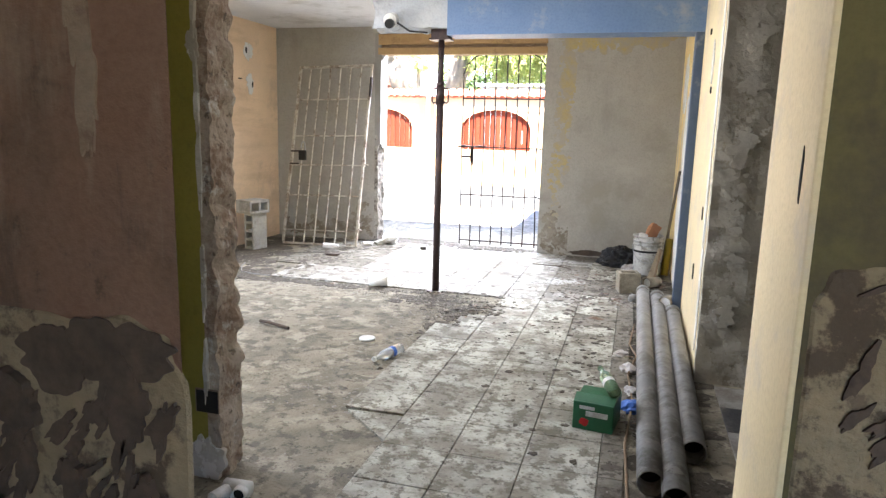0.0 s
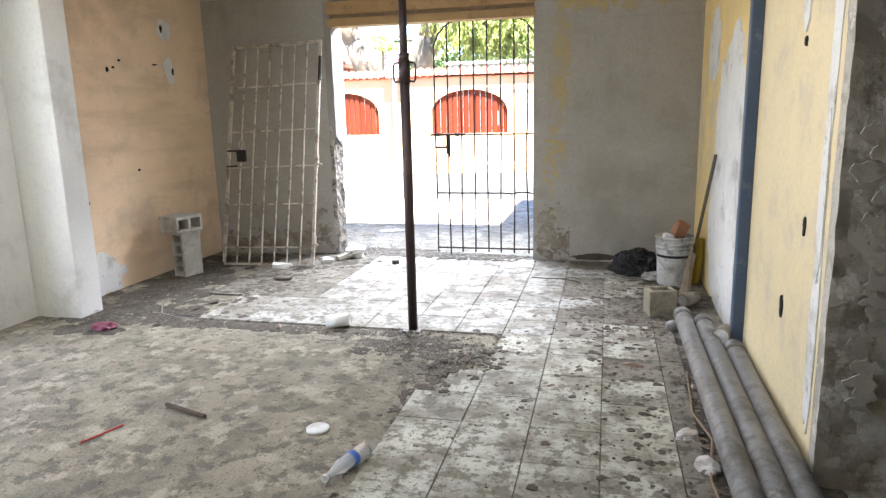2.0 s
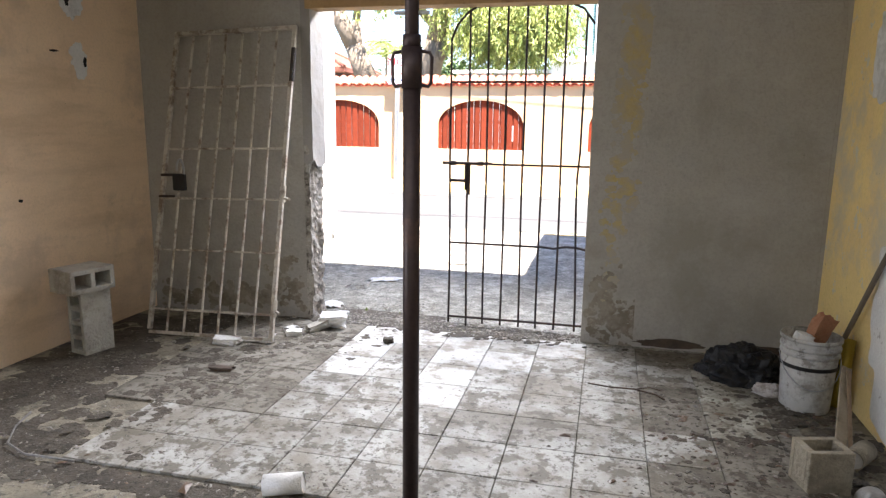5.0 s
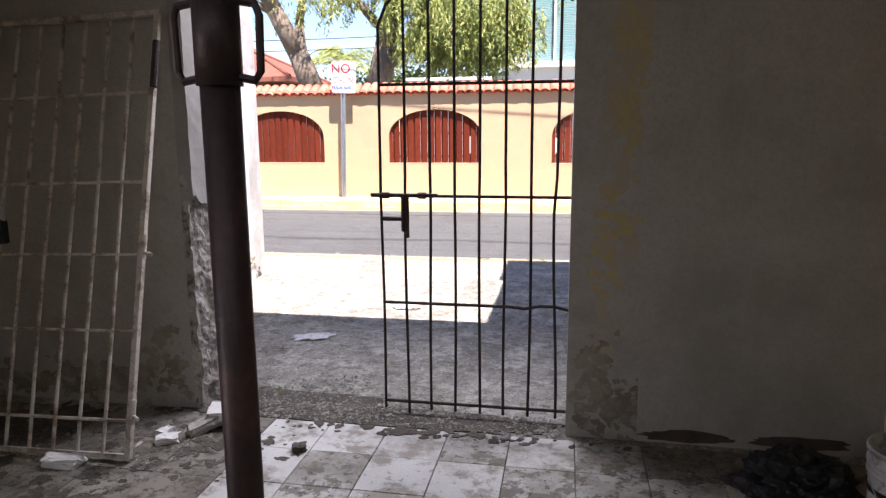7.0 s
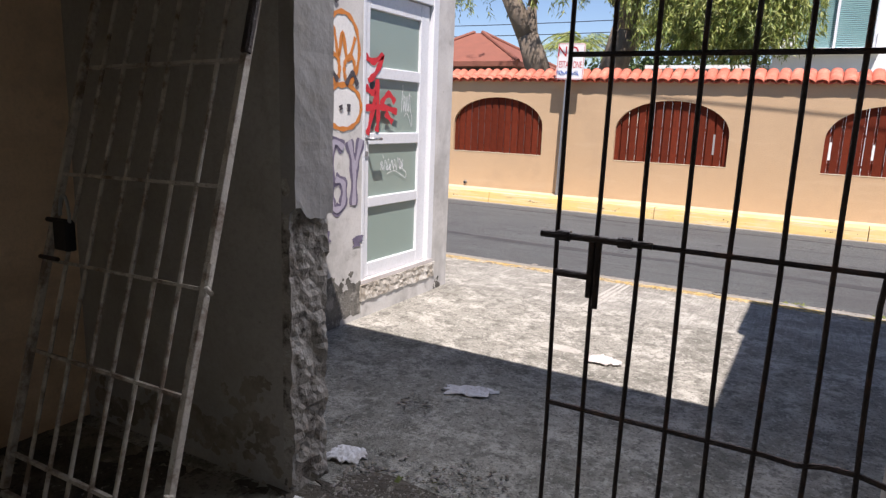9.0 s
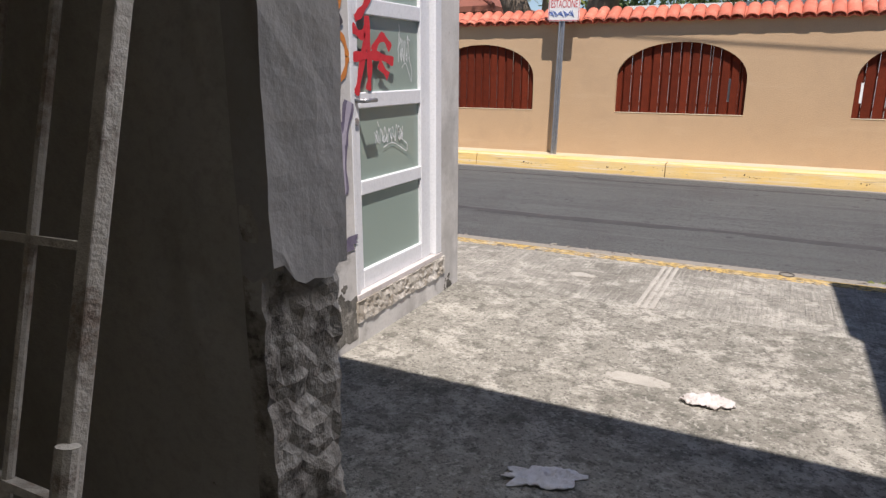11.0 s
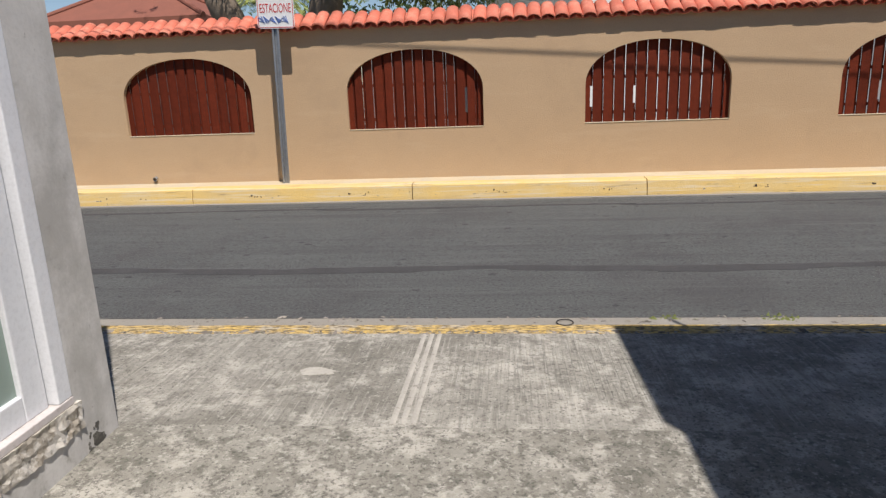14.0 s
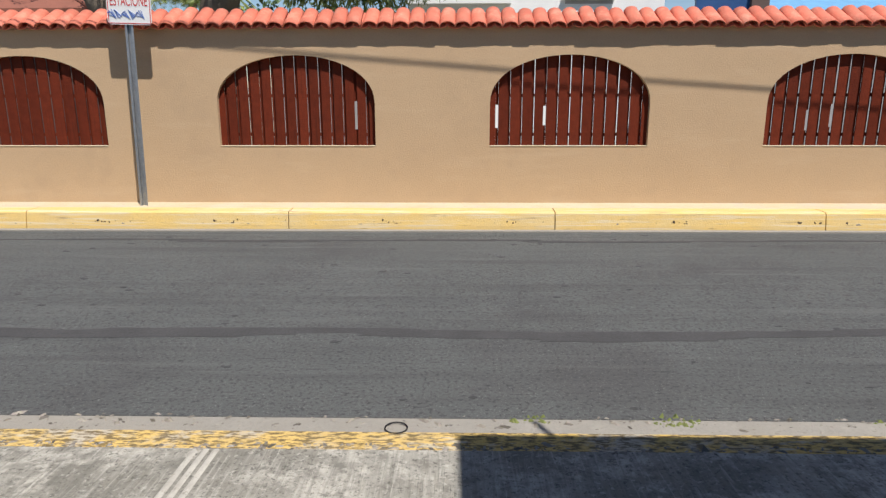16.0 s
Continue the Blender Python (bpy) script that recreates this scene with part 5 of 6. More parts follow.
# ---- the gate in the doorway ----
gate = thing("iron_gate", "dark rusty iron bar gate closing half the doorway", "gate", (0, 7.90, 0))
GX = [-2.017 + 0.1265 * i for i in range(8)]
ARC = [(-2.018, 1.985), (-1.975, 2.085), (-1.90, 2.165), (-1.80, 2.215), (-1.62, 2.235), (-1.42, 2.235), (-1.26, 2.215), (-1.15, 2.165), (-1.08, 2.07)]


def arc_z(x):
    for (xa, za), (xb, zb) in zip(ARC, ARC[1:]):
        if xa <= x <= xb:
            return za + (zb - za) * (x - xa) / (xb - xa)
    return 1.985


for i, x in enumerate(GX):
    wob = 0.014 if i == 7 else 0.004
    bm = strand(bmesh.new(), [(x + wob * math.sin(z * 3.1 + i * 2) * (1 if z < 1.2 else 0.2), 0.003 * math.sin(z * 4 + i), z) for z in np.linspace(0.02 if i != 1 else -0.01, arc_z(x), 13)], 0.0075, 8)
    part("bar", bm, M["iron"], gate)
for z, x0 in ((0.06, -2.017), (0.603, -2.017), (1.16, -2.017), (1.71, -2.017)):
    bm = strand(bmesh.new(), [(x, 0.0, z + (0.012 * math.sin((x + 1.25) * 20) if z == 0.603 and x > -1.3 else 0)) for x in np.linspace(x0, -1.06, 14)], 0.0085, 6)
    part("cross_bar", bm, M["iron"], gate)
part("top_arch", strand(bmesh.new(), [(x, 0, z) for x, z in ARC], 0.008, 6), M["iron"], gate)
latch = part("latch", rods(((-2.065, -0.02, 1.165), (-1.72, -0.02, 1.165), 0.011)), M["iron"], gate, "sliding bolt of the gate")
part("keeper", rods(((-2.017, -0.012, 1.045), (-1.895, -0.012, 1.045), 0.012), ((-1.878, -0.02, 1.165), (-1.878, -0.02, 0.95), 0.010), ((-1.90, -0.012, 1.155), (-1.90, -0.012, 0.98), 0.012)), M["iron"], latch)
for cx in (-2.01, -1.82):
    part("collar", rods(((cx, -0.02, 1.165), (cx + 0.04, -0.02, 1.165), 0.017)), M["iron"], latch)

# ---- white gate leaning on the wall ----
lg = thing("loose_gate", "chipped white iron bar gate leaning against the wall", "gate", (-3.865, 7.05, 0.0))
lg.matrix_basis = pose(-3.955, 7.155, -0.01, -16.0, -1.6, -0.8)
W, HG = 0.925, 2.13
for i in range(8):
    x = W * i / 7
    if i in (0, 7):
        part("stile", boxes((x - 0.014, x + 0.014, -0.014, 0.014, 0.0 if i == 7 else 0.03, HG), bevel=0.003), M["whiteiron"], lg)
    else:
        part("bar", strand(bmesh.new(), [(x + 0.003 * math.sin(z * 3 + i), 0.0, z) for z in np.linspace(0.01, HG - 0.02, 9)], 0.0085, 8), M["whiteiron"], lg)
for z in (0.17, 0.58, 0.94, 1.29, 1.73):
    part("cross_bar", boxes((0, W, -0.010, 0.010, z - 0.006, z + 0.006)), M["whiteiron"], lg)
part("top_rail", boxes((-0.014, W + 0.014, -0.014, 0.014, HG - 0.014, HG + 0.014), bevel=0.003), M["whiteiron"], lg)
part("bottom_rail", boxes((0.0, W, -0.012, 0.012, 0.0, 0.022)), M["whiteiron"], lg)
for hz, pz, dx in ((0.16, 0.2, 0.07), (0.92, 0.95, 0.08)):
    hg = part("hinge", rods(((W + 0.02, -0.02, hz), (W + 0.02, -0.02, hz + 0.11), 0.016)), M["whiteiron"], lg, "hinge knuckle")
    part("hinge_pin", rods(((W + 0.02, -0.02, pz), (W + dx, -0.045, pz - 0.015), 0.009)), M["whiteiron"], hg)
part("hinge", rods(((W + 0.012, -0.015, 1.75), (W + 0.012, -0.015, 1.98), 0.018)), M["iron"], lg, "rusty hinge")
part("bolt", rods(((0.0, -0.03, 1.10), (0.16, -0.03, 1.10), 0.01)), M["iron"], lg)
part("bolt", rods(((0.0, -0.03, 0.95), (0.12, -0.03, 0.95), 0.009)), M["iron"], lg)
pad = thing("padlock", "black padlock hanging on the loose gate", "padlock", (-3.815, 7.395, 0.955))
part("body", boxes((-0.045, 0.045, -0.02, 0.02, 0.0, 0.115), bevel=0.008), M["black_plastic"], pad)
part("shackle", strand(bmesh.new(), [(0.028 * math.cos(a) + 0.01, 0, 0.115 + 0.08 * max(0.0, math.sin(a)) + 0.02) for a in np.linspace(math.pi, 0, 9)] + [(0.038, 0, 0.11)], 0.007, 6), M["galv"], pad)

# ---- steel shoring prop ----
prop = thing("shoring_prop", "dark rusty adjustable steel prop under the beam", "prop", (-1.610, 5.562, 0.0))
part("base_plate", boxes((-0.06, 0.06, -0.06, 0.06, -0.012, -0.002)), M["prop"], prop)
part("outer_tube", pipe(bmesh.new(), (0, 0, -0.002), (0, 0, 1.66), 0.030, 0.004), M["prop"], prop, "", True)
part("inner_tube", pipe(bmesh.new(), (0, 0, 1.6), (0, 0, 2.05), 0.024, 0.004), M["prop"], prop, "", True)
col = part("collar", rods(((0, 0, 1.555), (0, 0, 1.69), 0.035), ((0, 0, 1.685), (0, 0, 1.73), 0.031), n=20), M["prop"], prop, "", True)
for s in (-1, 1):
    part("handle", strand(bmesh.new(), [(s * 0.028, 0, 1.568), (s * 0.058, 0, 1.562), (s * 0.067, 0, 1.575), (s * 0.069, 0, 1.655), (s * 0.062, 0, 1.672), (s * 0.028, 0, 1.678)], 0.0065, 8), M["prop"], col)
part("pin", rods(((-0.06, 0, 1.80), (0.06, 0, 1.80), 0.006)), M["galv"], prop)
part("top_plate", boxes((-0.085, 0.085, -0.07, 0.07, 2.05, 2.062), (-0.07, 0.07, -0.06, 0.06, 2.062, 2.13)), M["prop"], prop, "rusty head plate")
for i in range(4):
    part("pin_hole", rods(((0, -0.0255, 1.84 + i * 0.07), (0, -0.0235, 1.84 + i * 0.07), 0.006)), M["hole"], prop)

# camera stub on the beam end
cctv = thing("security_camera", "small dark round security camera on a white base", "camera", (-1.98, 5.39, 2.15))
part("base", rods(((0, 0.06, 0.05), (0, -0.02, 0.03), 0.055), n=20), M["plastic_white"], cctv)
part("lens", rods(((0.0, -0.01, 0.01), (0.02, -0.09, -0.005), 0.036), n=16), M["black_plastic"], cctv)
part("cable", strand(bmesh.new(), [(0.03, 0.02, 0.03), (0.08, 0.0, 0.0), (0.16, 0.0, -0.05), (0.3, 0.02, -0.06)], 0.008), M["black_plastic"], cctv)


# ---- concrete blocks ----
def block(name, label, at, turn, w, d, h, material, holes, lay=0, group=""):
    """A hollow block: holes run upright before it is laid on its side."""
    ob = thing(name, label, "concrete block", at, group=group)
    bm = bmesh.new()
    t = 0.028
    box(bm, 0, w, 0, t, 0, h)
    box(bm, 0, w, d - t, d, 0, h)
    step = (w - t) / holes
    for i in range(holes + 1):
        box(bm, i * step, i * step + t, t - 0.001, d - t + 0.001, 0.001, h - 0.001)
    bmesh.ops.bevel(bm, geom=bm.edges[:], offset=0.003, segments=1, affect="EDGES")
    p = part("shell", bm, material, ob)
    p.matrix_basis = lay if lay else Matrix()
    ob.matrix_basis = pose(*at, 0, 0, turn)
    return ob


# an upright block with another lying on top, against the left wall
block("concrete_block", "pale grey hollow concrete block standing on end", (-4.17, 6.69, -0.012), -15, 0.40, 0.145, 0.20, M["cement"], 4, Matrix(((0, 1, 0, 0), (0, 0, 1, 0), (1, 0, 0, 0), (0, 0, 0, 1))), "blocks by the peach wall")
block("concrete_block", "grey hollow concrete block lying on another block", (-4.23, 6.63, 0.39), -15, 0.29, 0.145, 0.22, M["cement"], 2, Matrix(((0, 0, 1, 0), (1, 0, 0, 0), (0, 1, 0, 0), (0, 0, 0, 1))), "blocks by the peach wall")
block("concrete_block", "buff concrete half block on the dirty floor", (-0.105, 6.06, -0.012), 14, 0.18, 0.15, 0.185, M["block_dirty"], 1)

# ---- pipes along the right wall ----
for a, b, lab in (((0.10, 2.70, 0.045), (0.09, 5.98, 0.05), "grey"), ((0.19, 2.60, 0.047), (0.20, 5.84, 0.05), "grey"), ((0.28, 3.02, 0.047), (0.30, 5.37, 0.05), "grey")):
    ob = thing("pvc_pipe", "long dusty grey pipe lying on the floor", "pipe", a, group="pipes by the wall")
    d = Vector(b) - Vector(a)
    part("tube", pipe(bmesh.new(), (0, 0, 0), d, 0.052, 0.005, 24), M["pvc"], ob, "", True)
    u = d.normalized()
    # black plug: the shade inside the pipe put in as colour
    part("bore", rod(bmesh.new(), u * 0.10, u * 0.12, 0.0475, 20), M["hole"], ob, "dark bore")
    part("socket", pipe(bmesh.new(), d - u * 0.10, d + u * 0.002, 0.056, 0.006, 24), M["pvc"], ob, "", True)
for at, tgt, r, lab in (((0.29, 5.53, 0.09), (0.24, 5.43, 0.095), 0.05, "cream"), ((0.22, 6.42, 0.05), (0.12, 6.28, 0.06), 0.045, "cream")):
    ob = thing("pipe_offcut", "short cream plastic pipe offcut on the floor", "pipe", at, group="pipe offcuts")
    d = Vector(tgt) - Vector(at)
    part("tube", pipe(bmesh.new(), (0, 0, 0), d, r, 0.004, 24), M["block_dirty"], ob, "", True)
    part("end_cap", rod(bmesh.new(), d * 0.75, d * 0.9, r - 0.005, 20), M["skim"], ob)
ob = thing("pipe_stopper", "grey domed plastic cap on the floor", "pipe cap", (0.02, 5.82, -0.012))
part("dome", lathe(bmesh.new(), [(0.045, 0.0), (0.046, 0.03), (0.04, 0.05), (0.025, 0.063), (0.001, 0.066)], 20), M["pvc"], ob, "", True)

# ---- bucket ----
bucket = thing("bucket", "dirty white plastic bucket filled with rubble", "bucket", (0.125, 7.02, -0.012))
part("body", lathe(bmesh.new(), [(0.001, 0.0), (0.118, 0.0), (0.12, 0.006), (0.138, 0.385), (0.134, 0.385), (0.117, 0.01), (0.001, 0.01)], 32), M["bucket"], bucket, "", True)
for z, r in ((0.39, 0.146), (0.345, 0.143), (0.31, 0.141)):
    part("rim", lathe(bmesh.new(), [(r - 0.008, z - 0.012), (r, z - 0.012), (r + 0.001, z), (r - 0.002, z + 0.006), (r - 0.008, z + 0.006), (r - 0.008, z - 0.012)], 32), M["bucket"], bucket, "", True)
part("band", lathe(bmesh.new(), [(0.1355, 0.235), (0.1375, 0.235), (0.1388, 0.255), (0.1365, 0.255), (0.1355, 0.235)], 32), M["black_plastic"], bucket, "dark stripe")
part("bail", strand(bmesh.new(), [(0.146 * math.cos(a), 0.146 * math.sin(a) - 0.0, 0.30 - 0.16 * max(0, math.sin(-a))) for a in np.linspace(-math.pi, 0, 14)], 0.003, 5), M["galv"], bucket, "wire handle")
part("fill", lathe(bmesh.new(), [(0.001, 0.33), (0.07, 0.325), (0.133, 0.31)], 20), M["dirt"], bucket, "rubble fill")
def shard(name, label, cat, at, size, rot, material, seed, amp=0.18, parent=None):
    bm = bmesh.new()
    bmesh.ops.create_cube(bm, size=1.0)
    bmesh.ops.subdivide_edges(bm, edges=bm.edges[:], cuts=3, use_grid_fill=True)
    for v in bm.verts:
        v.co += noise.noise_vector(v.co * 2.2 + Vector((seed, seed, 0))) * amp
    bmesh.ops.scale(bm, vec=size, verts=bm.verts[:])
    ob = part(name, bm, material, parent)
    ob.matrix_basis = pose(*at, *rot)
    return tagged(ob, label, cat) if not parent else ob


shard("brick_shard", "broken red clay brick sticking out of the bucket", "brick", (0.155, 7.01, 0.41), (0.10, 0.05, 0.16), (10, 24, 30), surface("clay", (0.34, 0.15, 0.08), (0.4, 0.2, 0.11), 9, 0.95, 0.4), 1.0)
shard("plaster_chunk", "white plaster chunk in the bucket", "rubble", (0.075, 6.97, 0.37), (0.08, 0.06, 0.06), (0, 10, 0), M["skim"], 2.0)

# poles and boards leaning in the corner
pole = thing("wooden_pole", "long weathered wooden stick leaning on the yellow wall", "pole", (0.0, 0, 0))
part("shaft", strand(bmesh.new(), [(0.285, 7.32, 0.0), (0.305, 7.09, 0.37), (0.325, 6.87, 0.72), (0.345, 6.68, 1.03)], 0.013, 8), M["bark"], pole)
board = thing("splintered_board", "splintered pale old board leaning beside the bucket", "board", (0.13, 6.45, -0.012))
b2 = part("plank", boxes((-0.026, 0.026, -0.006, 0.006, 0.0, 0.50), bevel=0.002), M["cutwood"], board)
b2.matrix_basis = pose(0, 0, 0.006, -52, 22, 0)
part("splinter", boxes((-0.008, 0.010, -0.005, 0.005, 0.0, 0.44), bevel=0.002), M["oldwood"], board).matrix_basis = pose(0.05, 0.02, 0.004, -46, 20, 8)
yel = thing("yellow_pipe", "short yellow plastic pipe standing behind the bucket", "pipe", (0.30, 7.06, -0.012))
ob = part("tube", pipe(bmesh.new(), (0, 0, 0), (0.03, 0.05, 0.36), 0.035, 0.004), surface("yellow_plastic", (0.42, 0.31, 0.03), (0.36, 0.27, 0.04), 6, 0.5, 0.05), yel, "", True)


fit_ = thing("pipe_fitting", "white plastic pipe fitting with two open ends", "pipe fitting", (-1.375, 2.20, -0.012))
part("tube", pipe(bmesh.new(), (-0.03, 0.0, 0.026), (-0.045, -0.07, 0.026), 0.026, 0.004), M["plastic_white"], fit_, "", True)
part("tube", pipe(bmesh.new(), (0.028, 0.0, 0.034), (0.05, -0.06, 0.05), 0.026, 0.004), M["plastic_white"], fit_, "", True)
part("body", rod(bmesh.new(), (-0.05, 0.02, 0.03), (0.05, 0.02, 0.034), 0.03, 16), M["plastic_white"], fit_, "", True)
# black plugs give the fitting's inner shade as colour
for a, b in (((-0.032, -0.01, 0.026), (-0.036, -0.03, 0.026)), ((0.031, -0.008, 0.036), (0.038, -0.028, 0.042))):
    part("bore", rod(bmesh.new(), a, b, 0.0215, 14), M["hole"], fit_, "dark bore")

# ---- black bag ----
def crumple(name, label, cat, at, size, material, seed, amp=0.35, sub=4, turn=0, flat=0.0):
    bm = bmesh.new()
    bmesh.ops.create_icosphere(bm, subdivisions=sub, radius=1.0)
    off = Vector((seed * 1.7, seed * 3.1, seed))
    for v in bm.verts:
        n = noise.noise(v.co * 1.6 + off) * amp + abs(noise.noise(v.co * 4.5 + off)) * amp * 0.7 + abs(noise.noise(v.co * 8 + off)) * amp * 0.14
        v.co *= 1 + n
        v.co.z = max(v.co.z, flat)
    bmesh.ops.scale(bm, vec=size, verts=bm.verts[:])
    lo = min(v.co.z for v in bm.verts)
    for v in bm.verts:
        v.co.z -= lo
    ob = part(name, bm, material, None, "", False)
    ob.matrix_basis = pose(*at, 0, 0, turn)
    return tagged(ob, label, cat)


crumple("plastic_bag", "crumpled black plastic sack slumped by the wall", "bag", (-0.13, 7.36, -0.012), (0.215, 0.15, 0.15), M["black_plastic"], 1.0, 0.46, 5, -25, -0.25)
crumple("plastic_bag", "small clear crumpled plastic bag on the tiles", "bag", (-0.02, 7.12, 0.0), (0.07, 0.05, 0.04), M["cloth"], 5.0, 0.5, 4, 0, -0.4)

M["tarp"] = surface("navy_tarpaulin", (0.022, 0.026, 0.045), (0.035, 0.038, 0.055), 9.0, 0.6, 0.1, (0.06, 0.055, 0.05), 6.0, 0.3)
crumple("tarpaulin", "crumpled dark blue tarpaulin heaped in the side room", "tarpaulin", (1.05, 4.75, -0.012), (0.34, 0.30, 0.36), M["tarp"], 12.0, 0.4, 5, 20, -0.5)
crumple("tarpaulin", "dark folded tarpaulin lying on another one", "tarpaulin", (1.05, 4.78, 0.50), (0.28, 0.26, 0.28), M["tarp"], 15.0, 0.4, 5, 70, -0.5)

# ---- rubble at the doorway ----
for k, (at, size, rot, mt) in enumerate([((-2.80, 7.63, 0.03), (0.19, 0.14, 0.05), (4, 8, 20), M["skim"]), ((-2.87, 7.52, 0.025), (0.16, 0.12, 0.05), (-8, -14, 50), M["cement"]), ((-2.78, 7.60, 0.075), (0.17, 0.13, 0.04), (6, -6, 10), M["skim"]),
                                         ((-2.97, 7.36, 0.015), (0.10, 0.07, 0.035), (0, 0, 30), M["skim"]), ((-3.03, 7.44, 0.015), (0.08, 0.06, 0.03), (0, 0, 70), M["skim"]), ((-3.30, 7.07, 0.02), (0.16, 0.07, 0.045), (0, 5, 8), M["skim"]),
                                         ((-2.30, 7.38, 0.015), (0.06, 0.05, 0.035), (0, 0, 20), M["dirt"]), ((-3.08, 6.64, 0.012), (0.13, 0.05, 0.02), (0, 0, 10), M["mould"])]):
    shard("rubble_chunk", "broken pale chunk of plaster on the floor", "rubble", at, size, rot, mt, k + 3.0, 0.22)

# ---- litter inside ----
def lying_bottle(ob, mat, r, h, cap, label_m):
    prof = [(0.001, 0), (r, 0), (r, 0.62 * h), (r * 0.95, 0.68 * h), (r * 0.45, 0.86 * h), (r * 0.42, 0.95 * h), (r * 0.42, h), (0.001, h)]
    part("body", lathe(bmesh.new(), prof, 18), mat, ob, "", True)
    part("cap", lathe(bmesh.new(), [(0.001, h), (r * 0.48, h), (r * 0.48, h * 1.05), (0.001, h * 1.05)], 14), cap, ob)
    part("wrapper", lathe(bmesh.new(), [(r * 1.01, 0.30 * h), (r * 1.02, 0.30 * h), (r * 1.02, 0.42 * h), (r * 1.01, 0.42 * h)], 18), label_m, ob)


wb = thing("water_bottle", "clear plastic water bottle with a blue label", "bottle", (0, 0, 0))
lying_bottle(wb, M["clear"], 0.032, 0.25, M["plastic_white"], M["blueprint"])
wb.matrix_basis = pose(-1.385, 3.83, 0.022, 90, 0, -17) @ pose(0, 0, -0.12)
gb = thing("green_bottle", "empty pale green glass bottle on its carton", "bottle", (0, 0, 0))
lying_bottle(gb, M["bottle"], 0.03, 0.22, M["bottle"], M["plastic_white"])
gb.matrix_basis = pose(-0.10, 3.35, 0.20, 82, 0, 200) @ pose(0, 0, -0.12)
carton = thing("drinks_carton", "green cardboard drinks carton with red print", "carton", (-0.24, 3.205, -0.002), -8)
part("body", boxes((0, 0.185, 0, 0.22, 0, 0.135), bevel=0.005), M["green_card"], carton)
part("flap", boxes((0.0, 0.185, 0, 0.008, 0.0, 0.06), bevel=0.002), M["green_card"], carton).matrix_basis = pose(0, 0.004, 0.132, -62, 0, 0)
part("print", boxes((0.06, 0.16, -0.0025, -0.001, 0.07, 0.095), (0.03, 0.10, -0.0025, -0.001, 0.102, 0.118)), M["plastic_white"], carton, "pale printed bars")
part("star", flake(bmesh.new(), "y", -0.0, (0.05, 0.04), (0.02, 0.02), 3, 0.003, 10, 0.35, -1), M["red"], carton, "red printed shape")
part("star", flake(bmesh.new(), "z", 0.135, (0.12, 0.08), (0.022, 0.03), 4, 0.002, 10, 0.3, 1), M["red"], carton, "red printed shape")
crumple("wrapper", "crumpled blue and silver snack wrapper", "wrapper", (0.02, 3.52, -0.012), (0.06, 0.045, 0.035), M["blueprint"], 8.0, 0.5, 3, 30, -0.4)
lid = thing("plastic_disc", "round cream plastic lid on the dusty floor", "lid", (-1.645, 4.13, -0.012))
part("disc", lathe(bmesh.new(), [(0.001, 0.016), (0.046, 0.016), (0.052, 0.012), (0.053, 0.0), (0.049, 0.0)], 24), M["plastic_white"], lid, "", True)
cup = thing("plastic_cup", "cream plastic cup lying on its side", "cup", (-2.12, 5.53, 0.033))
part("wall", pipe(bmesh.new(), (-0.075, -0.02, 0), (0.075, 0.02, 0.012), 0.042, 0.003, 20), M["skim"], cup, "", True)
part("bottom", rod(bmesh.new(), (0.066, 0.017, 0.011), (0.072, 0.019, 0.012), 0.039, 20), M["skim"], cup)
st = thing("wood_stick", "charred bit of wood on the concrete", "stick", (-2.35, 4.17, 0.0))
part("piece", strand(bmesh.new(), [(-0.13, 0.04, 0.005), (-0.03, 0.0, 0.012), (0.05, -0.02, 0.006), (0.13, -0.035, 0.0)], 0.011, 7), M["mould"], st)
straw = thing("red_straw", "thin red plastic straw on the floor", "straw", (-2.61, 3.9, -0.008))
part("tube", rods(((-0.02, -0.09, 0), (0.05, 0.10, 0), 0.004)), M["red"], straw)
twig = thing("twig", "thin dark forked twig on the tiles", "twig", (-0.79, 6.91, 0.006))
part("stem", strand(bmesh.new(), [(-0.2, 0.06, 0.01), (-0.08, 0.02, 0.016), (0.05, 0.03, 0.014), (0.16, 0.0, 0.006), (0.2, -0.05, 0.004)], 0.005, 5), M["mould"], twig)
part("fork", strand(bmesh.new(), [(0.05, 0.03, 0.014), (0.13, 0.06, 0.02), (0.19, 0.05, 0.012)], 0.003, 5), M["mould"], twig)
cb = thing("cable_run", "loose dark cable snaking beside the pipes", "cable", (0, 0, 0))
part("wire", strand(bmesh.new(), [(0.02, 2.6, 0.0), (0.0, 3.1, 0.004), (0.03, 3.6, 0.0), (0.0, 4.0, 0.006), (0.045, 4.3, 0.02), (0.0, 4.6, 0.0), (0.03, 5.1, 0.0)], 0.006, 6), M["oldwood"], cb)
cb = thing("cable_end", "pale bent wire at the tile edge", "cable", (0, 0, 0))
part("wire", strand(bmesh.new(), [(-3.62, 5.83, 0.03), (-3.58, 5.7, 0.02), (-3.5, 5.58, 0.005), (-3.35, 5.52, 0.004), (-3.1, 5.53, 0.0)], 0.005, 6), M["pvc"], cb)
for i, (x, y, s) in enumerate(((-3.70, 5.24, 0.07), (-0.05, 4.35, 0.05), (0.0, 4.1, 0.06), (0.02, 3.75, 0.05))):
    crumple("litter_scrap", "small crumpled dirty scrap of paper", "litter", (x, y, -0.012), (s, s * 0.7, s * 0.5), M["cloth"] if i > 0 else M["maroon"], 20.0 + i, 0.5, 3, i * 40, -0.4)

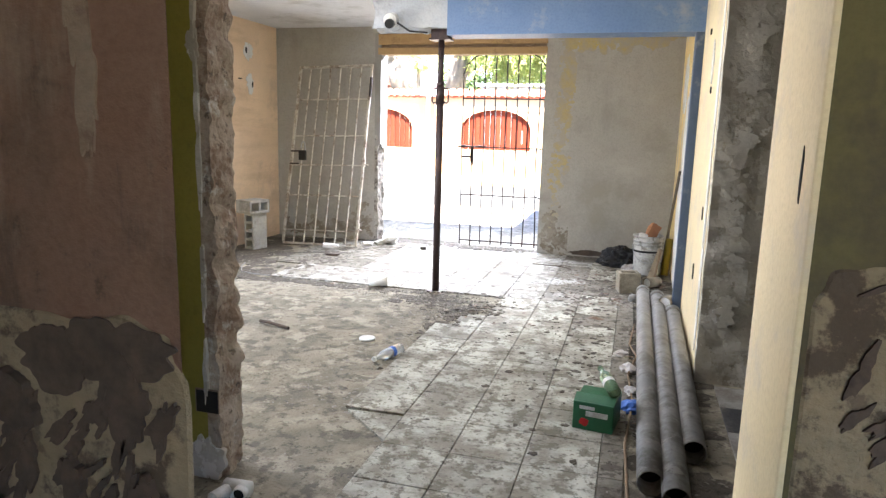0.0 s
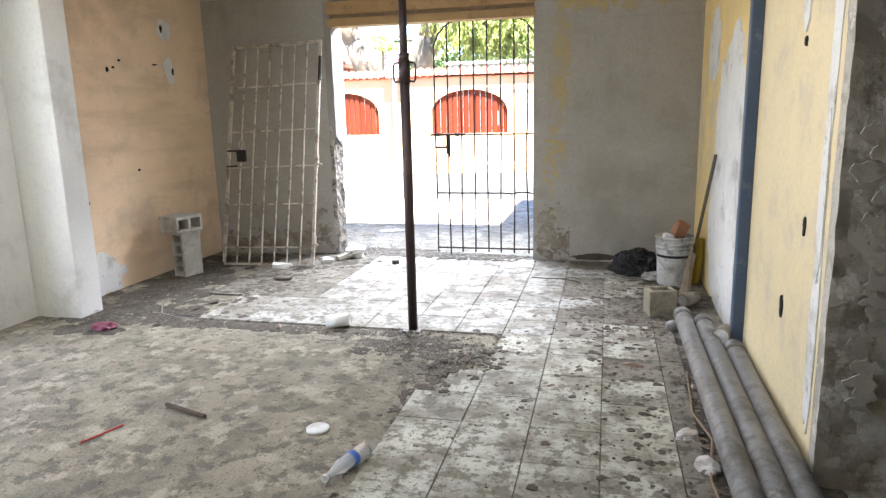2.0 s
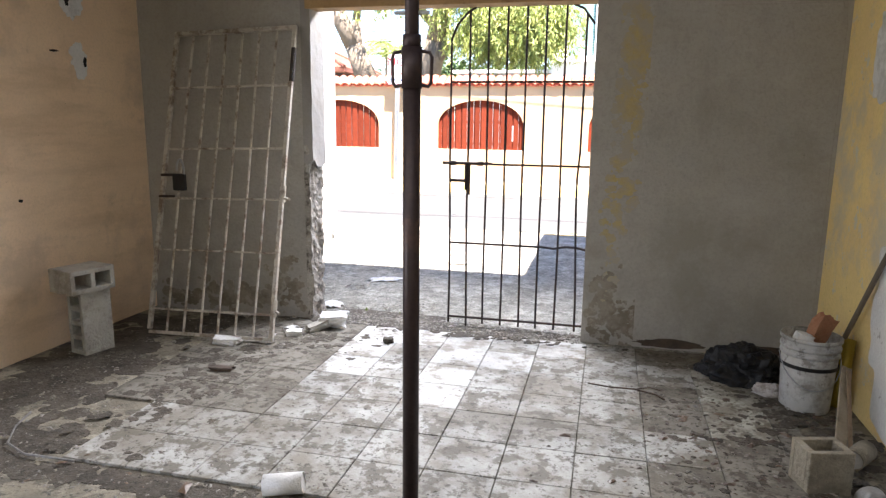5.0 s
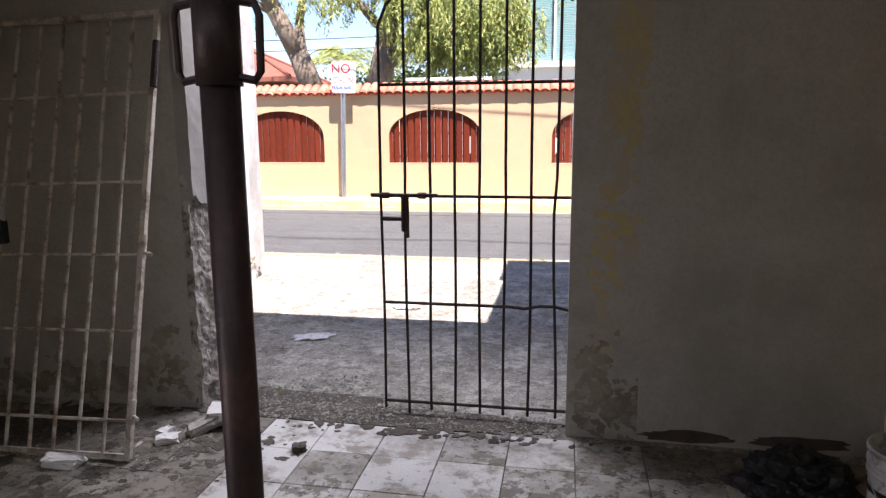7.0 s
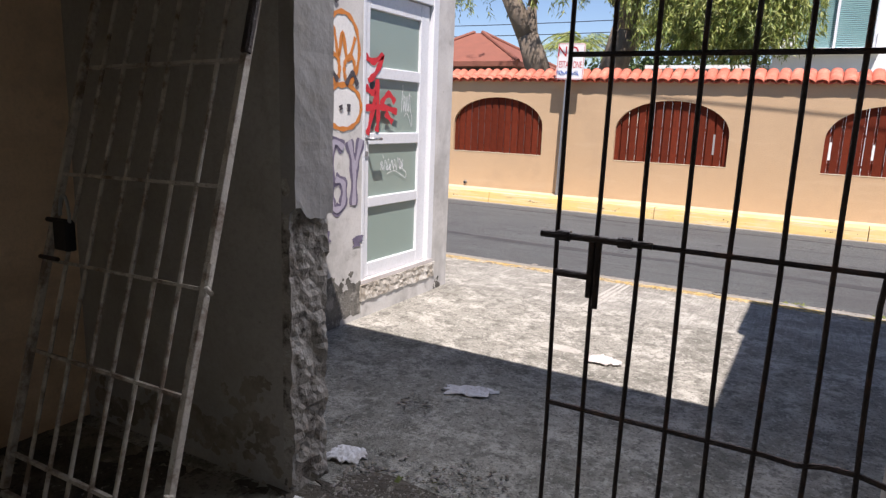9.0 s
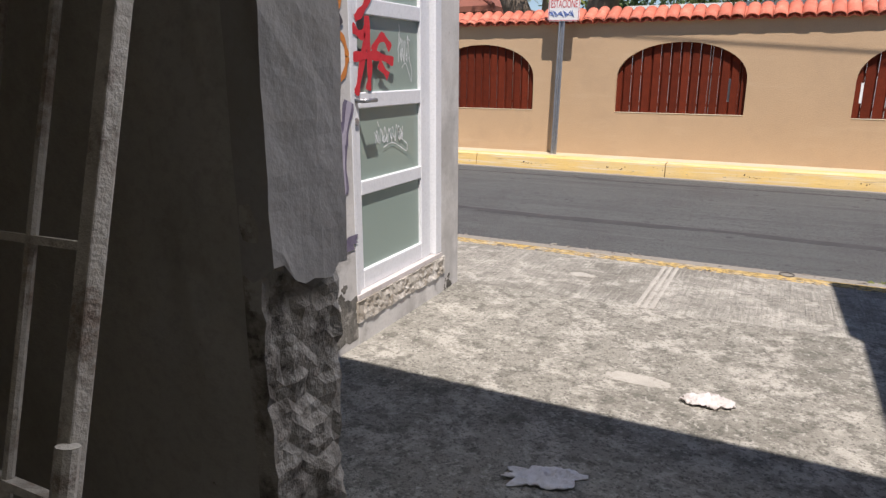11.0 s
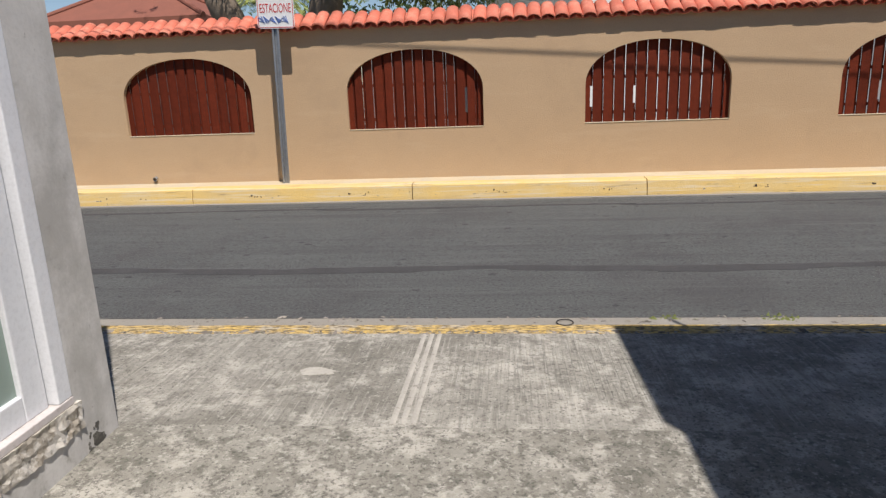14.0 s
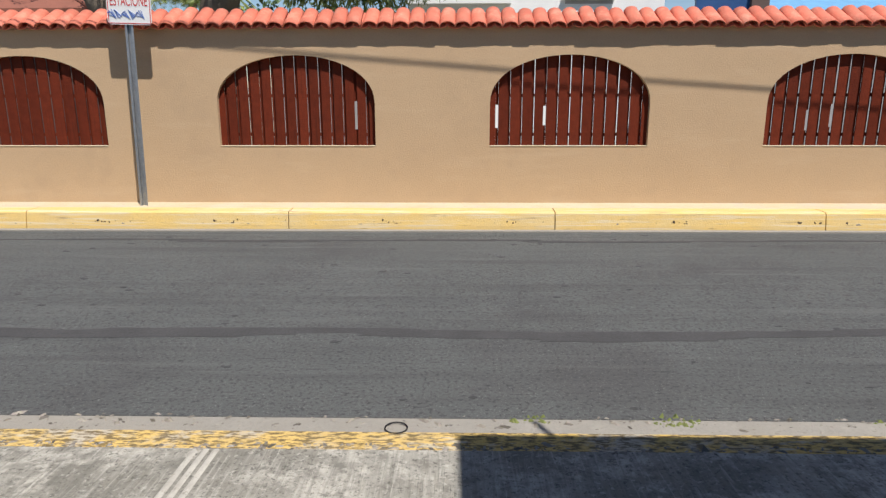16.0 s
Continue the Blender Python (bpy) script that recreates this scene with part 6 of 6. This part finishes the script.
# ---- cloths outside ----
def rag(label, at, size, seed, turn, material):
    bm = bmesh.new()
    bmesh.ops.create_grid(bm, x_segments=26, y_segments=20, size=1.0)
    off = Vector((seed, seed * 2, seed * 3))
    for v in bm.verts:
        p = v.co.copy()
        r = 1 + 0.35 * noise.noise(Vector((math.atan2(p.y, p.x) * 1.3, seed, 0)))
        r += 0.3 * noise.noise(Vector((math.atan2(p.y, p.x) * 3.5, seed, 4)))
        z = (0.55 - abs(noise.noise(p * 2.6 + off))) * 1.5 + (0.4 - abs(noise.noise(p * 6 + off))) * 0.7
        z = max(z, 0.05 + 0.1 * noise.noise(p * 9 + off))
        edge = max(abs(p.x), abs(p.y))
        v.co = Vector((p.x * size[0] * r * (1 - 0.25 * abs(p.y)), p.y * size[1] * r * (1 - 0.2 * abs(p.x)), z * size[2] * (1.15 - edge * 0.7)))
    bmesh.ops.solidify(bm, geom=bm.faces[:], thickness=0.004)
    ob = part("rag", bm, material, None, "", True)
    ob.matrix_basis = pose(*at, 0, 0, turn)
    return tagged(ob, label, "cloth", "rags on the forecourt")


rag("pale dirty rag crumpled on the sunlit concrete", (-2.40, 10.0, -0.006), (0.12, 0.06, 0.045), 2.0, 12, M["cloth"])
rag("grey-white dirty rag lying on shaded concrete", (-2.90, 9.09, -0.006), (0.15, 0.07, 0.03), 5.0, 22, M["cloth_lightened"])
rag("white crumpled cloth by the doorway", (-3.02, 8.14, -0.006), (0.09, 0.07, 0.04), 9.0, 20, M["cloth_lightened"])

# ---- graffiti ----
def spray(name, rows, material, parent, label, w=0.022, x=None):
    bm = bmesh.new()
    x = XW + 0.002 if x is None else x
    for pts in rows:
        # smoothed ribbon
        P = [Vector((q[0], q[1])) for q in pts]
        fine = []
        for i in range(len(P) - 1):
            p0, p1, p2, p3 = P[max(i - 1, 0)], P[i], P[i + 1], P[min(i + 2, len(P) - 1)]
            for s in range(6):
                t = s / 6
                fine.append(0.5 * ((2 * p1) + (p2 - p0) * t + (2 * p0 - 5 * p1 + 4 * p2 - p3) * t * t + (3 * p1 - p0 - 3 * p2 + p3) * t ** 3))
        fine.append(P[-1])
        prev = None
        for i, q in enumerate(fine):
            d = (fine[min(i + 1, len(fine) - 1)] - fine[max(i - 1, 0)]).normalized()
            nrm = Vector((-d.y, d.x)) * w / 2 * (1 + 0.25 * math.sin(i * 1.3))
            a, b = bm.verts.new((x, q.x + nrm.x, q.y + nrm.y)), bm.verts.new((x, q.x - nrm.x, q.y - nrm.y))
            if prev:
                bm.faces.new((prev[0], prev[1], b, a))
            prev = (a, b)
        x += 0.0004
    return part(name, bm, material, parent, label)


def oval(cy, cz, ry, rz, n=10):
    return [(cy + ry * math.cos(2 * math.pi * i / n), cz + rz * math.sin(2 * math.pi * i / n)) for i in range(n + 1)]


flakes = bmesh.new()
flake(flakes, "x", XW, (9.64, 1.55), (0.20, 0.17), 5, 0.0012, 40, 0.06)
flake(flakes, "x", XW, (9.62, 1.93), (0.19, 0.24), 6, 0.0010, 40, 0.06)
part("white_fill", flakes, M["white"], sidew, "white spray paint fill")
spray("orange_outline", [oval(9.64, 1.55, 0.20, 0.15), oval(9.62, 1.93, 0.19, 0.24), [(9.46, 1.85), (9.52, 2.06), (9.58, 1.88), (9.62, 2.04), (9.68, 1.86), (9.76, 2.02)], oval(9.53, 1.80, 0.06, 0.09), oval(9.70, 1.80, 0.06, 0.09)], M["orange"], sidew, "orange sprayed outline", 0.03, XW + 0.004)
spray("dark_outline", [[(9.44, 1.72), (9.5, 1.78), (9.57, 1.72)], [(9.66, 1.70), (9.73, 1.78), (9.79, 1.70)], [(9.60, 1.56), (9.61, 1.53)], [(9.69, 1.57), (9.69, 1.52)], [(9.46, 2.2), (9.5, 2.28), (9.56, 2.22)]], M["dark_spray"], sidew, "dark sprayed strokes", 0.035, XW + 0.007)
TAG = [[(9.64, 1.27), (9.52, 1.30), (9.50, 1.0), (9.53, 0.86), (9.63, 0.87), (9.64, 1.02), (9.55, 1.06)], [(9.70, 1.32), (9.76, 1.12), (9.76, 0.86)], [(9.84, 1.33), (9.77, 1.12)], [(9.46, 1.26), (9.43, 1.0), (9.45, 0.85)], [(9.44, 0.7), (9.46, 0.62)], [(9.80, 0.62), (9.80, 0.55)], [(9.83, 0.63), (9.83, 0.58)]]
spray("purple_tag", TAG, M["purple"], sidew, "purple-grey sprayed outline", 0.085, XW + 0.003)
spray("lavender_fill", TAG[:3], M["lavender"], sidew, "lavender sprayed fill", 0.04, XW + 0.0065)
spatter("algae", sidew, M["grime"], "x", XW, 1, [((9.5, 0.16), (0.3, 0.16), 150, 0.012, 0.07), ((9.0, 0.2), (0.45, 0.22), 150, 0.015, 0.09), ((8.4, 0.2), (0.4, 0.22), 110, 0.015, 0.09), ((11.0, 0.03), (0.05, 0.04), 30, 0.006, 0.02)], 22, "dark weathering low on the wall", 0.0006)
spray("red_tag", [[(9.91, 1.92), (10.02, 1.88), (10.14, 1.93), (10.05, 1.80), (9.96, 1.74)], [(9.93, 1.70), (10.02, 1.66), (10.08, 1.72), (9.98, 1.42), (9.95, 1.36)], [(10.07, 1.76), (10.09, 1.5), (10.07, 1.38)], [(10.12, 1.58), (10.22, 1.66), (10.31, 1.60)], [(9.93, 1.55), (10.15, 1.56), (10.34, 1.53)], [(10.18, 1.52), (10.28, 1.45)]], M["redspray"], door, "red sprayed tag", 0.045, -0.026)
def scrawl(y0, z0, width, height, seed, letters):
    """Jagged hand-drawn strokes in a row with a looped tail."""
    r = random.Random(seed)
    rows = []
    for i in range(letters):
        a = y0 + width * i / letters
        w = width / letters
        rows.append([(a + w * r.uniform(-0.3, 1.3), z0 + height * r.uniform(-0.5, 0.5)) for _ in range(4)])
        rows.append([(a, z0 - height * 0.5), (a + w * 0.3, z0 + height * r.uniform(0.3, 0.7)), (a + w * 0.9, z0 - height * r.uniform(0.2, 0.5))])
    e = y0 + width
    rows.append([(e - width * 0.75, z0 - height * 0.75), (e - width * 0.4, z0 - height * 0.55), (e, z0 - height * 1.1), (e + width * 0.14, z0 - height * 1.3), (e + width * 0.16, z0 - height * 0.8), (e - width * 0.1, z0 - height * 0.3)])
    rows.append([(y0 + width * 0.05, z0 + height * 1.0), (y0 + width * 0.1, z0 + height * 0.65)])
    return rows


spray("marker_tag", scrawl(10.17, 1.12, 0.30, 0.085, 3, 7), M["scratch"], door, "white marker scrawl", 0.0055, -0.05)
spray("marker_tag", scrawl(10.44, 1.60, 0.13, 0.14, 5, 4), M["scratch"], door, "white marker scrawl", 0.005, -0.05)


# ---- leaf litter, dust and crumbs ----
def scatter(name, label, boxes_, n, size, material, seed, zf, parent=None, flat=0.35):
    np.random.seed(seed)
    tot = sum(b[4] for b in boxes_)
    P = []
    for x0, x1, y0, y1, w in boxes_:
        k = int(n * w / tot)
        P.append(np.stack([np.random.uniform(x0, x1, k), np.random.uniform(y0, y1, k)], 1))
    P = np.concatenate(P)
    k = len(P)
    ang = np.random.uniform(0, 6.283, k)
    s = size * np.random.lognormal(0, 0.5, k)
    verts, faces = [], []
    for i in range(k):
        c, sn = math.cos(ang[i]), math.sin(ang[i])
        z = zf(P[i][0], P[i][1])
        for (u, v, h) in ((-1, -0.4, 0), (0.9, -0.5, 0), (1.1, 0.3, 0), (-0.6, 0.55, 0), (0.05, 0.0, flat)):
            j = 1 + 0.3 * math.sin(i * 7.1 + u * 3)
            verts.append((P[i][0] + s[i] * j * (u * c - v * sn), P[i][1] + s[i] * j * (u * sn + v * c), z + s[i] * h))
        b = i * 5
        faces += [(b, b + 1, b + 4), (b + 1, b + 2, b + 4), (b + 2, b + 3, b + 4), (b + 3, b, b + 4)]
    me = bpy.data.meshes.new(name)
    me.from_pydata(verts, [], faces)
    me.materials.append(material)
    ob = new(name, me)
    return tagged(ob, label, "debris", kind="stuff")


scatter("floor_debris", "crumbs of plaster and dry leaves on the floor", [(-4.2, 0.3, 2.4, 7.6, 1), (-1.7, -0.9, 3.0, 5.6, 1.2), (-0.8, 0.3, 5.5, 7.5, 1.6), (-0.02, 0.33, 3.0, 6.0, 2.0), (-4.2, -1.5, 5.3, 5.7, 1.0), (-3.9, -2.8, 7.0, 7.6, 1.0), (-4.2, -3.3, 5.2, 6.8, 1.2)], 8200, 0.0058, M["litter"], 21, lambda x, y: 0.0 if (x > -1.3 and x < 0) or (y > 5.6 and x > -3.2) else -0.013)
scatter("mortar_crumbs", "heap of mortar crumbs around the prop foot", [(-1.9, -1.1, 4.9, 5.5, 0.7), (-1.65, -0.9, 4.7, 5.3, 0.6), (-1.7, -1.3, 5.1, 5.55, 0.7), (-2.3, -1.5, 5.2, 5.6, 0.4), (-1.45, -1.0, 3.6, 4.9, 0.4)], 1500, 0.0062, M["litter"], 22, lambda x, y: 0.012 * math.exp(-((x + 1.5) ** 2 + (y - 5.4) ** 2) / 0.04) - 0.012, flat=0.6)
scatter("fallen_leaves", "curled dry leaves on the floor", [(-0.6, 0.3, 5.6, 7.0, 2), (0.0, 0.33, 3.2, 5.0, 2), (-4.2, -2.0, 4.5, 5.6, 0.6), (-1.2, -0.2, 4.5, 6.8, 1)], 520, 0.011, M["leaf_litter"], 23, lambda x, y: 0.002, flat=0.3)
scatter("threshold_litter", "dark leaf litter and dirt along the threshold", [(-2.9, -1.05, 7.72, 7.95, 3), (-2.95, -1.7, 7.9, 8.15, 1.0), (-2.95, -2.2, 7.9, 8.3, 0.5), (-3.3, -3.1, 8.33, 8.5, 0.10), (-3.15, -2.95, 8.7, 8.9, 0.14), (-2.6, -2.3, 8.15, 8.4, 0.2)], 3000, 0.0062, M["litter"], 24, lambda x, y: -0.004, flat=0.4)
scatter("weeds", "small weeds along the gutter edge", [(-0.8, -0.55, 12.76, 12.87, 1), (-1.5, -1.3, 12.78, 12.86, 0.6), (0.3, 2.5, 12.78, 12.88, 2.2), (-2.75, -2.35, 8.02, 8.2, 0.1)], 260, 0.009, M["moss"], 25, lambda x, y: -0.098 if y > 12 else -0.01, flat=1.0)
scatter("kerb_grit", "grit and leaf crumbs along the old kerb", [(-7, 3, 12.47, 12.55, 2), (-5, 3, 12.67, 12.85, 1)], 1300, 0.010, M["litter"], 26, lambda x, y: -0.078 if y < 12.6 else -0.093, flat=0.4)

# dirt: along the walls, the tile edge, the prop foot and over the tiles
spatter("dirt_drift", bpy.data.objects["floor"], M["dirt"], "z", -0.014, 1, [((0.18, 3.6), (0.14, 0.9), 90, 0.02, 0.09), ((0.17, 5.1), (0.14, 0.8), 90, 0.02, 0.09), ((-3.95, 6.5), (0.3, 0.9), 190, 0.03, 0.13), ((-3.6, 7.4), (0.6, 0.2), 120, 0.03, 0.10), ((-3.85, 5.6), (0.4, 0.25), 110, 0.02, 0.10), ((-2.7, 5.46), (0.9, 0.05), 150, 0.012, 0.06), ((-1.5, 5.25), (0.25, 0.2), 100, 0.012, 0.06), ((-1.25, 4.6), (0.12, 0.6), 90, 0.012, 0.06)], 41, "drift of grey dirt", 0.0012)
spatter("tile_dirt", bpy.data.objects["floor"], M["dirt"], "z", 0.0012, 1, [((-3.15, 6.6), (0.25, 0.8), 190, 0.006, 0.04), ((-2.75, 7.35), (0.35, 0.25), 110, 0.006, 0.03), ((0.05, 6.7), (0.25, 0.6), 190, 0.006, 0.04), ((-0.35, 6.0), (0.35, 1.0), 190, 0.004, 0.024), ((-0.3, 4.3), (0.4, 0.9), 150, 0.004, 0.02), ((-1.7, 7.66), (0.7, 0.04), 90, 0.006, 0.03), ((-1.1, 5.1), (0.15, 0.4), 80, 0.005, 0.028)], 42, "smears of mud on the tiles", 0.0003)
bm = bmesh.new()
for i, (c, s) in enumerate([((-2.0, 7.83), (0.95, 0.12)), ((-2.45, 7.98), (0.45, 0.12))]):
    flake(bm, "z", -0.014, c, s, 150 + i, 0.008 + 0.002 * i, 60, 0.18, 1, 0.6)
part("dirt_strip", bm, M["dirt"], bpy.data.objects["driveway"], "dark dirt along the threshold")
# ring on the gutter, small wall pipe
ring = thing("rubber_ring", "black rubber ring lying in the gutter", "ring", (-2.06, 12.71, -0.083))
part("loop", strand(bmesh.new(), [(0.055 * math.cos(a), 0.055 * math.sin(a), 0) for a in np.linspace(0, 6.283, 20)], 0.0035, 6), M["black_plastic"], ring)
dp = part("drain_pipe", pipe(bmesh.new(), (-7.55, YF - 0.05, 0.22), (-7.55, YF + 0.05, 0.24), 0.03, 0.006), M["pvc"], streetwall, "small drain pipe stub")

# ---- floor tiles ----
TW = 0.308
GX0, GY0 = -0.712, 3.085


def tile_mesh(w, d, h, name, material):
    bm = bmesh.new()
    e = 0.0022
    lo = [bm.verts.new(p) for p in ((0, 0, -h), (w, 0, -h), (w, d, -h), (0, d, -h))]
    mi = [bm.verts.new(p) for p in ((0, 0, -e), (w, 0, -e), (w, d, -e), (0, d, -e))]
    hi = [bm.verts.new(p) for p in ((e, e, 0), (w - e, e, 0), (w - e, d - e, 0), (e, d - e, 0))]
    bm.faces.new(hi)
    for a, b in ((lo, mi), (mi, hi)):
        for i in range(4):
            bm.faces.new((a[i], a[(i + 1) % 4], b[(i + 1) % 4], b[i]))
    me = bpy.data.meshes.new(name)
    bm.to_mesh(me)
    bm.free()
    me.materials.append(material)
    return me


floor = bpy.data.objects["floor"]
r5 = random.Random(9)
G = 0.0035
full = {0: tile_mesh(TW - G, TW - G, 0.013, "floor_tile", M["tile"]), 1: tile_mesh(TW - G, TW - G, 0.013, "floor_tile", M["tile_back"]), 2: tile_mesh(TW - G, TW - G, 0.013, "floor_tile", M["tile_dusty"]), 3: tile_mesh(TW - G, TW - G, 0.013, "floor_tile", M["tile_clean"])}


def lay(i, j, kind, x0=None, w=None, y0=None, d=None):
    x = GX0 + i * TW if x0 is None else x0
    y = GY0 + j * TW if y0 is None else y0
    if w or d:
        me = tile_mesh((w or TW) - G, (d or TW) - G, 0.013, "floor_tile", M[("tile", "tile_back", "tile_dusty", "tile_clean")[kind]])
    else:
        me = full[kind]
    ob = new("floor_tile", me)
    ob.parent = floor
    ob.matrix_basis = pose(x, y, r5.uniform(-0.001, 0.0012), r5.uniform(-0.12, 0.12), r5.uniform(-0.12, 0.12), 0)


for j in range(-5, 15):
    def pick():
        return 0 if j < 8 else 3 if j > 11 and r5.random() < 0.25 + 0.3 * (j - 12) else 1
    back = pick()
    lay(1, j, 2 if j > 5 and r5.random() < 0.65 else 0)
    lay(0, j, 2 if j > 6 and r5.random() < 0.4 else 0 if j > 8 and r5.random() < 0.5 else pick())
    lay(-1, j, pick())
    lay(2, j, 2, w=0.10 if j < 6 else 0.12)
    if j >= 0 and j not in (5, 6, 7):
        lay(-2, j, back)
    if j == 5:
        lay(-2, j, back, x0=GX0 - 1.6 * TW, w=0.6 * TW)
    if j >= 8:
        for i in range(-8, -2):
            lay(i, j, 2 if i < -6 and j > 9 else 3 if i > -7 and j > 10 and r5.random() < 0.3 + 0.2 * (j - 11) else 1)
        if j > 9:
            lay(-9, j, 2)
# broken slip beside the first row
bm = bmesh.new()
v = [bm.verts.new(p) for p in ((-1.30, 3.05, -0.001), (-1.024, 3.06, -0.001), (-1.022, 2.80, -0.001), (-1.30, 3.05, -0.013), (-1.024, 3.06, -0.013), (-1.022, 2.80, -0.013))]
bm.faces.new(v[:3])
bm.faces.new(v[3:])
for a, b in ((0, 1), (1, 2), (2, 0)):
    bm.faces.new((v[a], v[b], v[b + 3], v[a + 3]))
part("broken_tile", bm, M["tile"], floor, "broken corner of a tile")
# checker tiles of the side room
ck = [tile_mesh(0.298, 0.298, 0.012, "checker_tile", M["checker_dark"]), tile_mesh(0.298, 0.298, 0.012, "checker_tile", M["checker_light"])]
for i in range(6):
    for j in range(6):
        ob = new("checker_tile", ck[(i + j) % 2])
        ob.parent = floor
        ob.matrix_basis = pose(0.46 + i * 0.3, 2.2 + j * 0.3, -0.001)
